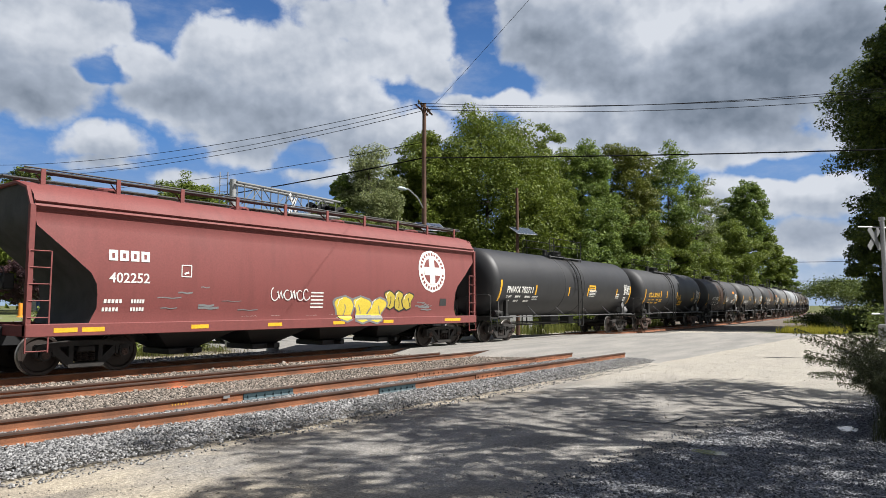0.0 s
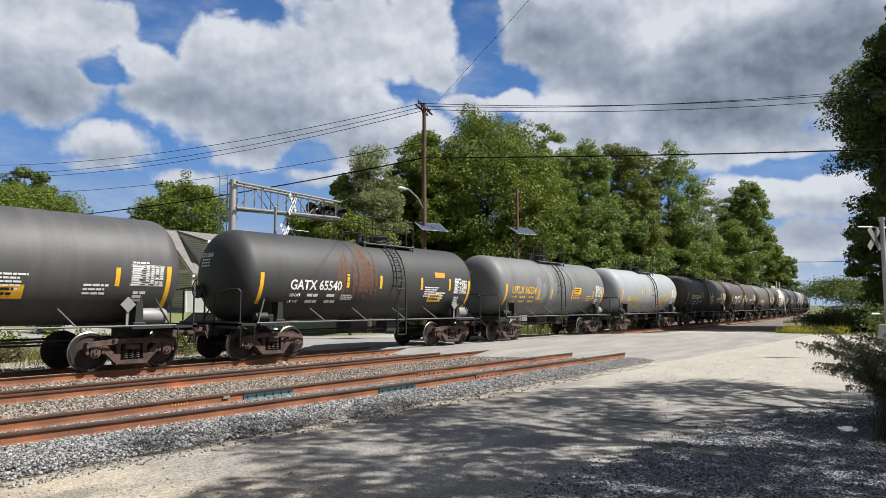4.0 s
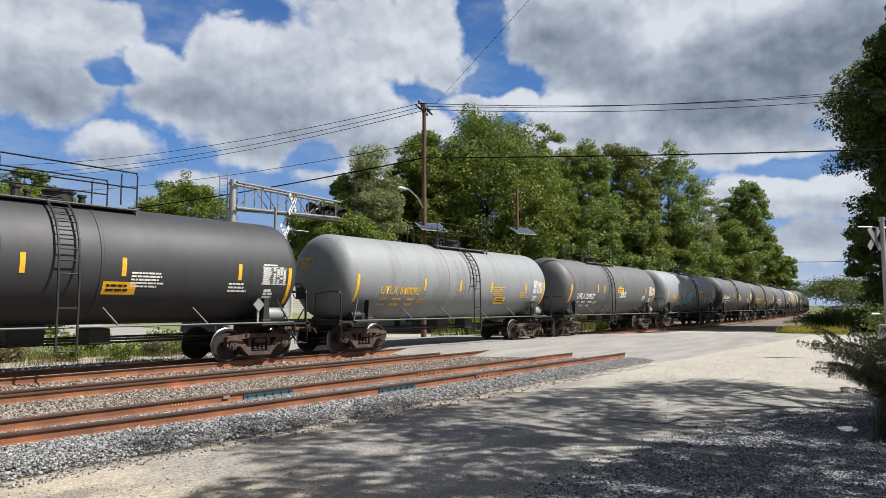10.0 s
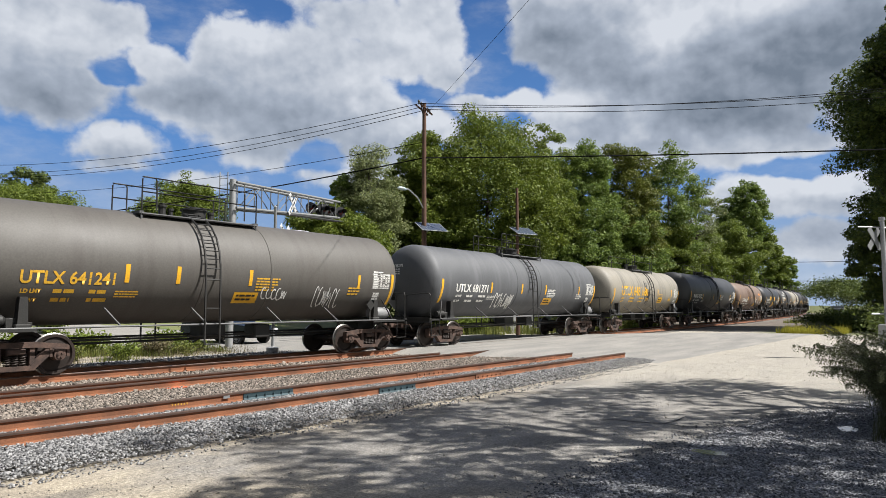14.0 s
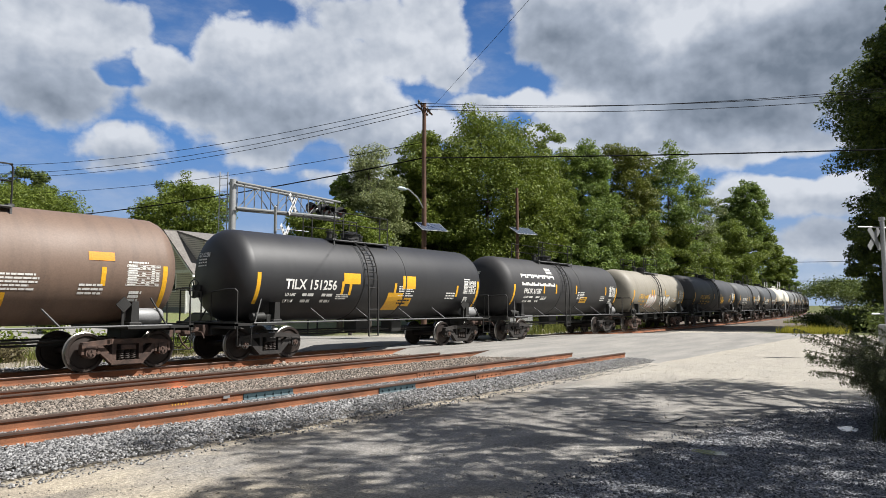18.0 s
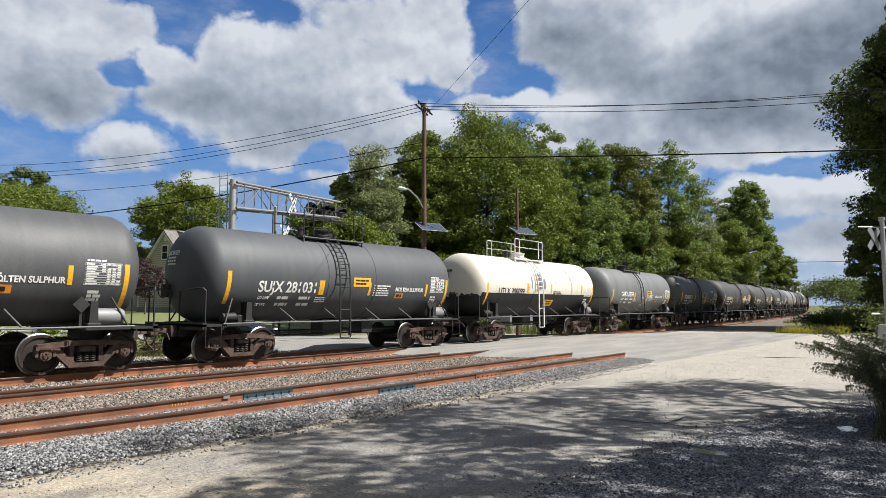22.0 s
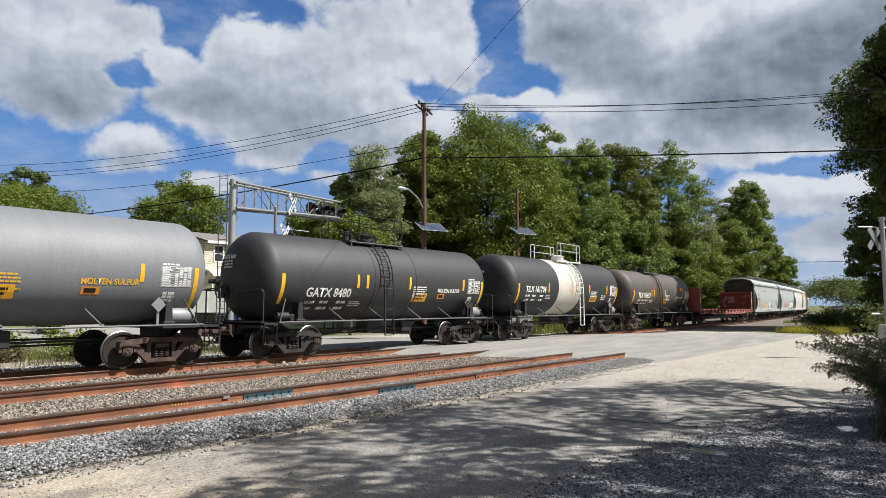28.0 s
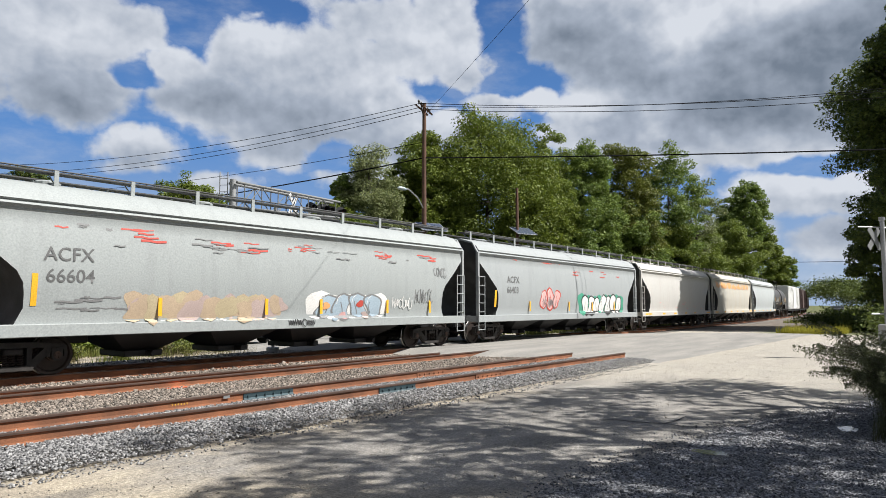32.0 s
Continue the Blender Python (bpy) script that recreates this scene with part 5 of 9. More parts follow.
        for i in range(4):
            bm.faces.new((a[i], b[i], b[(i + 1) % 4], a[(i + 1) % 4]))
        box(bm, x - 0.5, x + 0.5, -0.65, 0.65, 0.28, 0.44, 0.02)
        lathe(bm, [(-0.95, 0.0), (-0.95, 0.07), (-0.55, 0.09), (-0.55, 0.0)], 10, "y", (x + 0.1, 0, 0.36))
        part("discharge_chute", bm, BLACK, car)
    # roof walk
    for s in (-1, 1):
        bm = bmesh.new()
        box(bm, -h + 0.1, h - 0.1, *sorted((s * 0.42, s * 0.80)), 4.60, 4.63)
        tube(bm, [(-h + 0.1, s * 0.80, 4.66), (h - 0.1, s * 0.80, 4.66)], 0.02, 4)
        part("running_board", bm, GRATE, car, "dark steel grating walk")
    for k in range(10):
        x = -h + 0.5 + k * (2 * h - 1.0) / 9
        for s in (-1, 1):
            bm = bmesh.new()
            box(bm, x - 0.05, x + 0.05, *sorted((s * 0.78, s * 0.82)), 4.22, 4.66)
            tube(bm, [(x - 0.02, s * 0.8, 4.32), (x - 0.02, s * 0.45, 4.58)], 0.02, 4)
            part("board_bracket", bm, body_mat, car)
    for k in range(4):
        bm = bmesh.new()
        lathe(bm, [(4.30, 0.30), (4.48, 0.30), (4.52, 0.22), (4.52, 0.0)], 14, "z", (-h * 0.72 + k * h * 0.48, 0, 0))
        part("roof_hatch", bm, body_mat, car)
    # lettering and reflectors
    ink = spec.get("ink", WHITE)
    for k, (body_text, size, x, z) in enumerate(spec.get("words", [])):
        part("lettering", text_mesh(body_text, size, ink, 0.004, hopper_wrap(x + spec.get("shift", 0.0), z)), None, body)
    for x in spec.get("reflectors", (-7.3, -6.7, -4.0, -1.6, 0.9, 3.2, 6.6, 7.1)):
        bm = bmesh.new()
        x += spec.get("shift", 0.0)
        tall = spec.get("refl_tall", False)
        if tall:
            box(bm, x, x + 0.1, -1.58, -1.575, 1.3, 1.75)
        else:
            box(bm, x, x + 0.5, -1.566, -1.562, 0.97, 1.07)
        part("reflector", bm, YELLOW, body, "yellow reflector")
    extra = spec.get("extra")
    if extra:
        extra(car, body, h, rng)
    return car


def flat_car(spec, L):
    """A bulkhead flat wagon, empty."""
    car = empty("bulkhead_flat_car", spec["label"], "flat car", group="wagons of the freight train")
    red = paint("flat_red", (0.26, 0.055, 0.045), (0.10, 0.035, 0.03), 0.5, 0.7)
    h = L / 2 - 0.90
    bm = bmesh.new()
    box(bm, -h, h, -1.42, 1.42, 1.05, 1.15)
    part("deck", bm, material("deck_timber", (0.12, 0.07, 0.05), 0.9, stretch=(0.3, 6, 1)), car)
    for s in (-1, 1):
        bm = bmesh.new()
        y = s * 1.46
        vs = [(-h, 1.20), (h, 1.20), (h, 0.92), (h - 3.2, 0.88), (h - 4.6, 0.80), (-h + 4.6, 0.80), (-h + 3.2, 0.88), (-h, 0.92)]
        a = [bm.verts.new((x, y - 0.03, z)) for x, z in vs]
        b = [bm.verts.new((x, y + 0.03, z)) for x, z in vs]
        bm.faces.new(a)
        bm.faces.new(b[::-1])
        for i in range(len(vs)):
            bm.faces.new((a[i], b[i], b[(i + 1) % len(vs)], a[(i + 1) % len(vs)]))
        box(bm, -h, h, *sorted((y, y + s * 0.08)), 1.16, 1.21)
        bmesh.ops.recalc_face_normals(bm, faces=bm.faces)
        part("side_sill", bm, red, car)
        for k in range(16):
            x = -h + 0.8 + k * (2 * h - 1.6) / 15
            bm = bmesh.new()
            box(bm, x - 0.07, x + 0.07, *sorted((s * 1.47, s * 1.57)), 0.98, 1.26, 0.01)
            part("stake_pocket", bm, red, car)
    for e in (-1, 1):
        bm = bmesh.new()
        box(bm, *sorted((e * h, e * (h - 0.10))), -1.42, 1.42, 1.15, 2.85, 0.01)
        for s in (-1, 1):
            box(bm, *sorted((e * h, e * (h - 0.45))), *sorted((s * 1.42, s * 1.50)), 1.15, 2.85, 0.01)
        for y in (-0.9, -0.3, 0.3, 0.9):
            box(bm, *sorted((e * (h + 0.12), e * (h - 0.02))), y - 0.06, y + 0.06, 1.15, 2.85)
        box(bm, *sorted((e * (h + 0.02), e * (h - 0.5))), -1.5, 1.5, 2.82, 2.92, 0.01)
        part("bulkhead", bm, red, car)
        bm = bmesh.new()
        box(bm, *sorted((e * (h + 0.1), e * (h - 4))), -0.33, 0.33, 0.66, 1.04, 0.02)
        box(bm, *sorted((e * (h - 1.2), e * (h - 2.4))), -1.3, 1.3, 0.80, 1.0, 0.02)
        part("centre_sill", bm, BLACK, car)
        part("coupler", COUPLER, None, car, m=pose(e * (L / 2), 0, 0, 0, 0, 0 if e > 0 else 180))
        truck(car, e * (h - 1.9))
        bm = bmesh.new()
        box(bm, *sorted((e * (h - 0.12), e * (h - 0.34))), -1.506, -1.502, 1.75, 2.2)
        part("reflector", bm, YELLOW, car, "yellow reflector")
    bm = bmesh.new()
    solid_box = (-h + 3.6, h - 3.6)
    box(bm, *solid_box, -0.40, 0.40, 0.40, 1.04, 0.02)
    part("underframe", bm, BLACK, car, "black steel underframe")
    for k in range(9):
        x = -h + 3.9 + k * (2 * h - 7.8) / 8
        bm = bmesh.new()
        box(bm, x - 0.09, x + 0.09, -1.20, 1.20, 0.66, 1.04)
        part("cross_bearer", bm, BLACK, car)
    bm = bmesh.new()
    box(bm, *solid_box, -0.95, -0.88, 0.50, 0.84)
    part("brake_pipe_guard", bm, BLACK, car)
    part("brake_wheel", BRAKE_WHEEL, None, car, m=pose(-h - 0.12, 0.75, 1.9))
    part("lettering", flat_text("LW 62150", 0.34, WHITE, -h + 3.4, -1.495, 0.86), None, car)
    for x in (-h + 1.4, -h + 6.2, -1.6, 2.6, h - 4.4, h - 2.2):
        bm = bmesh.new()
        box(bm, x, x + 0.5, -1.496, -1.492, 0.98, 1.08)
        part("reflector", bm, YELLOW, car, "yellow reflector")
    extra = spec.get("extra")
    if extra:
        extra(car, car, h, random.Random(5))
    return car


def box_car(spec, L):
    car = empty("box_car", spec["label"], "box car", group="wagons of the freight train")
    mat = paint("box_paint", spec["color"], [c * 0.6 for c in spec["color"]], 0.3, 0.6)
    h = L / 2 - 0.45
    bm = bmesh.new()
    box(bm, -h, h, -1.5, 1.5, 1.05, 4.3, 0.04)
    body = part("body", bm, mat, car)
    for k in range(12):
        x = -h + 0.4 + k * (2 * h - 0.8) / 11
        bm = bmesh.new()
        box(bm, x - 0.05, x + 0.05, -1.56, -1.5, 1.1, 4.2)
        part("rib", bm, mat, body)
    bm = bmesh.new()
    box(bm, -1.6, 1.6, -1.58, -1.53, 1.15, 4.1, 0.01)
    part("door", bm, mat, body)
    bm = bmesh.new()
    box(bm, -h, h, -1.4, 1.4, 0.8, 1.05)
    part("under_frame", bm, BLACK, car)
    for e in (-1, 1):
        part("coupler", COUPLER, None, car, m=pose(e * (L / 2), 0, 0, 0, 0, 0 if e > 0 else 180))
        truck(car, e * (h - 1.9))
    return car
# ---- the train, wagon by wagon ----
# U: where each coupling stands along the track at the start
U = [5.46, 22.93, 40.22, 55.16, 68.46, 81.66, 94.66, 107.63, 120.43, 134.84, 148.62, 161.80, 176.26, 192.03, 207.26, 222.19, 237.37, 252.50, 267.63, 283.96, 298.45, 315.63, 330.19, 343.93, 358.10, 370.83, 386.83, 400.03, 412.62, 425.67, 438.47, 451.24, 465.31, 479.58, 493.45, 507.66, 520.82, 534.67, 548.61, 570.45, 588.66, 606.68, 623.24, 639.85, 655.34]
GREY_INK = material("grey_ink", (0.12, 0.12, 0.12), 0.7, amount=0.3, bump=0)
INK_Y = material("yellow_ink", (0.72, 0.40, 0.03), 0.6, amount=0.3, bump=0)
BLK, DGREY, GREY, LGREY = (0.018, 0.018, 0.02), (0.05, 0.05, 0.05), (0.13, 0.132, 0.132), (0.26, 0.275, 0.285)
BEIGE, CREAM = (0.25, 0.228, 0.185), (0.60, 0.565, 0.48)
TRAIN = [
    dict(kind="hopper", text="red", shift=-0.42, words=[("402252", 0.33, -6.15, 2.10)], extra=hopper_red, color=(0.185, 0.043, 0.038), label="oxide red covered hopper wagon with white lettering and yellow graffiti"),
    dict(text="PNWX 702711", color=BLK, top=4.12, rough=0.42, tx=-6.64, tw=2.26, tz=-0.48, ladder=0.16, label="clean glossy black tank wagon with white lettering"),
    dict(text="UTLX 303165", color=(0.026, 0.026, 0.028), ink=INK_Y, top=3.95, tx=-5.37, tw=2.10, tz=-0.42, ladder=-0.85, label="black tank wagon with yellow lettering"),
    dict(text="GATX 65605", extra=tank_extra(x_rust), color=(0.024, 0.024, 0.026), dirt=(0.10, 0.07, 0.05), tx=-3.81, tw=1.93, tz=-0.45, ladder=-0.37, along=-0.89, label="black tank wagon with a rust stained ladder"),
    dict(text="WAGX 3077", color=DGREY, dirt=(0.10, 0.09, 0.085), tx=-4.25, tw=1.89, tz=-0.66, ladder=-0.33, label="dull dark grey tank wagon with bold white lettering"),
    dict(text="GATX 65540", extra=tank_extra(x_rust), color=(0.03, 0.03, 0.03), tx=-3.98, tw=2.09, tz=-0.41, ladder=0.84, along=-1.21, label="worn black tank wagon with white stickers"),
    dict(text="UTLX 66224", extra=tank_extra(x_grey_streaks), color=GREY, dirt=DGREY, ink=INK_Y, tx=-4.55, tw=2.17, tz=-0.35, ladder=0.05, along=-1.34, label="smoke grey tank wagon with dark stains"),
    dict(text="UTLX 673015", color=LGREY, dirt=(0.17, 0.18, 0.185), ink=INK_Y, streak=0.3, tx=-4.09, tw=2.09, tz=-0.62, ladder=0.48, label="pale grey tank wagon with yellow lettering"),
    dict(text="SHPX 206404", extra=tank_extra(x_cross), color=(0.032, 0.028, 0.024), dirt=(0.07, 0.055, 0.045), tx=-4.67, tw=2.41, tz=-0.41, ladder=-0.64, along=-0.66, cargo="MOLTEN SULFUR", label="brownish black tank wagon with white lettering"),
    dict(text="FHRX 150933", extra=tank_extra(x_brown_tags), color=(0.05, 0.036, 0.032), dirt=(0.11, 0.06, 0.05), tx=-4.48, tw=2.25, tz=-0.32, ladder=-0.81, along=-0.93, cargo="MOLTEN SULFUR", label="rust tinged dark tank wagon with small graffiti"),
    dict(text="SHPX 210239", color=(0.09, 0.085, 0.075), dirt=(0.05, 0.048, 0.044), tx=-4.14, tw=2.30, tz=-0.57, ladder=0.37, label="dusty olive grey tank wagon"),
    dict(text="PROX 42650", extra=tank_extra(x_emblem_short), color=BLK, band=(-2.42, 0.88), rail=WHITE, full_rail=True, rings=(), plat=1.7, tx=-4.35, tw=1.72, tz=-0.35, ladder=0.18, along=-0.67, label="black tank wagon with a broad white band and white guard rails"),
    dict(text="GATX 23400", color=(0.028, 0.028, 0.03), top=4.05, tx=-5.53, tw=1.99, tz=-0.55, ladder=0.21, label="black tank wagon with white lettering and a central ladder"),
    dict(text="UTLX 640092", extra=tank_extra(x_grey_streaks), color=(0.21, 0.22, 0.228), dirt=(0.10, 0.10, 0.10), ink=INK_Y, top=4.0, tx=-5.00, tw=2.09, tz=-0.59, ladder=0.49, along=-0.84, label="light grey tank wagon with sooty streaks"),
    dict(text="UTLX 220527", extra=tank_extra(x_swirl), color=(0.105, 0.106, 0.108), dirt=(0.05, 0.05, 0.05), top=4.05, tx=-5.18, tw=2.15, tz=-0.65, ladder=-0.99, along=-0.97, label="grey tank wagon with dark soot over its side"),
    dict(text="UTLX 600000", extra=tank_extra(x_turquoise), color=(0.225, 0.24, 0.26), dirt=(0.13, 0.135, 0.14), ink=INK_Y, top=4.05, tx=-5.16, tw=2.14, tz=-0.56, ladder=0.35, along=-0.71, label="light grey tank wagon with turquoise graffiti"),
    dict(text="GATX205844", load=('199000 LB  88450 KG', '63000 LB  30800 KG'), color=(0.075, 0.077, 0.08), dirt=(0.13, 0.13, 0.13), top=4.1, tx=-6.11, tw=2.07, tz=-0.44, ladder=-1.07, label="dark grey tank wagon with bold white lettering"),
    dict(text="UTLX 641241", extra=tank_extra(x_small_tags), color=(0.085, 0.078, 0.068), dirt=(0.05, 0.04, 0.035), ink=INK_Y, top=4.0, tx=-5.55, tw=2.04, tz=-0.50, ladder=-1.01, along=-0.59, label="grimy brown grey tank wagon with yellow lettering"),
    dict(text="UTLX 681371", extra=tank_extra(x_white_tag), color=(0.08, 0.083, 0.088), dirt=(0.15, 0.15, 0.16), top=3.96, tx=-5.79, tw=2.25, tz=-0.42, ladder=0.13, along=-0.95, label="dark grey tank wagon with a white graffiti tag"),
    dict(text="UTLX 648166", extra=tank_extra(x_dark_streaks), color=(0.25, 0.228, 0.185), dirt=(0.09, 0.083, 0.07), ink=INK_Y, streak=0.7, top=3.9, tx=-4.65, tw=4.00, tz=-0.32, ladder=0.28, along=-0.36, label="beige tank wagon with black soot stains"),
    dict(text="PNWX 702722", load=('209200  94850KG', '76800  34850KG'), color=(0.024, 0.025, 0.028), top=4.1, rough=0.42, tx=-6.42, tw=2.35, tz=-0.46, ladder=0.39, label="clean black tank wagon with white lettering"),
    dict(text="SHPX 206539", extra=tank_extra(x_rust), color=(0.16, 0.105, 0.075), dirt=(0.07, 0.05, 0.04), tx=-4.43, tw=2.46, tz=-0.54, ladder=0.65, along=-0.92, label="rust brown tank wagon with white lettering"),
    dict(text="TILX 151256", extra=tank_extra(x_panels), color=BLK, rough=0.4, tx=-4.43, tw=2.06, tz=-0.40, ladder=-0.86, along=-0.78, label="shiny black tank wagon with yellow panels"),
    dict(text="PROX 61387", extra=tank_extra(x_emblem), color=(0.026, 0.025, 0.026), tx=-4.74, tw=1.59, tz=-0.34, ladder=-0.75, along=-0.72, label="black tank wagon with a bold white emblem"),
    dict(text="UTLX 646615", extra=tank_extra(x_two_pieces), color=BEIGE, dirt=(0.16, 0.14, 0.11), ink=INK_Y, tx=-3.92, tw=1.95, tz=-0.46, ladder=-0.44, along=-0.78, label="dusty beige tank wagon with white graffiti"),
    dict(text="UTLX 660473", color=(0.028, 0.028, 0.031), ink=INK_Y, top=3.9, tx=-4.95, tw=2.39, tz=-0.43, ladder=0.14, label="plain black tank wagon with yellow lettering"),
    dict(text="SUJX 299100", color=(0.06, 0.062, 0.065), dirt=(0.10, 0.10, 0.10), tx=-3.89, tw=2.09, tz=-0.46, ladder=0.32, cargo="MOLTEN SULPHUR", label="charcoal grey tank wagon with white lettering"),
    dict(text="SUJX 281031", color=(0.055, 0.06, 0.065), dirt=(0.09, 0.09, 0.09), tx=-3.83, tw=2.16, tz=-0.50, ladder=-0.60, cargo="MOLTEN SULPHUR", label="slate grey tank wagon with white lettering"),
    dict(text="UTLX 300099", extra=tank_extra(x_white_low), color=CREAM, dirt=(0.45, 0.42, 0.36), second=BLACK, low=True, ink=BLACK, rail=WHITE, tx=-4.18, tw=2.16, tz=-0.41, ladder=-0.76, along=-0.78, label="cream white tank wagon with a black lower half"),
    dict(text="GATX 60358", extra=tank_extra(x_spill), color=(0.14, 0.145, 0.145), dirt=DGREY, tx=-3.69, tw=1.96, tz=-0.35, ladder=-0.62, along=-0.77, cargo="MOLTEN SULFUR", label="mottled grey tank wagon with pale rubbed patches"),
    dict(text="ITDX 80005", extra=tank_extra(x_scrawl), color=(0.05, 0.05, 0.048), dirt=(0.12, 0.115, 0.10), tx=-4.27, tw=1.70, tz=-0.38, ladder=-0.56, along=-0.76, label="dark grey tank wagon with scrawled graffiti"),
    dict(text="TILX 151110", color=(0.045, 0.042, 0.04), tx=-4.62, tw=1.89, tz=-0.39, ladder=0.63, cargo="MOLTEN SULFUR", label="dark tank wagon with white lettering"),
    dict(text="PPTX 3556", color=(0.04, 0.038, 0.036), dirt=(0.10, 0.09, 0.08), tx=-4.31, tw=1.89, tz=-0.56, ladder=0.04, label="sooty dark tank wagon with small white lettering"),
    dict(text="GATX 28451", extra=tank_extra(x_drops), color=(0.05, 0.052, 0.055), tx=-4.34, tw=2.32, tz=-0.34, ladder=-0.94, along=-0.98, label="dark grey tank wagon with grey smudges"),
    dict(text="UTLX 664696", extra=tank_extra(x_sketch), color=(0.155, 0.165, 0.175), dirt=(0.11, 0.115, 0.12), ink=INK_Y, streak=0.3, tx=-4.54, tw=2.13, tz=-0.60, ladder=-0.71, along=-0.71, cargo="MOLTEN SULFUR", label="blue grey tank wagon with orange yellow lettering"),
    dict(text="GATX 8480", color=(0.026, 0.025, 0.026), tx=-4.16, tw=1.89, tz=-0.62, ladder=-0.66, cargo="MOLTEN SULFUR", label="black tank wagon with white lettering"),
    dict(text="TILX 161704", color=BLK, band=(-1.62, 0.88), rail=WHITE, full_rail=True, rings=(), top=3.93, tx=-4.83, tw=1.92, tz=-0.33, ladder=0.59, label="black tank wagon with a white band round its middle"),
    dict(text="TILX 150653", load=('224500 LB  101800 KG', '61500 LB  27900 KG'), extra=tank_extra(x_rust), color=(0.06, 0.052, 0.045), dirt=(0.10, 0.06, 0.05), tx=-4.74, tw=2.11, tz=-0.40, ladder=-0.98, along=-1.03, cargo="MOLTEN SULPHUR", label="rust streaked dark tank wagon"),
    dict(kind="flat", text="flat", extra=flat_extra, label="empty red bulkhead flat wagon with white graffiti"),
    dict(kind="hopper", text="one", words=[("ACFX", 0.42, -6.83, 2.55), ("66604", 0.42, -6.78, 2.07)], ink=GREY_INK, reflectors=(-4.18, -0.98, 1.07, 4.07, 6.37), refl_tall=True, extra=hopper_one, color=(0.30, 0.322, 0.318), dirt=(0.22, 0.233, 0.232), label="pale grey covered hopper wagon with orange and blue graffiti"),
    dict(kind="hopper", text="two", words=[("ACFX", 0.4, -6.4, 2.55), ("66403", 0.4, -6.45, 2.10)], ink=GREY_INK, reflectors=(-4.5, -0.6, 2.1, 5.0), refl_tall=True, extra=hopper_two, color=(0.295, 0.315, 0.318), dirt=(0.215, 0.228, 0.23), label="pale grey covered hopper wagon with green and red graffiti"),
    dict(kind="hopper", text="three", extra=hopper_three, color=(0.46, 0.45, 0.425), dirt=(0.38, 0.33, 0.31), label="off-white covered hopper wagon with faint pink stains"),
    dict(kind="hopper", text="four", extra=hopper_four, color=(0.47, 0.45, 0.40), dirt=(0.38, 0.28, 0.14), label="off-white covered hopper wagon with ochre stains"),
    dict(kind="hopper", text="five", color=(0.40, 0.425, 0.425), label="light grey covered hopper wagon"),
]
CARS = []
BUILD = {"tank": tank_car, "hopper": hopper_car, "flat": flat_car, "box": box_car}
for i, spec in enumerate(TRAIN):
    CARS.append((BUILD[spec.get("kind", "tank")](spec, U[i + 1] - U[i]), (U[i] + U[i + 1]) / 2))
# the wagons ahead of and behind those
for spec, u, L in ((dict(text="UTLX 61", color=BLK, label="black tank wagon coupled before the red hopper"), U[0] - 7.0, 14.0),
                   (dict(text="GATX 70", color=DGREY, label="dark tank wagon far down the train"), U[-1] + 6.6, 13.2),
                   (dict(kind="box", text="white", color=(0.75, 0.75, 0.73), label="white box wagon far down the train"), U[-1] + 13.2 + 9, 18.0),
                   (dict(kind="box", text="dark", color=(0.08, 0.05, 0.045), label="dark brown box wagon at the end of view"), U[-1] + 31.2 + 9, 18.0),
                   (dict(kind="box", text="dark", color=(0.08, 0.05, 0.045), label="dark brown box wagon at the end of view"), U[-1] + 49.2 + 9, 18.0)):
    CARS.append((BUILD[spec.get("kind", "tank")](spec, L), u))
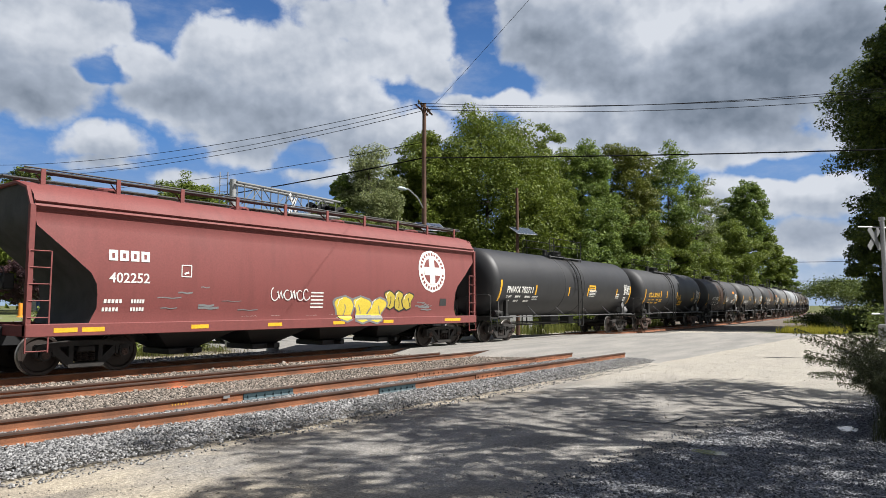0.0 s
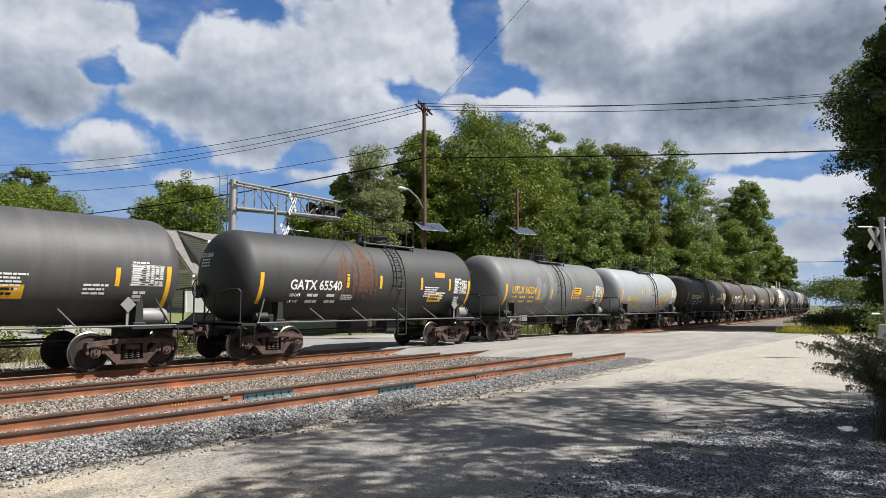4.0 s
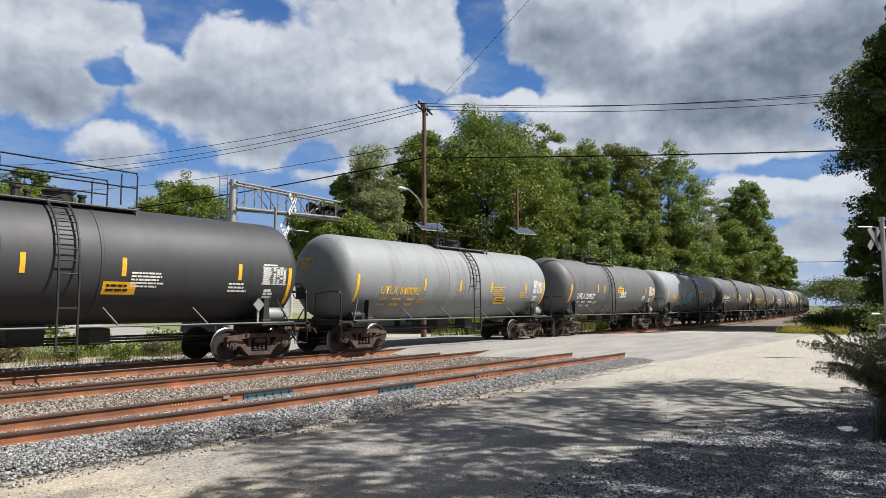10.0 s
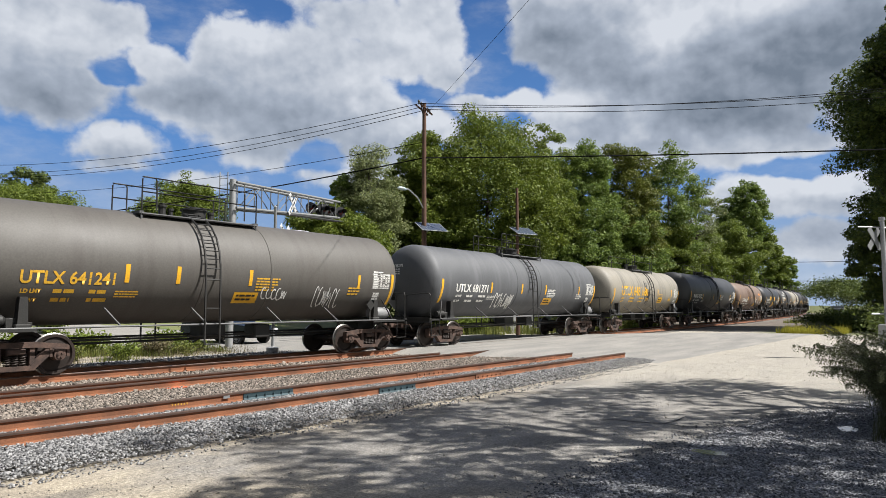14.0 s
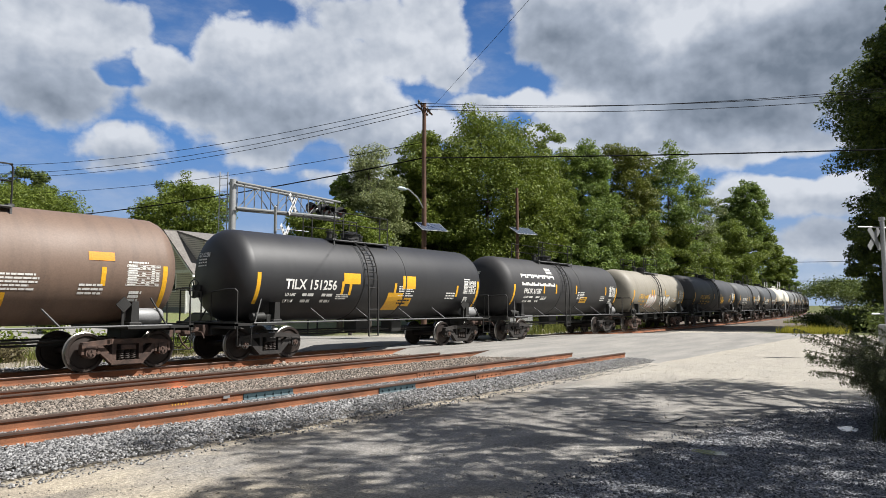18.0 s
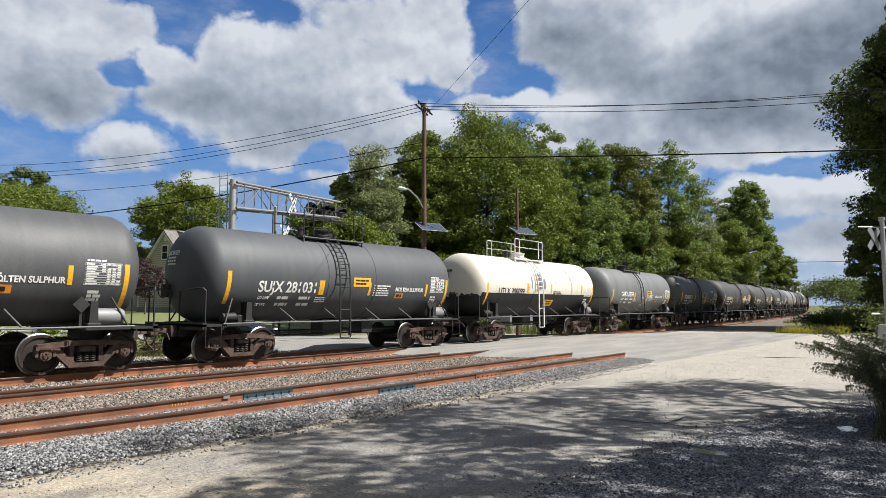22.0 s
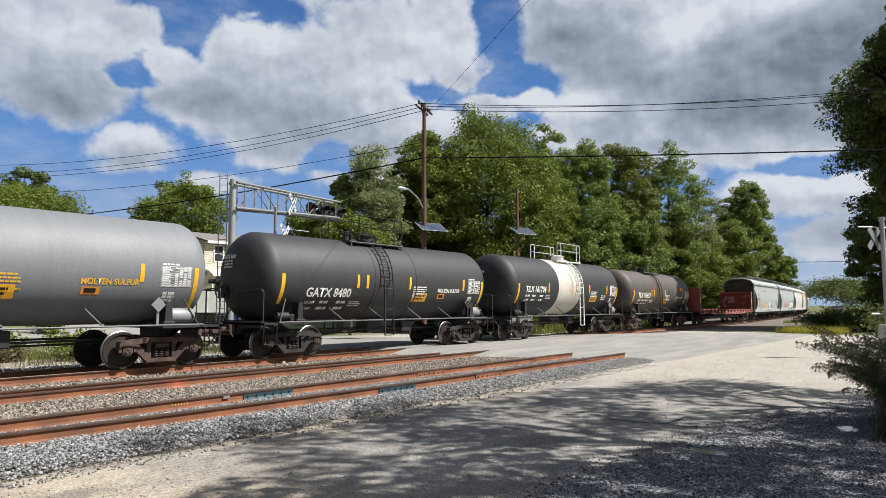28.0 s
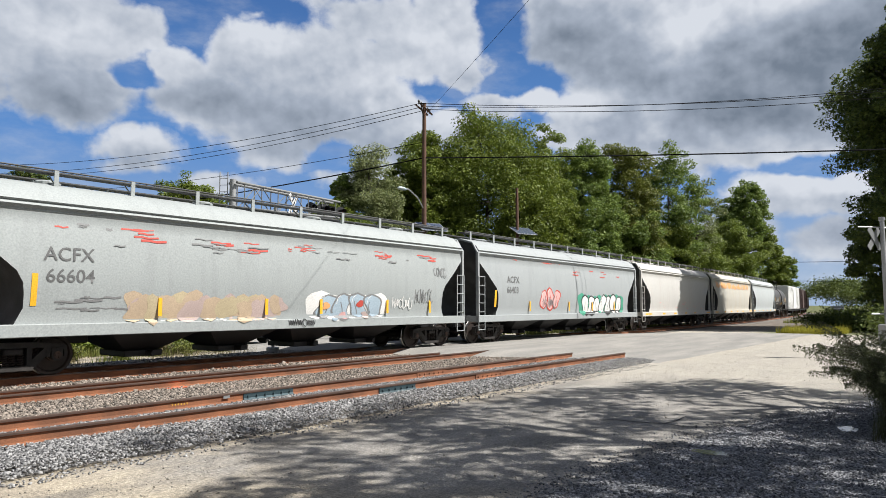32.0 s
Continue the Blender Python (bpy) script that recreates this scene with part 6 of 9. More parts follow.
# ---- ground and track ----
def ground_material():
    """Trodden dirt and old asphalt, with a patch of dark wet gravel and far meadow."""
    m = bpy.data.materials.new("trodden_ground")
    m.use_nodes = True
    n, l = m.node_tree.nodes, m.node_tree.links
    b = n["Principled BSDF"]
    geo = n.new("ShaderNodeNewGeometry")
    sep = n.new("ShaderNodeSeparateXYZ")
    l.new(geo.outputs["Position"], sep.inputs[0])

    def math_(op, a, b_=None, c=None):
        q = n.new("ShaderNodeMath")
        q.operation = op
        for i, v in enumerate((a, b_, c)):
            if v is None:
                continue
            if isinstance(v, (int, float)):
                q.inputs[i].default_value = v
            else:
                l.new(v, q.inputs[i])
        return q.outputs[0]

    def noise_(scale, detail=5, stretch=(1, 1, 1)):
        mp = n.new("ShaderNodeMapping")
        mp.inputs["Scale"].default_value = stretch
        l.new(geo.outputs["Position"], mp.inputs[0])
        q = n.new("ShaderNodeTexNoise")
        q.inputs["Scale"].default_value, q.inputs["Detail"].default_value = scale, detail
        l.new(mp.outputs[0], q.inputs["Vector"])
        return q.outputs[0]

    def ramp(v, a, b_, lo=0.0, hi=1.0):
        q = n.new("ShaderNodeMapRange")
        q.inputs[1].default_value, q.inputs[2].default_value, q.inputs[3].default_value, q.inputs[4].default_value = a, b_, lo, hi
        l.new(v, q.inputs[0])
        return q.outputs[0]

    def mix(f, a, c):
        q = n.new("ShaderNodeMix")
        q.data_type = "RGBA"
        for i, v in ((0, f), (6, a), (7, c)):
            if isinstance(v, tuple):
                q.inputs[i].default_value = (*v, 1)
            elif isinstance(v, (int, float)):
                q.inputs[i].default_value = v
            else:
                l.new(v, q.inputs[i])
        return q.outputs[2]
    n1, n2, n3, n4 = noise_(0.35), noise_(2.2), noise_(28, 4), noise_(110, 2)
    tracks = noise_(0.9, 4, (0.25, 1.6, 1))
    dirt = mix(ramp(n2, 0.35, 0.65), (0.41, 0.355, 0.27), (0.28, 0.242, 0.19))
    asphalt = mix(ramp(tracks, 0.38, 0.62), (0.31, 0.29, 0.26), (0.215, 0.204, 0.187))
    # asphalt spreads from the middle of the lane, dirt along the ballast and beyond
    lane = math_("MINIMUM", math_("SUBTRACT", 7.6, sep.outputs[1]), math_("MULTIPLY", math_("SUBTRACT", math_("MULTIPLY_ADD", sep.outputs[1], 0.35, sep.outputs[0]), 6.4), 0.6))
    lane = math_("MULTIPLY_ADD", n1, 2.2, math_("SUBTRACT", lane, 1.4))
    lane = math_("MULTIPLY_ADD", n2, 1.4, lane)
    col = mix(ramp(lane, 0.0, 1.1), dirt, asphalt)
    # damp grime along the edge of the gravel and in the wheel tracks
    grime = math_("MULTIPLY", ramp(noise_(1.3, 6, (0.35, 1.3, 1)), 0.48, 0.66), 0.55)
    col = mix(grime, col, (0.105, 0.10, 0.094))
    # pale dusty apron before the crossing
    apron = math_("MULTIPLY", ramp(sep.outputs[0], 13.0, 17.5), ramp(n2, 0.25, 0.6, 0.45, 1.0))
    col = mix(apron, col, (0.355, 0.328, 0.28))
    # dark gravel
    edge = math_("SUBTRACT", math_("SUBTRACT", 3.15, sep.outputs[1]), math_("MULTIPLY", math_("MAXIMUM", math_("SUBTRACT", sep.outputs[0], 7.0), 0.0), 0.1))
    edge = math_("SUBTRACT", edge, math_("MULTIPLY", math_("MAXIMUM", math_("SUBTRACT", sep.outputs[0], 10.6), 0.0), 0.2))
    edge = math_("MULTIPLY_ADD", n2, 0.8, edge)
    gravel = mix(ramp(n3, 0.38, 0.62), (0.085, 0.088, 0.096), (0.30, 0.303, 0.315))
    col = mix(ramp(edge, 0.28, 0.46), col, gravel)
    # brown cinders and soil along the far track
    cinders = math_("MULTIPLY", ramp(sep.outputs[0], 49.0, 53.0), ramp(n2, 0.3, 0.6, 0.75, 1.0))
    col = mix(cinders, col, (0.12, 0.10, 0.082))
    # meadow far off
    far = math_("MAXIMUM", ramp(sep.outputs[1], 27.0, 31.0), math_("MULTIPLY", ramp(sep.outputs[0], 46.0, 49.0), ramp(sep.outputs[1], 10.0, 12.0, 1.0, 0.0)))
    far = math_("MAXIMUM", far, ramp(math_("MULTIPLY", sep.outputs[0], -1.0), 14.0, 22.0))
    col = mix(far, col, mix(ramp(n2, 0.3, 0.7), (0.06, 0.085, 0.025), (0.14, 0.13, 0.055)))
    g = n.new("ShaderNodeMix")
    g.data_type, g.blend_type, g.inputs[0].default_value = "RGBA", "MULTIPLY", 0.85
    l.new(col, g.inputs[6])
    l.new(math_("MULTIPLY", ramp(n3, 0.3, 0.7, 0.6, 1.38), ramp(n4, 0.3, 0.7, 0.6, 1.42)), g.inputs[7])
    l.new(g.outputs[2], b.inputs["Base Color"])
    b.inputs["Roughness"].default_value = 0.92
    b.inputs["Specular IOR Level"].default_value = 0.25
    bp = n.new("ShaderNodeBump")
    bp.inputs["Strength"].default_value, bp.inputs["Distance"].default_value = 0.55, 0.03
    l.new(math_("MULTIPLY_ADD", n4, 0.4, n3), bp.inputs["Height"])
    l.new(bp.outputs[0], b.inputs["Normal"])
    return m


GROUND = ground_material()
ASPHALT = material("crossing_asphalt", (0.30, 0.283, 0.257), 0.9, 0, (0.20, 0.195, 0.182), 0.9, 0.8, 45, 0.5, 0.3, stretch=(0.3, 1.6, 1), coords="Object")
BALLAST = material("ballast_bed", (0.22, 0.20, 0.175), 0.95, 0, (0.07, 0.063, 0.056), 22, 0.9, 45, 1.0)
GRASS = material("grass_ground", (0.12, 0.16, 0.045), 0.95, 0, (0.17, 0.155, 0.07), 1.5, 0.8, 40, 0.6)
WOOD_TIE = material("creosoted_timber", (0.075, 0.06, 0.05), 0.9, 0, (0.035, 0.03, 0.027), 3, 0.7, 30, 0.4, stretch=(8, 1, 8))
WOOD_POLE = material("weathered_pole", (0.14, 0.075, 0.048), 0.9, 0, (0.07, 0.042, 0.03), 2, 0.7, 30, 0.3, stretch=(6, 6, 0.4))
TEAL = material("teal_joint_bar", (0.04, 0.07, 0.082), 0.55, 0.3, (0.02, 0.038, 0.046), 4, 0.6)


def smooth(a, b, x):
    t = min(1.0, max(0.0, (x - a) / (b - a)))
    return t * t * (3 - 2 * t)


def terrain(x, y):
    """Height of the ground; the tops of the rails are at 0."""
    z = -0.22 + 1.15 * smooth(31, 50, y) - 0.35 * smooth(60, 140, x) * smooth(-20, -60, y)
    bed = smooth(7.4, 8.6, y) * (1 - smooth(22, 24, y)) * (1 - smooth(16.5, 18.5, x))
    z -= 0.10 * bed
    near = max(abs(x), abs(y)) < 16
    if near:
        z += 0.018 * noise.noise((x * 0.7, y * 0.7, 0.3)) + 0.008 * noise.noise((x * 2.3, y * 2.3, 5.1))
    z -= 0.035 * math.exp(-(((x - 11.6) / 0.55) ** 2 + ((y - 1.5) / 0.3) ** 2)) + 0.03 * math.exp(-(((x - 8.7) / 0.5) ** 2 + ((y - 2.6) / 0.25) ** 2))
    return z


def sheet(name, xs, ys, height, mat, label="", category=""):
    v = np.array([(x, y, height(x, y)) for x in xs for y in ys])
    nx, ny = len(xs), len(ys)
    i = (np.arange(nx - 1)[:, None] * ny + np.arange(ny - 1)[None]).ravel()
    f = np.stack([i, i + ny, i + ny + 1, i + 1], 1).ravel()
    me = raw_mesh(name, v, f, 4, [mat])
    me.shade_smooth()
    return tagged(new(name, me), label, category, kind="structure")


gx = np.concatenate([[-2600, -900, -300, -120, -60, -40], np.arange(-30, -3, 2.0), np.arange(-3, 22, 0.3), np.arange(22, 60, 1.5), [65, 75, 90, 110, 140, 200, 350, 900, 2600]])
gy = np.concatenate([[-2600, -900, -300, -120, -60, -30], np.arange(-20, -1, 2.0), np.arange(-1, 10, 0.3), np.arange(10, 62, 1.5), [66, 75, 90, 120, 200, 400, 900, 2600]])
sheet("ground", gx, gy, terrain, GROUND, "trodden dirt and worn asphalt ground with a patch of dark gravel", "ground")


# the road over the track
def road_edges(y):
    """Left and right edge of the crossing road."""
    k = smooth(8, 20, y)
    xl = 21.5 * (1 - k) + 18.6 * k + (8 - y) * 0.25 * (y < 8)
    xr = 47 * (1 - k) + 31.0 * k
    back = max(0.0, y - 20)
    return xl - back * 0.40, xr - back * 0.55


def road_z(y):
    return -0.205 + 0.185 * smooth(9.0, 14.5, y) * (1 - smooth(20.5, 25.5, y)) + (terrain(0, y) + 0.22 if y > 28 else 0) + 0.012


def road():
    ys = np.concatenate([[7.3], np.arange(8.0, 26, 0.5), np.arange(26, 90, 4.0)])
    v, f = [], []
    nk = 16
    for y in ys:
        a, b = road_edges(y)
        for k in range(-1, nk + 2):
            x = a + (b - a) * k / nk
            if k in (0, nk):
                x += 0.35 * noise.noise((y * 0.6, k, 1.7))
            if k in (-1, nk + 1):
                x = a - 1.6 if k < 0 else b + 2.5
                v.append((x, y, min(terrain(x, y), road_z(y)) - 0.03))
                continue
            if y < 7.9:
                v.append((x, y + 0.25 * noise.noise((x * 0.8, 2.0, 0)), terrain(x, y) - 0.03))
                continue
            v.append((x, y, max(road_z(y) + 0.01 * noise.noise((x * 0.5, y * 0.5, 0)), terrain(x, y) + 0.008 if y < 26 or y > 27 else -1)))
    for j in range(len(ys) - 1):
        for k in range(nk + 2):
            q = j * (nk + 3) + k
            f += [q, q + 1, q + nk + 4, q + nk + 3]
    me = raw_mesh("road", v, f, 4, [ASPHALT])
    me.shade_smooth()
    tagged(new("road", me), "worn grey asphalt road over the level crossing", "road", kind="structure")


road()


# ballast bed under the running track and the stacked rails
def bed_z(y, o=0.0):
    """Height of the ballast across the line, at y metres."""
    return -0.33 + 0.12 * smooth(7.5, 8.3, y) * (1 - smooth(21.0, 22.6, y)) + 0.015 + 0.04 * smooth(7.6, 8.6, y) * (1 - smooth(8.95, 9.15, y))


def ballast(name, x0, x1, y_lo, dx):
    xs = np.arange(x0, x1 + dx / 2, dx)
    v, f = [], []
    rows = np.concatenate([[0.0], np.linspace(0.25, 0.75, 24), [1.0]])
    for x in xs:
        d = track_y(x) - TRACK_Y
        for k in rows:
            y = y_lo + (22.8 - y_lo) * k
            e = 0.25 * noise.noise((x * 0.7, 3.3, 0)) if k in (0.0,) else 0.0
            z = bed_z(y) if y_lo < 10 else -0.35 + 0.14 * smooth(y_lo, y_lo + 1.0, y) * (1 - smooth(21.0, 22.6, y))
            v.append((x, y + d + e, z + 0.012 * noise.noise((x * 4, y * 4, 0))))
    nr = len(rows)
    for j in range(len(xs) - 1):
        for k in range(nr - 1):
            q = j * nr + k
            f += [q, q + nr, q + nr + 1, q + 1]
    me = raw_mesh(name, v, f, 4, [BALLAST])
    tagged(new(name, me), "crushed grey stone ballast", "ballast", kind="structure")


ballast("ballast", -30, 21.5, 7.6, 0.5)
ballast("ballast_beyond", 40, 330, 13.2, 3.0)


# rails
def rail_outline():
    """Half profile of a flat-bottomed rail, 0.185 high, mirrored; the top is at 0."""
    h = [(0.0, 0.0), (0.030, -0.002), (0.037, -0.010), (0.037, -0.034), (0.030, -0.042), (0.010, -0.052), (0.009, -0.135), (0.018, -0.155), (0.070, -0.168), (0.0762, -0.172), (0.0762, -0.185)]
    return h + [(-y, z) for y, z in h[::-1][:-1]]


def rail(name, pts, label, lift=0.0, kind="", head=True):
    """A rail swept along (x, y) points."""
    out = rail_outline()
    v, f, mi = [], [], []
    n = len(out)
    for i, (x, y) in enumerate(pts):
        a, b = pts[max(0, i - 1)], pts[min(len(pts) - 1, i + 1)]
        d = Vector((b[0] - a[0], b[1] - a[1])).normalized()
        for o, z in out:
            v.append((x - d.y * o, y + d.x * o, z + lift))
    for i in range(len(pts) - 1):
        for k in range(n):
            f.append((i * n + k, (i + 1) * n + k, (i + 1) * n + (k + 1) % n, i * n + (k + 1) % n))
            mi.append(1 if k in (0, 1, 2, n - 3, n - 2, n - 1) else 0)
    f.append(tuple(range(n)))
    f.append(tuple(range((len(pts) - 1) * n, len(pts) * n))[::-1])
    mi += [0, 0]
    me = bpy.data.meshes.new(name)
    me.from_pydata(v, [], f)
    me.materials.append(RAIL_RUST)
    me.materials.append(RAIL_HEAD if head else RAIL_BROWN)
    me.polygons.foreach_set("material_index", mi)
    ob = new(name, me)
    return tagged(ob, label, "rail" if label else "", kind=kind)


track = empty("railway_track", "single railway track of steel rails on timber ties", "track", kind="structure")
for s in (-0.755, 0.755):
    pts = [(x, track_y(x) + s) for x in [-40, 0, 20] + list(range(24, 340, 6))]
    rail("running_rail", pts, "").parent = track
bm = bmesh.new()
box(bm, -0.115, 0.115, -1.3, 1.3, -0.36, -0.188, 0.012)
TIE = mesh_of(bm, WOOD_TIE)
bm = bmesh.new()
box(bm, -0.09, 0.09, -0.17, 0.17, -0.188, -0.172)
for q in (-0.11, 0.11):
    box(bm, -0.06, -0.03, q - 0.015, q + 0.015, -0.172, -0.145)
    box(bm, 0.03, 0.06, q - 0.015, q + 0.015, -0.172, -0.145)
PLATE = mesh_of(bm, RAIL_RUST)
rng_t = random.Random(3)
for k in range(170):
    x = -14 + k * 0.56
    if 19 < x < 41:
        continue
    part("tie", TIE, None, track, m=pose(x, track_y(x), rng_t.uniform(-0.01, 0), 0, 0, rng_t.uniform(-1, 1) + track_turn(x)))
    if x < 19:
        part("tie_plate", PLATE, None, track, m=pose(x, track_y(x) - 0.755, 0))

# loose rails laid beside the track, with their joint bars
def joint_bar(x, y, length, mat, parent, bolts=6):
    bm = bmesh.new()
    for s in (-1, 1):
        o = [(s * 0.012, -0.046), (s * 0.034, -0.044), (s * 0.028, -0.07), (s * 0.028, -0.125), (s * 0.062, -0.160), (s * 0.060, -0.170), (s * 0.012, -0.150)]
        extrude_profile(bm, [(y + a, z - 0.0) for a, z in o], length, x)
    for k in range(bolts):
        lathe(bm, [(-0.062, 0.0), (-0.062, 0.020), (0.062, 0.020), (0.062, 0.0)], 6, "y", (x + length * (k + 0.5) / bolts, y, -0.097))
    return part("joint_bar", bm, mat, parent, "bolted joint bar" if mat is RAIL_RUST else "teal painted bolted joint bar")


LOOSE = [(14.28, 18.2, []), (13.62, 20.75, []), (10.70, 20.9, [(7.74, 1.16, TEAL), (12.73, 1.1, RAIL_RUST), (18.4, 1.3, RAIL_RUST)]), (9.30, 22.0, [(9.9, 1.1, TEAL), (13.2, 1.15, RAIL_RUST), (18.97, 1.2, RAIL_RUST)])]
for y, end, joints in LOOSE:
    ob = rail("loose_rail", [(-26, y + (0.9 if y < 9.5 else 0.0)), (0, y + (0.5 if y < 9.5 else 0.0)), (6, y + (0.12 if y < 9.5 else 0.0)), (10, y), (end, y)], "long rusty loose rail lying upright on the ballast beside the track", -0.025, head=False)
    tagged(ob, group="loose rails beside the track")
    for x, length, mat in joints:
        joint_bar(x, y, length, mat, ob).location.z = -0.025
bm = bmesh.new()
for k in range(14):
    a = k * 2.4
    bmesh.ops.create_circle(bm, cap_ends=True, segments=9, radius=0.05 + 0.06 * (k % 3) / 2, matrix=Matrix.Translation((8.05 + 0.16 * math.cos(a), 13.45 + 0.05 * math.sin(a), -0.186 + k * 0.0005)))
part("paint_mark", bm, material("orange_spray", (0.85, 0.16, 0.05), 0.8, amount=0.3), bpy.data.objects["loose_rail.001"], "orange sprayed mark")
bm = bmesh.new()
box(bm, 7.30, 7.43, 10.655, 10.66, -0.11, -0.06)
part("tag", bm, PIPE, bpy.data.objects["loose_rail.002"], "white tag")
bm = bmesh.new()
for k in range(6):
    box(bm, 6.32 + k * 0.055, 6.335 + k * 0.055, 10.686, 10.689, -0.128, -0.098)
part("chalk_mark", bm, INK_Y, bpy.data.objects["loose_rail.002"], "yellow chalk figures")


# ---- stones ----
def stones(name, n, place, size, mats, seed, label, category):
    """Angular stones scattered over an area, as one mesh."""
    r = np.random.default_rng(seed)
    base = np.array([(1, 0, 0), (-1, 0, 0), (0, 1, 0), (0, -1, 0), (0, 0, 1), (0, 0, -1)], float)
    tri = np.array([(0, 2, 4), (2, 1, 4), (1, 3, 4), (3, 0, 4), (2, 0, 5), (1, 2, 5), (3, 1, 5), (0, 3, 5)])
    p = place(r, n)
    n = len(p)
    v = base[None] * r.uniform(0.45, 1.3, (n, 6, 1)) + r.normal(0, 0.24, (n, 6, 3))
    q = r.normal(size=(n, 4))
    q /= np.linalg.norm(q, axis=1)[:, None]
    w, x, y, z = q.T
    M = np.stack([np.stack([1 - 2 * (y * y + z * z), 2 * (x * y - z * w), 2 * (x * z + y * w)], 1), np.stack([2 * (x * y + z * w), 1 - 2 * (x * x + z * z), 2 * (y * z - x * w)], 1), np.stack([2 * (x * z - y * w), 2 * (y * z + x * w), 1 - 2 * (x * x + y * y)], 1)], 1)
    v = np.einsum("nij,nkj->nki", M, v) * (size * r.lognormal(0, 0.28, n))[:, None, None]
    v[:, :, 2] *= 0.75
    v += p[:, None]
    f = (tri[None] + 6 * np.arange(n)[:, None, None]).ravel()
    ob = new(name, raw_mesh(name, v.reshape(-1, 3), f, 3, mats))
    return tagged(ob, label, category, kind="stuff")


def stone_material(name, dark, light):
    m = bpy.data.materials.new(name)
    m.use_nodes = True
    n, l = m.node_tree.nodes, m.node_tree.links
    g = n.new("ShaderNodeNewGeometry")
    r = n.new("ShaderNodeValToRGB")
    r.color_ramp.elements[0].color, r.color_ramp.elements[1].color = (*dark, 1), (*light, 1)
    l.new(g.outputs["Random Per Island"], r.inputs[0])
    t = n.new("ShaderNodeTexNoise")
    t.inputs["Scale"].default_value = 60
    tc = n.new("ShaderNodeTexCoord")
    l.new(tc.outputs["Object"], t.inputs["Vector"])
    mx = n.new("ShaderNodeMix")
    mx.data_type, mx.blend_type, mx.inputs[0].default_value = "RGBA", "MULTIPLY", 0.5
    l.new(r.outputs[0], mx.inputs[6])
    l.new(t.outputs[0], mx.inputs[7])
    l.new(mx.outputs[2], n["Principled BSDF"].inputs["Base Color"])
    n["Principled BSDF"].inputs["Roughness"].default_value = 0.9
    return m


STONE_GREY = stone_material("grey_stone", (0.055, 0.055, 0.057), (0.48, 0.472, 0.465))
STONE_BROWN = stone_material("rusty_stone", (0.07, 0.058, 0.048), (0.46, 0.385, 0.32))
PEBBLE = stone_material("pale_pebble", (0.16, 0.145, 0.12), (0.55, 0.5, 0.43))
STONE_DARK = stone_material("dark_gravel", (0.05, 0.052, 0.058), (0.31, 0.315, 0.33))


def strip(x0, x1, y0, y1, falloff=0.0):
    def place(r, n):
        u = r.random(n)
        x = x0 + (x1 - x0) * (u ** (1 + falloff))
        y = r.uniform(y0, y1, n)
        z = np.array([max(bed_z(b), terrain(a, b)) if b > 7.0 else terrain(a, b) for a, b in zip(x, y)]) + 0.008
        return np.stack([x, y, z], 1)
    return place


stones("ballast_stones", 52000, strip(1.5, 21.5, 7.95, 10.6, 0.7), 0.020, [STONE_GREY], 1, "clean grey crushed stone beside the loose rails", "ballast stones")
stones("ballast_stones", 24000, strip(3.0, 20.5, 10.8, 13.55, 0.4), 0.025, [STONE_BROWN], 2, "rust tinted crushed stone between the rails", "ballast stones")
stones("ballast_stones", 8000, strip(3.5, 18.5, 14.3, 16.5, 0.3), 0.032, [STONE_BROWN], 3, "rust tinted crushed stone along the track", "ballast stones")
stones("ballast_stones", 5000, strip(4.0, 19.0, 18.6, 22.4, 0.2), 0.036, [STONE_GREY], 4, "grey crushed stone behind the track", "ballast stones")
stones("ballast_stones", 1500, strip(2.0, 20.0, 7.4, 8.1, 0.4), 0.018, [STONE_GREY], 5, "stray stones along the edge of the ballast", "ballast stones")
stones("pebbles", 4200, strip(2.5, 26.0, 1.5, 7.2, 0.7), 0.008, [PEBBLE], 6, "small pebbles strewn on the dirt", "pebbles")
stones("pebbles", 500, strip(15.0, 34.0, 4.0, 9.0, 0.3), 0.010, [PEBBLE], 8, "small stones strewn on the apron", "pebbles")


def dark_patch(r, n):
    x, y = r.uniform(4.2, 15.0, n), r.uniform(0.2, 3.7, n)
    ok = y < 3.4 - 0.1 * np.maximum(0, x - 7) - 0.2 * np.maximum(0, x - 10.6) + r.normal(0, 0.16, n)
    x, y = x[ok], y[ok]
    return np.stack([x, y, np.array([terrain(a, b) for a, b in zip(x, y)]) + 0.003], 1)


stones("gravel", 34000, dark_patch, 0.013, [STONE_DARK], 7, "loose dark grey gravel", "gravel")
WATER = bpy.data.materials.new("puddle_water")
WATER.use_nodes = True
WATER.node_tree.nodes["Principled BSDF"].inputs["Base Color"].default_value = (0.17, 0.165, 0.155, 1)
WATER.node_tree.nodes["Principled BSDF"].inputs["Roughness"].default_value = 0.08
for x, y, rx, ry in ((11.6, 1.5, 0.30, 0.17), (8.72, 2.6, 0.13, 0.26)):
    bm = bmesh.new()
    vs = [bm.verts.new((x + rx * math.cos(a) * (1 + 0.35 * noise.noise((a * 1.3, x, 0))), y + ry * math.sin(a) * (1 + 0.45 * noise.noise((a * 1.7, y, 3))), terrain(x, y) + 0.016)) for a in [k * math.pi / 14 for k in range(28)]]
    bm.faces.new(vs)
    tagged(part("puddle", bm, WATER), "shallow rain puddle in dark gravel", "puddle", kind="structure")


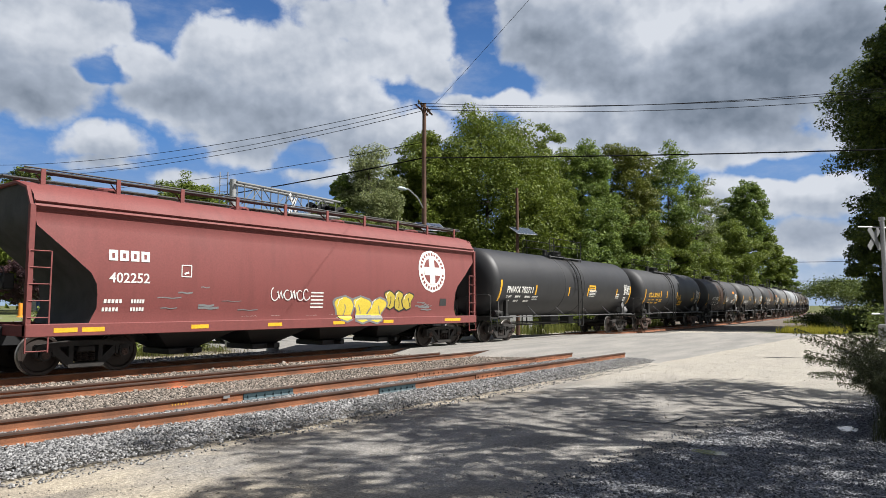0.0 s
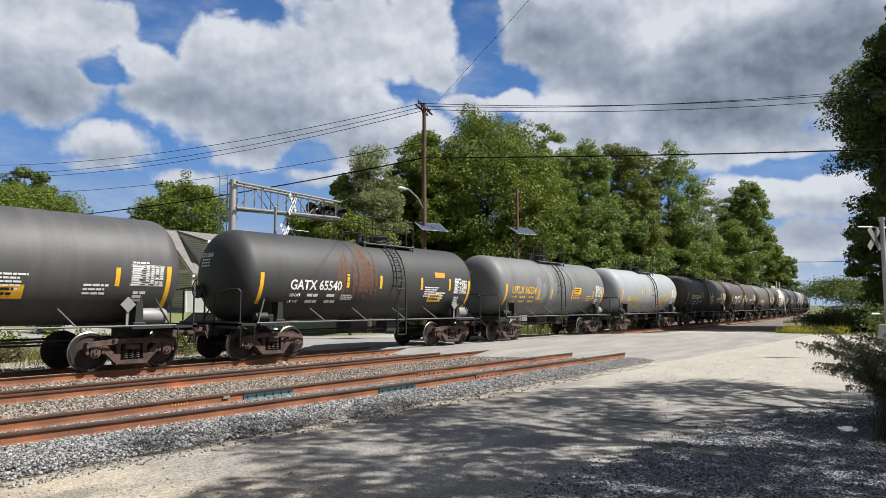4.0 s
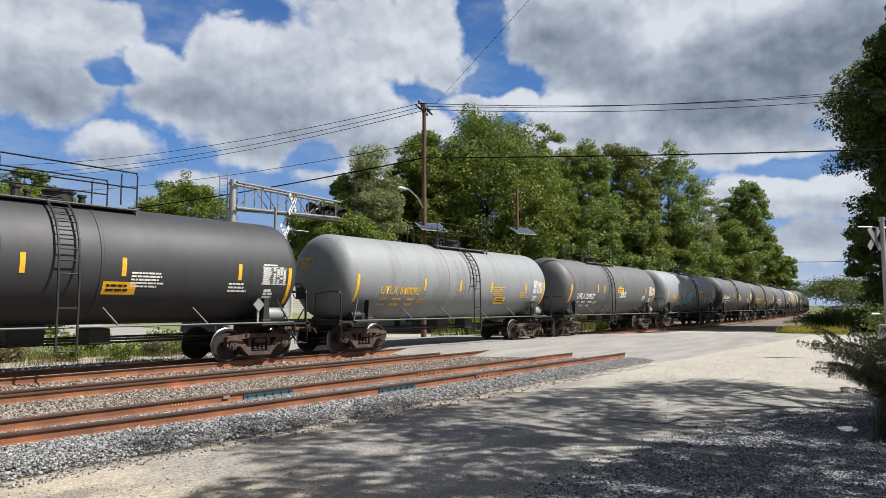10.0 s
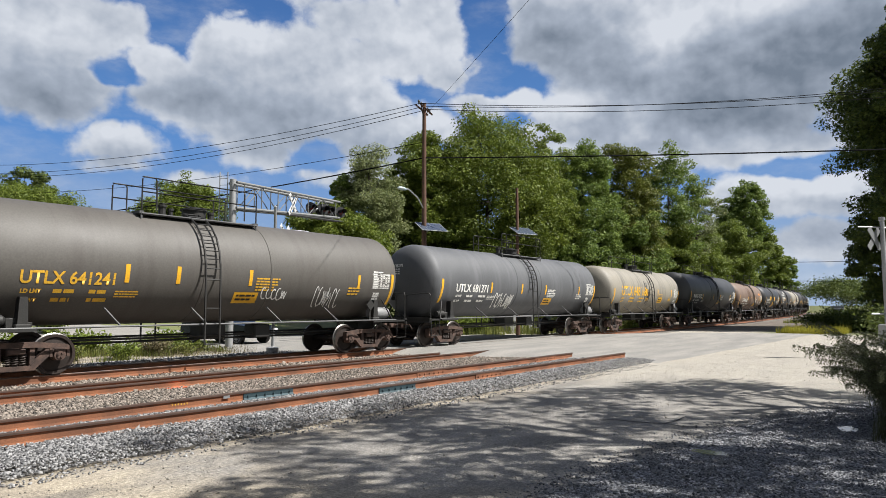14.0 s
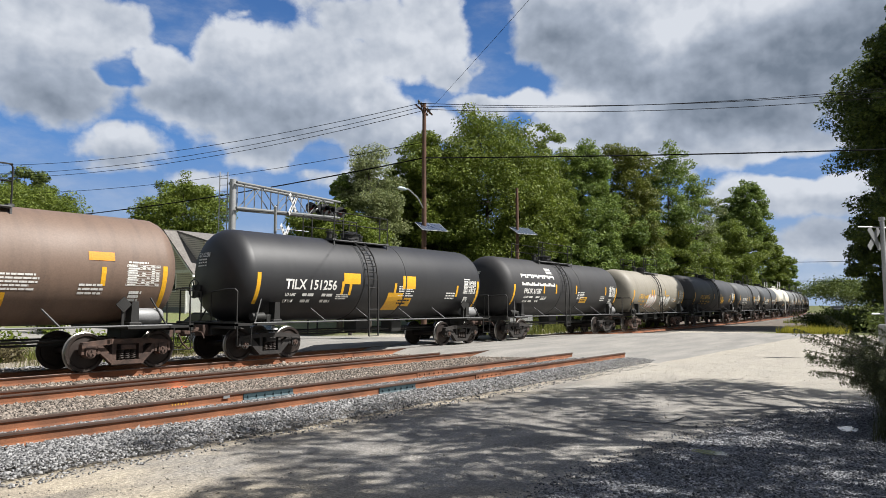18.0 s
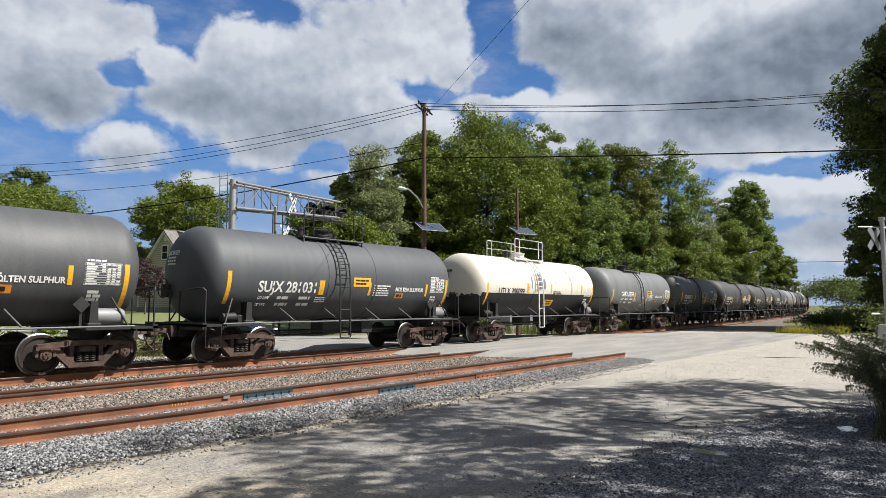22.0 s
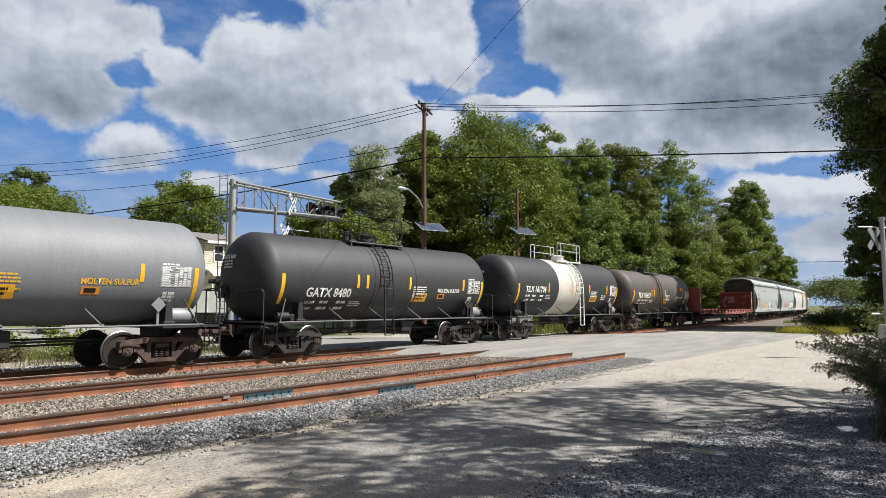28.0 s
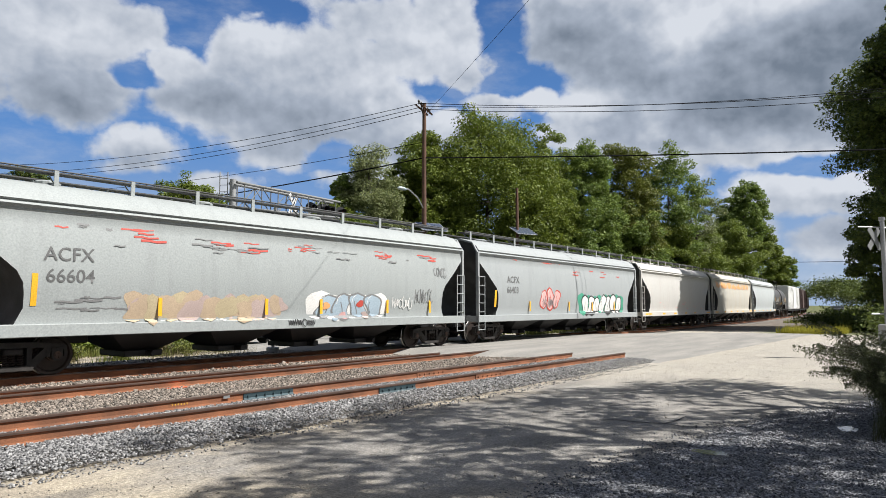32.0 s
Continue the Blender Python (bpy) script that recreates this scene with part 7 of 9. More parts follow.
# an old tar seam in the lane
bm = bmesh.new()
for path in ([(9.95, 4.75), (10.13, 4.4), (10.2, 4.05), (10.26, 3.72), (10.6, 3.66), (11.16, 3.69)], [(10.26, 3.72), (10.16, 3.45), (10.2, 3.2)]):
    side = []
    for i, (x, y) in enumerate(path):
        a, b = Vector(path[max(0, i - 1)]), Vector(path[min(len(path) - 1, i + 1)])
        d = (b - a).normalized() * (0.022 if 0 < i < len(path) - 1 else 0.006)
        side.append([bm.verts.new((x + q * d.y, y - q * d.x, terrain(x, y) + 0.006)) for q in (-1, 1)])
    for p, q in zip(side, side[1:]):
        bm.faces.new((p[0], p[1], q[1], q[0]))
tagged(part("tar_seam", bm, material("old_tar", (0.03, 0.03, 0.03), 0.8)), "dark crack line in the old asphalt", "crack", kind="structure")
# ---- trees ----
LEAF_MAPLE = leaf_material("maple_leaves", (0.064, 0.098, 0.013), (0.195, 0.24, 0.034), 0.33)
LEAF_LIME = leaf_material("young_leaves", (0.075, 0.112, 0.016), (0.215, 0.265, 0.042), 0.35)
LEAF_OLIVE = leaf_material("olive_leaves", (0.066, 0.090, 0.016), (0.20, 0.215, 0.042), 0.33)
LEAF_DARK = leaf_material("dark_leaves", (0.026, 0.050, 0.012), (0.145, 0.18, 0.036), 0.3)
LEAF_BLUE = leaf_material("locust_leaves", (0.060, 0.106, 0.021), (0.225, 0.295, 0.060), 0.35)
LEAF_PALE = leaf_material("pale_leaves", (0.10, 0.13, 0.05), (0.30, 0.33, 0.14), 0.35)
GRASS_DARK = leaf_material("dark_grass_blades", (0.018, 0.024, 0.009), (0.06, 0.07, 0.026), 0.12)
LEAF_PLUM = leaf_material("plum_leaves", (0.025, 0.016, 0.02), (0.12, 0.06, 0.066))
LEAF_YELLOW = leaf_material("goldenrod", (0.20, 0.20, 0.03), (0.55, 0.50, 0.07))
BARK = material("bark", (0.10, 0.085, 0.07), 0.95, 0, (0.045, 0.038, 0.032), 3, 0.8, 25, 0.6, stretch=(4, 4, 0.5))


def leaf_mesh(name, centres, normals, size, mat, r):
    """Pointed leaves at given places, as one mesh."""
    n = len(centres)
    nr = normals + r.normal(0, 0.75, (n, 3))
    nr /= np.linalg.norm(nr, axis=1)[:, None] + 1e-9
    t = np.cross(nr, r.normal(size=(n, 3)))
    t /= np.linalg.norm(t, axis=1)[:, None] + 1e-9
    b = np.cross(nr, t)
    s = (size * r.lognormal(0, 0.25, n))[:, None]
    v = np.stack([centres - t * s, centres + t * s, centres + b * s * 1.04 + nr * s * 0.18], 1).reshape(-1, 3)
    return raw_mesh(name, v, np.arange(3 * n), 3, [mat])


TREE_DENSITY = 1.6


def tree(x, y, height, radius, mat, label, seed, trunk=0.22, low=0.28, clumps=80, leaves=330, leaf=0.14, squash=1.0, cr=0.22, z0=None, name="tree", lean=(0, 0), spread=1.0):
    """A trunk with limbs and a crown of many leaf clumps with gaps between them."""
    r = np.random.default_rng(seed)
    if cr == 0.22:
        clumps, leaves = int(clumps * 1.9), leaves * 0.55
    z0 = terrain(x, y) - 0.05 if z0 is None else z0
    ob = empty(name, label, "tree", pose(x, y, z0))
    cz, hz = height * (1 + low) / 2, height * (1 - low) / 2
    c = []
    while len(c) < clumps:
        d = r.normal(size=3)
        d /= np.linalg.norm(d)
        q = r.uniform(0.35, 1.0) ** 0.55
        bulge = 0.92 + 0.26 * noise.noise(Vector(d * 1.7 + seed))
        top = 1.0 - 0.30 * max(0.0, d[2]) ** 2 * squash
        c.append(np.array([d[0] * radius * q * bulge * top + lean[0] * (d[2] + 1) / 2, d[1] * radius * q * bulge * top + lean[1] * (d[2] + 1) / 2, cz + d[2] * hz * q * bulge * 1.05]))
    c = np.array(c)
    # trunk and limbs
    bm = bmesh.new()
    tube(bm, [(0, 0, 0), (0.05 * radius * r.normal(), 0.05 * radius * r.normal(), height * 0.3), (lean[0] * 0.4, lean[1] * 0.4, height * 0.6), (lean[0] * 0.6, lean[1] * 0.6, height * 0.85)], [trunk, trunk * 0.8, trunk * 0.5, trunk * 0.15], 9)
    for k in range(min(26, clumps // 3)):
        p = c[k]
        b0 = np.array([lean[0] * 0.3, lean[1] * 0.3, max(height * low * 0.6, min(p[2] - 0.25 * radius, height * 0.7))])
        mid = (b0 + p) / 2 + np.array([0, 0, -0.06 * radius])
        tube(bm, [b0, mid, p], [trunk * 0.36, trunk * 0.2, trunk * 0.06], 5)
    part("trunk", bm, BARK, ob)
    # leaves
    rc = radius * cr * r.uniform(0.55, 1.15, clumps)
    P, N = [], []
    for q, s in zip(c, rc):
        m = int(leaves * TREE_DENSITY * (s / (radius * cr)) ** 1.6)
        d = r.normal(size=(m, 3))
        d /= np.linalg.norm(d, axis=1)[:, None]
        rad = s * r.uniform(0.25, 1.0, m) ** 0.5
        pt = q + d * rad[:, None] * np.array([1, 1, 0.62]) * spread
        pt[:, 2] -= 0.10 * s * (d[:, 0] ** 2 + d[:, 1] ** 2)
        P.append(pt)
        N.append(d * 0.8 + np.array([0, 0, 0.7]))
    P, N = np.concatenate(P), np.concatenate(N)
    part("crown", leaf_mesh("crown", P, N, leaf * 0.66, mat, r), None, ob)
    return ob


# (x, y, height, crown radius, leaves, label, options), behind the track
TREES = [
    (31.8, 30.8, 12.8, 2.2, LEAF_PALE, "slender feathery tree behind the maple beside the crossing", dict(clumps=120, leaves=300, low=0.25, leaf=0.10, cr=0.34, spread=1.15)),
    (30.8, 32.4, 10.2, 1.9, LEAF_BLUE, "green tree half hidden beside the crossing", dict(clumps=81, leaves=300, low=0.25)),
    (36.9, 32.9, 11.9, 3.0, LEAF_MAPLE, "green tree filling the edge of the wood", dict(clumps=108, leaves=320, low=0.1)),
    (28.8, 29.4, 8.1, 3.2, LEAF_MAPLE, "round green maple tree beside the crossing", dict(clumps=120, leaves=330, low=0.42, trunk=0.12, leaf=0.12, lean=(-0.9, 1.0))),
    (37.9, 30.4, 15.0, 3.6, LEAF_MAPLE, "tall broad maple tree in full green leaf behind the track", dict(clumps=175, leaves=340, low=0.12)),
    (42.3, 28.5, 16.7, 6.0, LEAF_MAPLE, "tallest olive green maple tree behind the track", dict(clumps=283, leaves=360, low=0.1, squash=0.7)),
    (46.6, 26.4, 16.0, 3.2, LEAF_LIME, "tall yellow green tree beside the tallest maple", dict(clumps=108, leaves=300, low=0.15, leaf=0.13)),
    (35.8, 27.9, 5.6, 2.9, LEAF_MAPLE, "dark green understorey tree", dict(clumps=81, low=0.05)),
    (44.0, 26.7, 6.6, 2.9, LEAF_MAPLE, "dark green understorey tree", dict(clumps=81, low=0.05)),
    (50.5, 24.6, 16.1, 3.6, LEAF_BLUE, "tall feathery locust tree behind the track", dict(clumps=175, leaves=320, leaf=0.13, low=0.08)),
    (56.5, 23.4, 16.5, 3.6, LEAF_OLIVE, "tall tree with brownish green leaves behind the track", dict(clumps=148, leaves=320, leaf=0.14, low=0.08)),
    (68.6, 23.9, 18.8, 3.8, LEAF_BLUE, "tall airy locust tree along the track", dict(clumps=121, leaves=250, leaf=0.15, low=0.2)),
    (75.1, 23.2, 16.9, 2.6, LEAF_PALE, "pale thin tree with open branches along the track", dict(clumps=64, leaves=130, leaf=0.14, low=0.35, cr=0.34)),
    (48.5, 24.7, 10.0, 3.5, LEAF_BLUE, "green tree along the track", dict(clumps=108, low=0.04)),
    (54.8, 23.1, 11.0, 3.7, LEAF_BLUE, "green tree along the track", dict(clumps=108, low=0.04)),
    (67.3, 23.7, 10.7, 3.7, LEAF_MAPLE, "green tree along the track", dict(clumps=108, low=0.04)),
    (81.2, 24.8, 11.2, 4.1, LEAF_LIME, "yellow green tree along the track", dict(clumps=108, low=0.04)),
    (105.1, 27.7, 14.9, 5.2, LEAF_LIME, "yellow green tree along the bend of the track", dict(clumps=121, low=0.04, leaf=0.20)),
    (118.9, 29.0, 22.7, 4.9, LEAF_BLUE, "tall dark tree with a high open crown", dict(clumps=94, low=0.5, leaf=0.21, squash=0.6)),
    (159.3, 35.4, 19.8, 6.1, LEAF_MAPLE, "dark green tree along the bend of the track", dict(clumps=108, low=0.04, leaf=0.29)),
    (193.2, 38.7, 16.7, 4.3, LEAF_BLUE, "pale green tree along the bend of the track", dict(clumps=81, low=0.05, leaf=0.30)),
    (43.3, 72.4, 16.1, 5.6, LEAF_MAPLE, "broad tree behind the houses", dict(clumps=148, leaf=0.19, low=0.3, leaves=240)),
    (21.1, 56.7, 10.1, 5.2, LEAF_LIME, "large bright green tree on the lawn", dict(clumps=210, leaf=0.12, low=0.16, leaves=420)),
    (24.8, 66.2, 13.0, 4.2, LEAF_DARK, "dark tree behind the bright one", dict(clumps=94, leaf=0.18, low=0.2)),
    (10.0, 52.0, 11.5, 5.2, LEAF_LIME, "bright green tree beside the road", dict(clumps=150, leaf=0.13, low=0.14, leaves=400)),
    (26.0, 48.0, 4.2, 1.5, LEAF_PLUM, "small purple leaved plum tree on the lawn", dict(clumps=34, leaves=130, leaf=0.10, low=0.3, trunk=0.07, spread=1.1)),
    (18.8, 50.7, 4.4, 2.0, LEAF_PLUM, "purple leaved plum tree with a dense crown", dict(clumps=50, leaves=220, leaf=0.11, low=0.2, trunk=0.10)),
    # near side of the track
    (62.4, 1.17, 25.0, 7.1, LEAF_DARK, "large dark roadside tree with drooping branches", dict(clumps=260, leaves=420, leaf=0.175, squash=0.1, low=0.3, trunk=0.4)),
    (57.6, 2.6, 25.2, 3.0, LEAF_DARK, "tall pointed dark tree beyond the roadside tree", dict(clumps=70, leaves=300, leaf=0.18, low=0.52, squash=3.0)),
    (56.5, 3.6, 12.0, 3.1, LEAF_DARK, "dark tree under the large roadside tree", dict(clumps=60, leaves=320, leaf=0.16, low=0.2)),
    (60.0, 4.2, 10.5, 3.7, LEAF_DARK, "dark tree beside the far road", dict(clumps=70, leaves=280, leaf=0.16, low=0.02)),
    (12.6, -3.8, 17.0, 4.4, LEAF_MAPLE, "tree whose shade falls on the lane", dict(clumps=46, leaves=112, leaf=0.16, cr=0.23, low=0.42, trunk=0.25)),
    (17.2, -4.6, 15.0, 4.4, LEAF_MAPLE, "tree whose shade falls on the lane", dict(clumps=46, leaves=112, leaf=0.17, cr=0.23, low=0.4, trunk=0.25)),
    (9.0, -4.6, 13.0, 3.8, LEAF_MAPLE, "tree whose shade falls on the lane", dict(clumps=34, leaves=112, leaf=0.16, cr=0.23, low=0.45, trunk=0.25)),
]
for k, (x, y, h, rad, mat, label, opt) in enumerate(TREES):
    tree(x, y, h, rad, mat, label, 40 + k, **opt)


def far_wood(name, label, pts, seed, mat, n=170, leaf=0.45):
    """A far wood as one mass of leaf clumps."""
    r = np.random.default_rng(seed)
    P = []
    for x, y, h, w in pts:
        if abs(y - track_y(x)) < 0.6 * w:
            continue
        for k in range(22):
            q = np.array([x + r.normal() * w * 0.45, y + r.normal() * w * 0.3, h * (1 - abs(r.normal()) * 0.35)])
            P.append(q + r.normal(size=(n, 3)) * np.array([w * 0.16, w * 0.16, h * 0.10]))
    P = np.concatenate(P)
    P = P[P[:, 2] > -0.4]
    ob = new(name, leaf_mesh(name, P, np.tile([0, 0, 1.0], (len(P), 1)), leaf, mat, r))
    return tagged(ob, label, "woods", kind="stuff")


far_wood("far_woods", "distant green woods beyond the bend of the track", [(150, 12 + k * 7.0, 4.9 + 1.2 * math.sin(k * 2.1), 9) for k in range(-4, 9)], 3, LEAF_DARK, 620, 0.17)
far_wood("far_woods", "distant dark woods along the horizon", [(230, -60 + k * 16, 8.5, 20) for k in range(0, 14)], 4, LEAF_DARK, 480, 0.24)
far_wood("far_woods", "green woods behind the houses", [(10 + k * 8.0, 95 + 4 * math.sin(k * 1.7), 8 + 2 * math.sin(k * 3.0), 10) for k in range(0, 16)], 5, LEAF_MAPLE)
far_wood("far_woods", "thick green growth behind the track", [(48 + k * 7.0, 33.0 + 1.5 * math.sin(k * 1.9), 7.0 + 1.5 * math.sin(k * 2.3), 6) for k in range(0, 12)], 6, LEAF_DARK)
# ---- poles, wires, crossing signals ----
def at_depth(px_, S, z):
    """A place S metres ahead of the camera along its heading, px_ metres to the right, at a height."""
    h = radians(HEADING)
    return Vector((S * math.cos(h) + px_ * math.sin(h), S * math.sin(h) - px_ * math.cos(h), z))


PANEL = material("solar_cells", (0.10, 0.12, 0.16), 0.22, 0.3, amount=0.2, bump=0)
LENS = material("signal_lens", (0.10, 0.01, 0.01), 0.15, 0.0, amount=0.1, bump=0)
SIGN_WHITE = material("sign_white", (0.55, 0.55, 0.54), 0.6, 0, (0.5, 0.5, 0.48), 3, 0.3)
TRUSS = material("weathered_galvanising", (0.20, 0.205, 0.205), 0.7, 0.1, (0.12, 0.122, 0.122), 3, 0.5)
WIRE = material("wire_black", (0.010, 0.010, 0.010), 0.95, bump=0)
WIRE.node_tree.nodes["Principled BSDF"].inputs["Specular IOR Level"].default_value = 0.08
CONCRETE = material("concrete", (0.36, 0.35, 0.32), 0.9, 0, (0.22, 0.21, 0.2), 3, 0.6)


def solar_panel(pole, z, turn):
    bm = bmesh.new()
    box(bm, -0.78, 0.78, -0.5, 0.5, -0.02, 0.02, 0.005)
    p = part("solar_panel", bm, GALV, pole, "tilted solar panel in an aluminium frame", m=pose(0.30, -0.25, z, 30, 0, turn))
    for i in range(4):
        for j in range(2):
            bm = bmesh.new()
            box(bm, -0.75 + i * 0.377, -0.75 + i * 0.377 + 0.362, -0.47 + j * 0.475, -0.47 + j * 0.475 + 0.46, 0.021, 0.025)
            part("cell", bm, PANEL, p)
    bm = bmesh.new()
    tube(bm, [(0, 0, z - 0.45), (0.28, -0.22, z - 0.05)], 0.03, 6)
    tube(bm, [(0, 0, z - 0.05), (0.28, -0.22, z - 0.03)], 0.03, 6)
    part("bracket", bm, GALV, pole)


def utility_pole(x, y, h, label, arms=True, r=0.15):
    z0 = terrain(x, y) - 0.1
    pole = empty("utility_pole", label, "utility pole", pose(x, y, z0))
    h -= z0
    bm = bmesh.new()
    tube(bm, [(0, 0, 0), (0, 0, h * 0.5), (0, 0, h)], [r, r * 0.85, r * 0.66], 12)
    part("pole", bm, WOOD_POLE, pole, smooth=50)
    if arms:
        d = Vector((0.93, 0.36, 0))
        bm = bmesh.new()
        a, b = -d * 0.95, d * 0.95
        for off in (-0.13, 0.13):
            o = Vector((-d.y, d.x, 0)) * off
            tube(bm, [a + o + Vector((0, 0, h - 0.35)), b + o + Vector((0, 0, h - 0.35))], 0.06, 4)
        part("crossarm", bm, WOOD_POLE, pole)
        for k in (-0.9, -0.5, 0.12, 0.55, 0.9):
            bm = bmesh.new()
            lathe(bm, [(h - 0.3, 0.03), (h - 0.2, 0.05), (h - 0.14, 0.07), (h - 0.08, 0.045), (h - 0.05, 0.0)], 8, "z", tuple(d * k))
            part("insulator", bm, STEEL, pole)
        bm = bmesh.new()
        tube(bm, [d * 0.5 + Vector((0, 0, h - 0.35)), Vector((0, 0, h - 0.95))], 0.025, 4)
        tube(bm, [-d * 0.5 + Vector((0, 0, h - 0.35)), Vector((0, 0, h - 0.95))], 0.025, 4)
        part("arm_brace", bm, STEEL, pole)
    return pole


P1 = (27.24, 22.41)
pole = utility_pole(*P1, 12.3, "tall brown timber utility pole with a double crossarm")
solar_panel(pole, 6.0, -20)
bm = bmesh.new()
v = at_depth(-2.05, 33.3, 0) - Vector((*P1, 0))
tube(bm, [(0, 0, 6.9), (v.x * 0.3, v.y * 0.3, 7.45), (v.x * 0.7, v.y * 0.7, 7.75), (v.x * 0.92, v.y * 0.92, 7.72)], 0.035, 6)
part("lamp_arm", bm, GALV, pole)
bm = bmesh.new()
lathe(bm, [(-0.34, 0.0), (-0.30, 0.10), (-0.1, 0.16), (0.2, 0.13), (0.34, 0.05), (0.34, 0.0)], 12, "x")
part("lamp_head", bm, material("lamp_white", (0.55, 0.66, 0.68), 0.4, amount=0.2), pole, "pale street lamp head", m=Matrix.Translation((v.x, v.y, 7.70)) @ Matrix.Rotation(math.atan2(v.y, v.x), 4, "Z") @ Matrix.Diagonal((1, 1, 0.55, 1)))
pole = utility_pole(35.41, 21.71, 8.8, "shorter timber pole with a solar panel", arms=False, r=0.13)
solar_panel(pole, 6.45, -20)


def wire(points, sag, r, label):
    """Wires hang in slack curves from place to place."""
    bm = bmesh.new()
    pts = []
    for a, b in zip(points, points[1:]):
        a, b = Vector(a), Vector(b)
        for k in range(17):
            t = k / 16
            p = a.lerp(b, t)
            p.z -= sag * 4 * t * (1 - t)
            if not pts or (p - pts[-1]).length > 1e-4:
                pts.append(p)
    tube(bm, pts, r, 5)
    tagged(part("overhead_wire", bm, WIRE), label, "wire", "overhead wires")


for dx, dz, da, db in ((-0.55, 0.0, 0.6, 0.0), (0.1, 0.02, 0.0, 0.55), (0.62, -0.02, -0.25, -0.1)):
    wire([(19.6 + dx, 62.0, 12.1 + da), (27.2 + dx * 0.9, 22.4 + dx * 0.3, 12.15 + dz)], 0.9, 0.017, "thin black power wire along the road")
    wire([(27.2 + dx * 0.9, 22.4 + dx * 0.3, 12.15 + dz), (41.5 + dx * 0.8, 0.0, 12.4 + db * 0.6)], 0.5, 0.017, "thin black power wire over the crossing")
wire([(19.8, 61.0, 10.4), (27.2, 22.4, 10.2)], 0.7, 0.016, "thin black wire along the road")
wire([(18.6, 58.0, 7.7), (27.2, 22.4, 9.35)], 0.5, 0.036, "thick black cable slung between the poles")
wire([(27.2, 22.4, 9.35), (42.0, -2.0, 9.25)], 0.12, 0.036, "thick black cable slung between the poles")
wire([(27.2, 22.4, 11.6), (0.4, -9.0, 8.6)], 0.15, 0.007, "black wire that runs off overhead")
wire([(27.3, 22.4, 9.9), (35.41, 21.7, 8.2)], 0.25, 0.010, "thin guy wire between the two poles")
wire([(120.0, 24.0, 8.6), (110.0, -8.0, 8.9)], 0.6, 0.035, "far wire across the track")
wire([(120.0, 24.0, 5.6), (110.0, -8.0, 5.6)], 0.5, 0.03, "far wire across the track")


def crossbuck(parent, x, y, z, size, normal_turn, lettered=True, face=SIGN_WHITE):
    for a in (32, -32):
        bm = bmesh.new()
        box(bm, -size / 2, size / 2, -0.012 if a > 0 else 0.014, 0.012 if a > 0 else 0.038, -0.115, 0.115, 0.01)
        b = part("crossbuck_blade", bm, face, parent, "white reflective blade" if lettered else "bare grey back of a blade", m=pose(x, y, z, 0, 0, normal_turn) @ pose(0, 0, 0, 0, 47 if a > 0 else -47, 0))
        bm = bmesh.new()
        for k in range(5):
            box(bm, -size * 0.40 + k * size * 0.17, -size * 0.40 + k * size * 0.17 + 0.09, -0.017, -0.0135, -0.06, 0.06)
        if lettered:
            if a < 0:
                for q in bm.verts:
                    q.co.y += 0.026
            part("blade_lettering", bm, BLACK, b)
        else:
            bm.free()


def light_unit(parent, x, y, z, turn):
    """A pair of flashing crossing lamps on a crossbar, with hoods and round black screens; unlit."""
    for s in (-0.38, 0.38):
        bm = bmesh.new()
        lathe(bm, [(-0.16, 0.0), (-0.16, 0.13), (-0.02, 0.15), (0.0, 0.15)], 14, "y", (0, 0, 0))
        lathe(bm, [(-0.02, 0.30), (0.0, 0.30), (0.0, 0.15), (-0.02, 0.15)], 20, "y", (0, 0, 0))
        o = [(0.16 * math.cos(t), 0.16 * math.sin(t)) for t in [math.radians(q) for q in range(-20, 201, 20)]]
        va = [bm.verts.new((a, 0.0, b)) for a, b in o]
        vb = [bm.verts.new((a, 0.36, b * 0.95)) for a, b in o]
        for k in range(len(o) - 1):
            bm.faces.new((va[k], va[k + 1], vb[k + 1], vb[k]))
        lamp = part("signal_lamp", bm, BLACK, parent, "hooded black crossing lamp, unlit", m=pose(x, y, z, 0, 0, turn) @ pose(s, 0, 0))
        bm = bmesh.new()
        lathe(bm, [(0.005, 0.0), (0.02, 0.08), (0.005, 0.145)], 14, "y")
        part("lens", bm, LENS, lamp, "dark red lens")
    bm = bmesh.new()
    tube(bm, [(-0.38, -0.1, 0), (0.38, -0.1, 0)], 0.03, 6)
    part("lamp_bar", bm, GALV, parent, m=pose(x, y, z, 0, 0, turn))


# overhead signal bridge with its ladder
SIG = (18.05, 26.05)
gz = terrain(*SIG)
sig = empty("crossing_signal", "galvanised cantilever crossing signal with lamps over the road", "crossing signal", pose(16.626, 23.994, -0.080) @ Matrix.Scale(0.9211, 4))
H = 7.25 - gz
bm = bmesh.new()
lathe(bm, [(-0.196, 0.34), (-0.156, 0.34), (-0.156, 0.17), (H, 0.15), (H + 0.05, 0.0)], 18, "z")
part("mast", bm, GALV, sig, smooth=40)
bm = bmesh.new()
for k in range(8):
    a = k * math.pi / 4
    lathe(bm, [(0.0, 0.035), (0.16, 0.035), (0.16, 0.0)], 6, "z", (0.29 * math.cos(a), 0.29 * math.sin(a), -0.196))
lathe(bm, [(-0.3, 0.5), (0.01, 0.5), (0.01, 0.0)], 16, "z", (0, 0, -0.196))
part("footing", bm, CONCRETE, sig)
bm = bmesh.new()
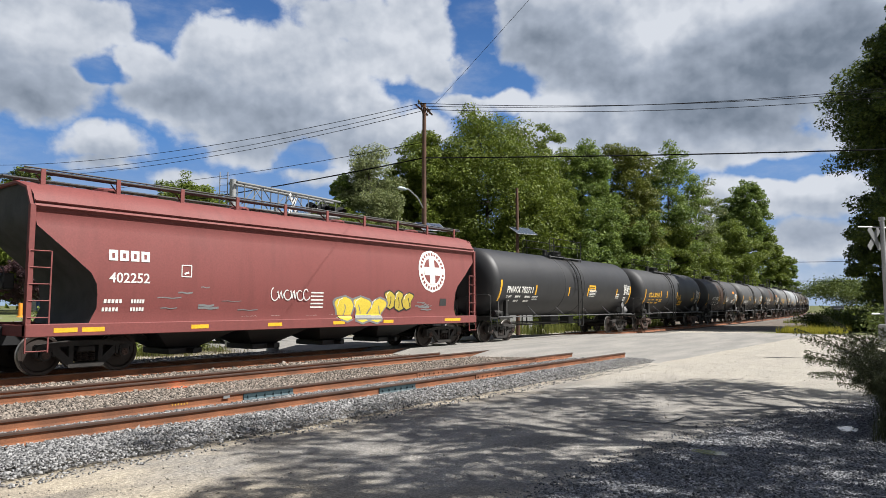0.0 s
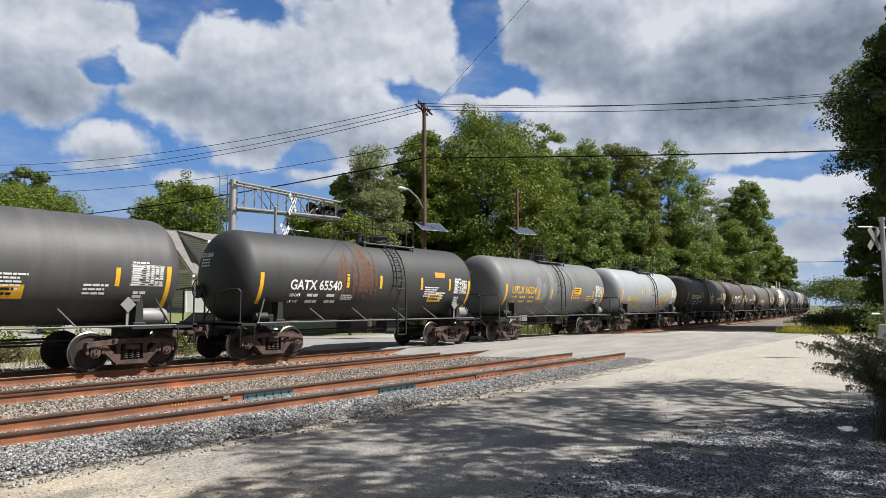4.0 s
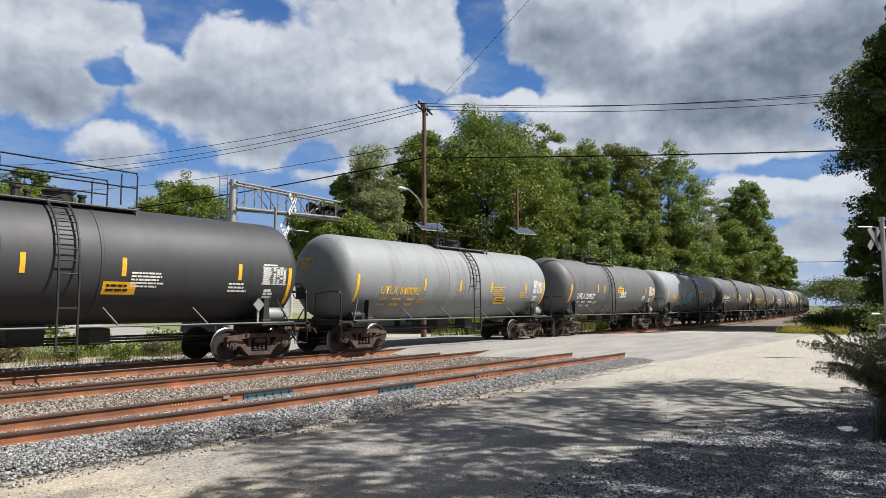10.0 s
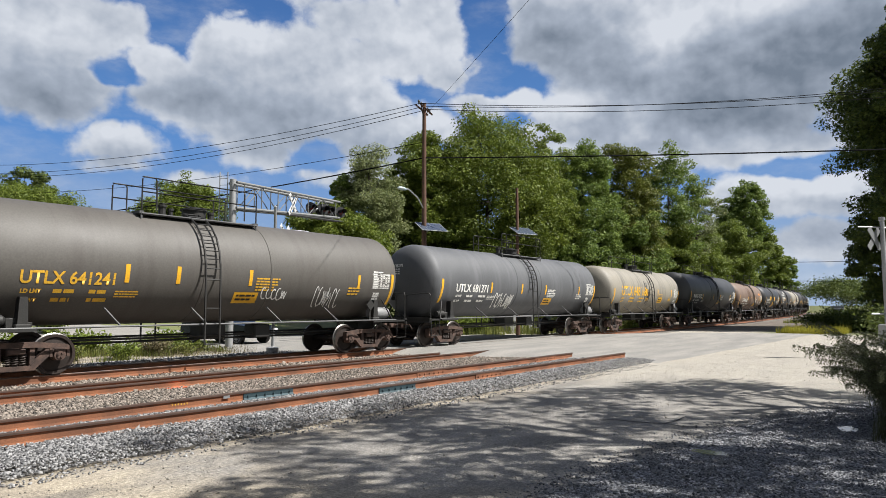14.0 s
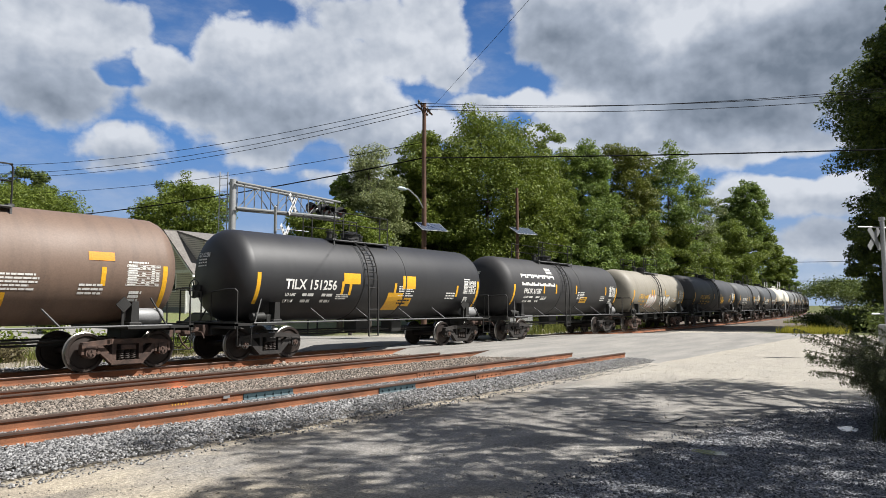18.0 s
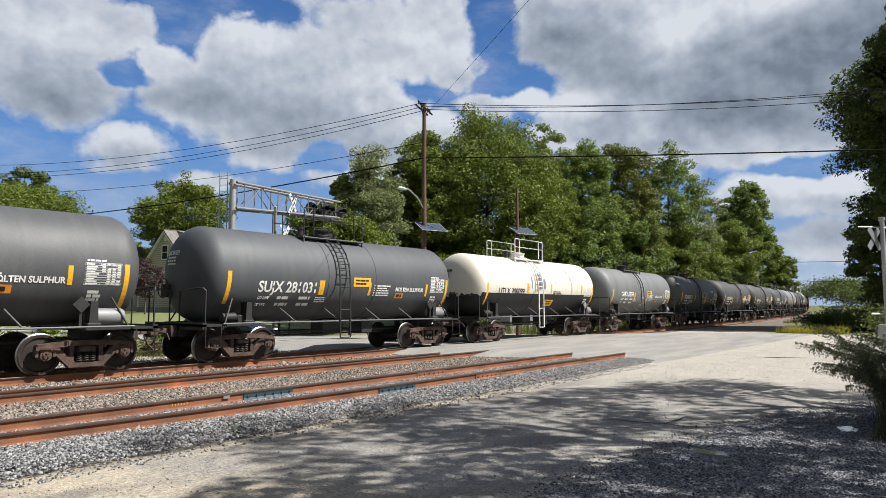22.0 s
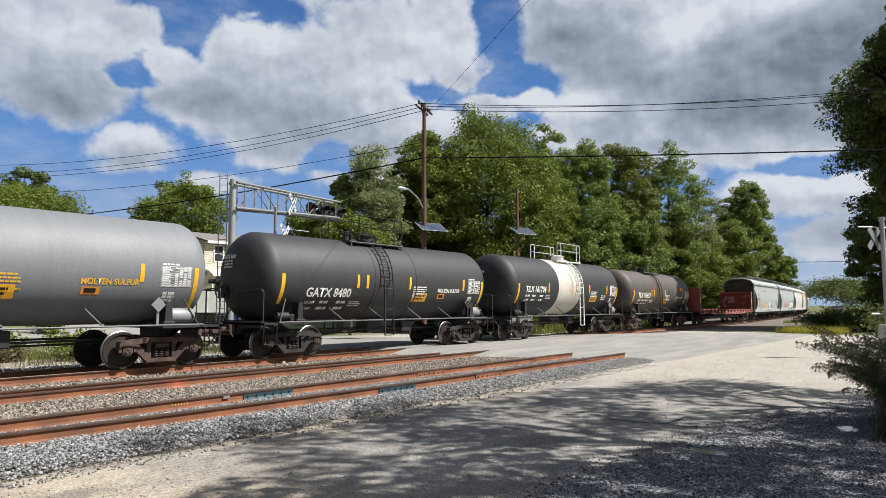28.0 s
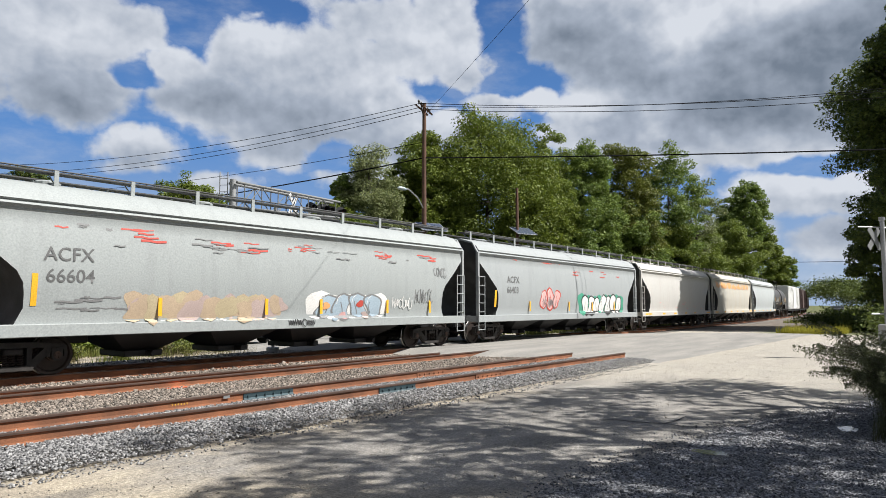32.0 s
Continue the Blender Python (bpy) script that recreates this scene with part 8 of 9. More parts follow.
for s in (-0.2, 0.2):
    tube(bm, [(-0.26 + s * 0.55, 0.34 - s * 0.7, 0.3), (-0.26 + s * 0.55, 0.34 - s * 0.7, H + 0.35)], 0.025, 5)
for k in range(24):
    z = 0.4 + k * 0.31
    tube(bm, [(-0.37, 0.48, z), (-0.15, 0.20, z)], 0.016, 4)
part("ladder", bm, GALV, sig)
AL = 6.9
zt, zb = H - 0.15, H - 1.32
for s in (-0.28, 0.28):
    for z, z1 in ((zt, zt - 0.02), (zb, zb + 0.30)):
        bm = bmesh.new()
        tube(bm, [(0, s, z), (AL, s + 0.6, z1)], 0.065, 8)
        part("chord", bm, TRUSS, sig)
for k in range(7):
    x = 0.45 + k * 1.02
    f = x / AL
    bm = bmesh.new()
    for s in (-0.28, 0.28):
        tube(bm, [(x, s + 0.6 * f, zb + 0.30 * f), (x, s + 0.6 * f, zt)], 0.028, 5)
        if k < 6:
            tube(bm, [(x, s + 0.6 * f, zt if k % 2 else zb + 0.3 * f), (x + 1.02, s + 0.6 * f + 0.09, zb + 0.3 * f if k % 2 else zt)], 0.024, 5)
    tube(bm, [(x, -0.28 + 0.6 * f, zb + 0.3 * f), (x, 0.28 + 0.6 * f, zb + 0.3 * f)], 0.024, 5)
    part("truss_frame", bm, TRUSS, sig)
bm = bmesh.new()
box(bm, 0.2, AL - 0.2, -0.1, 0.35, zb + 0.06, zb + 0.09)
part("catwalk", bm, GRATE, sig)
light_unit(sig, 5.3, 0.3, zt - 0.55, 170)
light_unit(sig, 6.6, 0.4, zt - 0.55, 170)
light_unit(sig, 6.2, 0.6, zt - 0.55, -10)
light_unit(sig, 0.35, -0.30, 2.80, -142)
light_unit(sig, -0.32, 0.3, 2.80, 38)
crossbuck(sig, 3.45, -0.05, zt - 0.62, 1.35, 26)

# second mast with crossbuck and bell, on its relay case
M2 = (21.0, 26.75)
mz = terrain(*M2)
mast = empty("signal_mast", "grey signal mast with a white crossbuck on a steel base", "crossing signal", pose(16.479, 20.991, 0.163) @ Matrix.Scale(0.7847, 4))
bm = bmesh.new()
lathe(bm, [(-0.539, 0.30), (-0.239, 0.30), (-0.199, 0.075), (6.35 - mz, 0.07), (6.4 - mz, 0.09), (6.5 - mz, 0.0)], 12, "z")
part("mast", bm, GALV, mast, smooth=40)
bm = bmesh.new()
box(bm, -0.55, 0.55, -0.35, 0.35, 1.05, 1.62, 0.03)
part("gate_mechanism", bm, CONCRETE, mast, "grey steel gate case")
crossbuck(mast, 0.50, -0.15, 4.95 - mz, 1.5, 26)
bm = bmesh.new()
tube(bm, [(0, 0, 5.3 - mz), (0.9, -0.4, 5.3 - mz), (1.6, -0.6, 5.28 - mz)], 0.02, 5)
part("crossarm", bm, GALV, mast)

# crossbuck post and cases on the near side
NP = (27.25, 2.2)
post = empty("crossing_sign", "galvanised post with a white crossbuck seen from behind", "crossing sign", pose(*NP, terrain(*NP)))
bm = bmesh.new()
lathe(bm, [(0.0, 0.22), (0.05, 0.22), (0.05, 0.075), (4.65, 0.07), (4.68, 0.10), (4.78, 0.10), (4.8, 0.0)], 12, "z")
part("post", bm, GALV, post, smooth=40)
crossbuck(post, -0.17, 0.22, 4.05, 0.95, -24, False, TRUSS)
bm = bmesh.new()
tube(bm, [(-0.55, 0.65, 4.45), (0.4, -0.4, 4.42)], 0.025, 5)
tube(bm, [(-0.35, 0.4, 1.5), (0.3, -0.3, 1.5)], 0.03, 5)
part("crossarm", bm, GALV, post)
bm = bmesh.new()
box(bm, -0.3, 0.3, -0.25, 0.25, 0.5, 1.15, 0.03)
part("gate_mechanism", bm, GALV, post, "grey steel gate case")
bm = bmesh.new()
box(bm, -0.6, 0.6, -0.35, 0.35, 0, 1.75, 0.03)
box(bm, -0.66, 0.66, -0.42, 0.42, 1.75, 1.82, 0.02)
cab = tagged(part("signal_cabinet", bm, GALV, m=pose(39.35, 24.3, terrain(39.35, 24.3) - 0.02, 0, 0, -20) @ Matrix.Diagonal((1.7, 1.6, 1.45, 1))), "silver trackside signal cabinet", "cabinet")
for s in (-0.3, 0.3):
    bm = bmesh.new()
    box(bm, s - 0.27, s + 0.27, -0.372, -0.354, 0.1, 1.65, 0.008)
    d = part("cabinet_door", bm, GALV, cab)
    bm = bmesh.new()
    box(bm, s + (0.2 if s < 0 else -0.22), s + (0.22 if s < 0 else -0.2), -0.39, -0.373, 0.8, 1.0)
    part("handle", bm, STEEL, d)
# ---- houses ----
def siding(name, color, pitch=0.19):
    """Lapped boards: the thin shade line at each board's lower edge is painted into the colour."""
    m = bpy.data.materials.new(name)
    m.use_nodes = True
    n, l = m.node_tree.nodes, m.node_tree.links
    b = n["Principled BSDF"]
    g = n.new("ShaderNodeNewGeometry")
    s = n.new("ShaderNodeSeparateXYZ")
    l.new(g.outputs["Position"], s.inputs[0])
    q = n.new("ShaderNodeMath")
    q.operation = "DIVIDE"
    q.inputs[1].default_value = pitch
    l.new(s.outputs[2], q.inputs[0])
    f = n.new("ShaderNodeMath")
    f.operation = "FRACT"
    l.new(q.outputs[0], f.inputs[0])
    r = n.new("ShaderNodeValToRGB")
    # dark foot of each board: the lap's shade as colour
    r.color_ramp.elements[0].position, r.color_ramp.elements[0].color = 0.14, (*[c * 0.42 for c in color], 1)
    r.color_ramp.elements[1].position, r.color_ramp.elements[1].color = 0.30, (*color, 1)
    l.new(f.outputs[0], r.inputs[0])
    ns = n.new("ShaderNodeTexNoise")
    ns.inputs["Scale"].default_value = 1.2
    mx = n.new("ShaderNodeMix")
    mx.data_type, mx.blend_type, mx.inputs[0].default_value = "RGBA", "MULTIPLY", 0.3
    l.new(r.outputs[0], mx.inputs[6])
    l.new(ns.outputs[0], mx.inputs[7])
    l.new(mx.outputs[2], b.inputs["Base Color"])
    b.inputs["Roughness"].default_value = 0.7
    bp = n.new("ShaderNodeBump")
    bp.inputs["Strength"].default_value, bp.inputs["Distance"].default_value = 0.6, 0.02
    l.new(f.outputs[0], bp.inputs["Height"])
    l.new(bp.outputs[0], b.inputs["Normal"])
    return m


SIDE_CREAM = siding("cream_siding", (0.66, 0.585, 0.46))
SIDE_GREY = siding("taupe_siding", (0.64, 0.59, 0.54))
SIDE_WHITE = siding("white_siding", (0.66, 0.66, 0.64))
SHINGLE = material("roof_shingles", (0.20, 0.185, 0.17), 0.95, 0, (0.12, 0.11, 0.10), 4, 0.7, 40, 0.5)
TRIM = material("white_trim", (0.82, 0.82, 0.81), 0.6, amount=0.2)
GLASS = bpy.data.materials.new("window_glass")
GLASS.use_nodes = True
GLASS.node_tree.nodes["Principled BSDF"].inputs["Base Color"].default_value = (0.03, 0.035, 0.04, 1)
GLASS.node_tree.nodes["Principled BSDF"].inputs["Roughness"].default_value = 0.06


def solid(bm, poly, axis, a, b):
    """A plate: an outline in the other two axes, from a to b along one."""
    def co(p, q, t):
        return (t, p, q) if axis == "x" else (p, t, q)
    u = [bm.verts.new(co(p, q, a)) for p, q in poly]
    w = [bm.verts.new(co(p, q, b)) for p, q in poly]
    bm.faces.new(u)
    bm.faces.new(w[::-1])
    for i in range(len(poly)):
        bm.faces.new((u[i], w[i], w[(i + 1) % len(poly)], u[(i + 1) % len(poly)]))
    bmesh.ops.recalc_face_normals(bm, faces=bm.faces)
    return bm


def house_window(house, x, y, z, w, h, face):
    """A sash window proud of a wall that faces -x or -y."""
    turn = 0 if face == "y" else -90
    bm = bmesh.new()
    for a, b, c, d in ((-w / 2 - 0.09, w / 2 + 0.09, h / 2, h / 2 + 0.1), (-w / 2 - 0.09, w / 2 + 0.09, -h / 2 - 0.1, -h / 2), (-w / 2 - 0.09, -w / 2, -h / 2, h / 2), (w / 2, w / 2 + 0.09, -h / 2, h / 2), (-w / 2, w / 2, -0.025, 0.025)):
        box(bm, a, b, -0.06, 0.02, c, d)
    win = part("window", bm, TRIM, house, "white framed sash window", m=pose(x, y, z, 0, 0, turn))
    for c in (-1, 1):
        bm = bmesh.new()
        box(bm, -w / 2, w / 2, -0.02, 0.0, *sorted((c * 0.02, c * h / 2)))
        part("pane", bm, GLASS, win)


hz = 0.80
house = empty("house", "cream and taupe clapboard house with a steep front gable", "house", pose(0, 0, 0))
bm = bmesh.new()
solid(bm, [(51.5, hz), (60.4, hz), (60.4, 4.5), (56.0, 8.15), (51.5, 4.5)], "x", 32.0, 32.25)
part("gable_wall", bm, SIDE_GREY, house, "taupe clapboard gable wall")
bm = bmesh.new()
solid(bm, [(32.25, hz), (40.4, hz), (40.4, 7.15), (33.0, 7.15), (33.0, 4.6), (32.25, 4.6)], "y", 51.5, 51.7)
part("front_wall", bm, SIDE_CREAM, house, "cream clapboard wall")
bm = bmesh.new()
solid(bm, [(51.7, hz), (60.4, hz), (60.4, 4.5), (56.0, 8.1), (51.7, 7.1)], "x", 40.15, 40.4)
part("back_wall", bm, SIDE_CREAM, house)
bm = bmesh.new()
solid(bm, [(51.7, 4.6), (56.0, 8.1), (51.7, 7.1)], "x", 33.0, 33.2)
part("dormer_cheek", bm, SIDE_GREY, house)
bm = bmesh.new()
solid(bm, [(55.9, 8.28), (60.75, 4.28), (60.75, 4.12), (55.9, 8.12)], "x", 31.75, 40.65)
solid(bm, [(51.15, 4.28), (56.0, 8.28), (56.0, 8.12), (51.15, 4.12)], "x", 31.75, 33.05)
solid(bm, [(51.05, 7.1), (56.0, 8.30), (56.0, 8.14), (51.05, 6.96)], "x", 33.0, 40.65)
part("roof", bm, SHINGLE, house, "dark shingle roof")
bm = bmesh.new()
solid(bm, [(51.15, 4.14), (51.15, 3.95), (56.0, 7.95), (60.75, 3.95), (60.75, 4.14), (56.0, 8.14)], "x", 31.74, 31.95)
part("rake_board", bm, TRIM, house)
bm = bmesh.new()
box(bm, 33.0, 40.6, 51.03, 51.08, 6.9, 7.12)
part("gutter", bm, TRIM, house)
bm = bmesh.new()
box(bm, 31.96, 31.998, 51.5, 60.4, 4.35, 4.6)
box(bm, 31.95, 31.998, 51.46, 51.62, hz, 4.4)
box(bm, 31.95, 31.998, 60.28, 60.44, hz, 4.4)
part("corner_trim", bm, TRIM, house)
bm = bmesh.new()
box(bm, 31.93, 31.996, 51.5, 60.4, hz - 0.2, hz + 0.62)
part("foundation", bm, material("grey_block", (0.30, 0.31, 0.32), 0.9), house)
for x, y, z, w, h, f in ((32.0, 56.0, 6.25, 0.85, 1.15, "x"), (32.0, 54.6, 3.5, 1.0, 1.3, "x"), (34.4, 51.5, 6.05, 0.8, 1.3, "y"), (36.4, 51.5, 6.2, 0.7, 1.0, "y"), (39.0, 51.5, 6.1, 0.8, 1.1, "y"), (39.9, 51.5, 3.2, 0.8, 1.3, "y")):
    house_window(house, x, y, z, w, h, f)
bm = bmesh.new()
box(bm, 31.97, 31.999, 55.75, 56.25, 7.25, 7.6)
part("gable_vent", bm, TRIM, house)
# porch
bm = bmesh.new()
box(bm, 32.6, 35.2, 49.6, 51.45, hz, 1.75)
porch = part("porch", bm, TRIM, house, "white porch with railing")
for k in range(14):
    bm = bmesh.new()
    box(bm, 32.65 + k * 0.19, 32.69 + k * 0.19, 49.62, 49.66, 1.75, 2.6)
    part("baluster", bm, TRIM, porch)
bm = bmesh.new()
box(bm, 32.6, 35.2, 49.6, 49.68, 2.6, 2.68)
for q in (32.62, 35.1):
    box(bm, q, q + 0.1, 49.6, 49.7, 1.75, 4.1)
part("porch_frame", bm, TRIM, porch)
bm = bmesh.new()
solid(bm, [(49.3, 4.0), (50.2, 4.45), (51.5, 4.55), (51.5, 4.65), (50.1, 4.56), (49.3, 4.12)], "x", 32.5, 35.3)
part("porch_awning", bm, TRIM, porch)

house2 = empty("house", "white two-storey house with a grey roof behind the trees", "house", pose(10.5, 4.0, 0.2))
bm = bmesh.new()
box(bm, 19.5, 29.5, 68.0, 76.0, 0.7, 4.6)
part("wall", bm, SIDE_WHITE, house2)
bm = bmesh.new()
solid(bm, [(67.5, 4.5), (72.0, 8.2), (76.5, 4.5), (76.5, 4.35), (72.0, 8.0), (67.5, 4.35)], "x", 19.0, 30.0)
part("roof", bm, SHINGLE, house2)
for x in (20.8, 23.4, 26.3):
    house_window(house2, x, 68.0, 3.5, 0.9, 1.0, "y")
bm = bmesh.new()
box(bm, 24.6, 25.5, 67.94, 67.99, 0.8, 2.8)
part("door", bm, STEEL, house2, "dark front door")
bm = bmesh.new()
box(bm, 27.4, 30.6, 63.0, 68.0, 0.7, 3.6)
wing = part("wing", bm, SIDE_WHITE, house2)
bm = bmesh.new()
solid(bm, [(62.6, 3.6), (68.0, 6.2), (68.0, 6.0), (62.6, 3.4)], "x", 27.0, 31.0)
part("wing_roof", bm, TRIM, house2)
house_window(house2, 29.0, 63.0, 2.5, 1.5, 1.2, "y")

garage = empty("garage", "grey sided garage with a white roller door", "garage", pose(42.4, 46.8, 0.75, 0, 0, -24))
bm = bmesh.new()
box(bm, -3.0, 3.0, 0, 6.0, 0, 2.9)
part("wall", bm, SIDE_GREY, garage)
bm = bmesh.new()
solid(bm, [(-3.3, 2.85), (0, 4.7), (3.3, 2.85), (3.3, 2.7), (0, 4.5), (-3.3, 2.7)], "y", -0.3, 6.3)
part("roof", bm, SHINGLE, garage)
bm = bmesh.new()
solid(bm, [(-3.0, 2.9), (3.0, 2.9), (0, 4.5)], "y", 0.0, 0.2)
part("gable", bm, SIDE_WHITE, garage)
door = None
for k in range(4):
    bm = bmesh.new()
    box(bm, -1.5, 2.2, -0.05, -0.004, 0.05 + k * 0.56, 0.05 + k * 0.56 + 0.53)
    part("door_panel", bm, TRIM, garage)

# white vinyl fence, panel by panel
fence = empty("fence", "white vinyl privacy fence with solid panels", "fence", pose(0, 0, 0))
a, b = Vector((29.4, 48.2, 0)), Vector((35.2, 42.6, 0))
nf = 5
turn = math.degrees(math.atan2(b.y - a.y, b.x - a.x))
for k in range(nf):
    p = a.lerp(b, k / nf)
    w = (b - a).length / nf
    bm = bmesh.new()
    box(bm, 0.06, w - 0.06, -0.02, 0.02, 0.1, 1.75)
    panel = part("fence_panel", bm, TRIM, fence, m=pose(p.x, p.y, terrain(p.x, p.y), 0, 0, turn))
    for j in range(12):
        bm = bmesh.new()
        box(bm, 0.1 + j * (w - 0.2) / 12, 0.1 + (j + 0.88) * (w - 0.2) / 12, -0.028, 0.028, 0.12, 1.65)
        part("slat", bm, TRIM, panel)
    bm = bmesh.new()
    box(bm, 0.04, w - 0.04, -0.035, 0.035, 1.68, 1.8)
    part("top_rail", bm, TRIM, panel)
for k in range(nf + 1):
    p = a.lerp(b, k / nf)
    bm = bmesh.new()
    box(bm, -0.06, 0.06, -0.06, 0.06, 0, 1.95, 0.01)
    part("fence_post", bm, TRIM, fence, m=pose(p.x, p.y, terrain(p.x, p.y), 0, 0, turn))

# leaning pole with panel, bins, markers
lp = empty("leaning_pole", "dark leaning timber pole with a small solar panel", "utility pole", pose(26.6, 55.5, 0.8, 0, 8, -30))
bm = bmesh.new()
tube(bm, [(0, 0, 0), (0, 0, 7.4)], [0.13, 0.09], 8)
part("pole", bm, WOOD_POLE, lp)
solar_panel(lp, 5.0, -10)
BLUE = material("blue_plastic", (0.03, 0.10, 0.36), 0.5)
for x, y in ((27.2, 56.3), (20.2, 51.2), (21.2, 51.9)):
    bm = bmesh.new()
    lathe(bm, [(0, 0.30), (0.95, 0.36), (0.95, 0.40), (1.02, 0.40), (1.06, 0.0)], 10, "z")
    tagged(part("wheelie_bin", bm, BLUE, m=pose(x, y, terrain(x, y))), "blue plastic refuse bin on the lawn", "bin")
for x, y, h in ((17.1, 46.4, 0.9), (17.9, 42.1, 1.55)):
    bm = bmesh.new()
    lathe(bm, [(0, 0.22), (0.05, 0.22), (0.08, 0.13), (h, 0.11), (h, 0.0)], 12, "z")
    mk = tagged(part("marker_post", bm, ORANGE, m=pose(x, y, terrain(x, y), 0, 5 if h > 1 else 0)), "orange plastic marker post on the grass", "marker")
bm = bmesh.new()
box(bm, -0.1, 0.1, -0.05, 0.05, 0, 1.9, 0.02)
tagged(part("gate_post", bm, TRIM, m=pose(22.1, 49.8, terrain(22.1, 49.8))), "white painted post on the lawn", "post")
lx, ly = np.linspace(13.5, 50, 40), np.linspace(31, 62, 30)
sheet("lawn", lx, ly, lambda x, y: terrain(x, y) + 0.02 + 0.03 * noise.noise((x, y, 0)) - 0.3 * (1 - smooth(31, 33, y)), GRASS, "mown green lawn with dry patches", "lawn")


# ---- the car that waits at the crossing ----
def waiting_car():
    paint_ = material("car_paint", (0.02, 0.03, 0.045), 0.2, 0.4, amount=0.1, bump=0)
    car = empty("car", "dark blue estate car waiting at the crossing", "car", pose(19.3, 27.9, terrain(19.3, 27.9) + 0.012, 0, 0, -80) @ Matrix.Diagonal((1, 1, 0.9, 1)))
    bm = bmesh.new()
    side = [(-2.3, 0.35), (2.25, 0.35), (2.3, 0.7), (2.05, 0.92), (1.0, 1.02), (0.35, 1.55), (-1.5, 1.6), (-2.2, 1.1), (-2.32, 0.8)]
    solid(bm, side, "y", -0.88, 0.88)
    bmesh.ops.bevel(bm, geom=[e for e in bm.edges], offset=0.06, segments=2, affect="EDGES")
    part("body", bm, paint_, car, smooth=40)
    for s in (-1, 1):
        bm = bmesh.new()
        solid(bm, [(-1.85, 1.08), (0.80, 1.08), (0.32, 1.48), (-1.45, 1.52)], "y", *sorted((s * 0.885, s * 0.89)))
        part("side_window", bm, GLASS, car)
    for x in (-1.4, 1.42):
        for s in (-1, 1):
            bm = bmesh.new()
            lathe(bm, [(-0.11, 0.0), (-0.11, 0.22), (-0.11, 0.33), (0.11, 0.33), (0.11, 0.22), (0.11, 0.0)], 22, "y", (x, s * 0.82, 0.33))
            w = part("wheel", bm, BLACK, car, smooth=40)
            bm = bmesh.new()
            lathe(bm, [(s * 0.935, 0.0), (s * 0.945, 0.05), (s * 0.935, 0.07)], 10, "y", (x, 0, 0.33))
            for k in range(10):
                t = k * math.pi / 5
                tube(bm, [(x, s * 0.937, 0.33), (x + 0.2 * math.cos(t), s * 0.937, 0.33 + 0.2 * math.sin(t))], 0.018, 4)
            lathe(bm, [(s * 0.93, 0.205), (s * 0.94, 0.225), (s * 0.93, 0.235)], 22, "y", (x, 0, 0.33))
            part("rim", bm, GALV, w, "alloy rim")
    for s in (-1, 1):
        bm = bmesh.new()
        box(bm, 2.24, 2.33, s * 0.62 - 0.18, s * 0.62 + 0.18, 0.66, 0.80, 0.02)
        part("headlight", bm, material("lamp_glass", (0.6, 0.6, 0.6), 0.1, amount=0.1), car)


waiting_car()
bm = bmesh.new()
box(bm, -0.7, 0.7, -0.6, 0.6, 0, 1.6, 0.04)
tagged(part("equipment_case", bm, TRUSS, m=pose(96, 13.0, -0.4)), "grey trackside equipment case", "cabinet")


def pickup_truck(x, y, turn):
    grey = material("pickup_paint", (0.16, 0.17, 0.18), 0.3, 0.4, amount=0.1, bump=0)
    truck_ = empty("pickup_truck", "small grey pickup truck parked far beyond the crossing", "truck", pose(x, y, terrain(x, y), 0, 0, turn))
    bm = bmesh.new()
    solid(bm, [(-2.7, 0.45), (2.6, 0.45), (2.65, 0.95), (1.4, 1.05), (0.8, 1.7), (-0.6, 1.72), (-0.75, 1.1), (-2.7, 1.1)], "y", -0.92, 0.92)
    bmesh.ops.bevel(bm, geom=list(bm.edges), offset=0.05, segments=1, affect="EDGES")
    part("body", bm, grey, truck_)
    for s in (-1, 1):
        bm = bmesh.new()
        solid(bm, [(-0.5, 1.12), (1.15, 1.12), (0.72, 1.6), (-0.45, 1.62)], "y", *sorted((s * 0.925, s * 0.93)))
        part("side_window", bm, GLASS, truck_)
        for q in (-1.7, 1.7):
            bm = bmesh.new()
            lathe(bm, [(s * 0.70, 0.0), (s * 0.70, 0.38), (s * 0.94, 0.38), (s * 0.94, 0.0)], 18, "y", (q, 0, 0.38))
            part("wheel", bm, BLACK, truck_)


pickup_truck(124.0, 16.6, 7)
# ---- grass, weeds and the wind-blown bush ----
def blades(name, pts, h, w, mat, label, category, seed, bend=0.35, segs=2, kind="stuff"):
    """Grass blades as bent strips, one mesh."""
    r = np.random.default_rng(seed)
    n = len(pts)
    a = r.uniform(0, 2 * np.pi, n)
    d = np.stack([np.cos(a), np.sin(a), np.zeros(n)], 1)
    s = np.stack([-np.sin(a), np.cos(a), np.zeros(n)], 1)
    hh = h * r.lognormal(0, 0.3, n)
    lean = r.uniform(0.1, 1.0, n) * bend
    rows = []
    for k in range(segs + 1):
        t = k / segs
        c = pts + d * (lean * hh * t * t)[:, None] + np.array([0, 0, 1]) * (hh * t * (1 - 0.25 * t * lean))[:, None]
        ww = w * (1 - 0.85 * t)
        rows += [c - s * ww, c + s * ww]
    v = np.stack(rows, 1).reshape(-1, 3)
    per = 2 * (segs + 1)
    base = np.arange(n)[:, None] * per
    f = np.concatenate([base + np.array([2 * k, 2 * k + 1, 2 * k + 3, 2 * k + 2]) for k in range(segs)], 1).ravel()
    ob = new(name, raw_mesh(name, v, f, 4, [mat]))
    return tagged(ob, label, category, kind=kind)


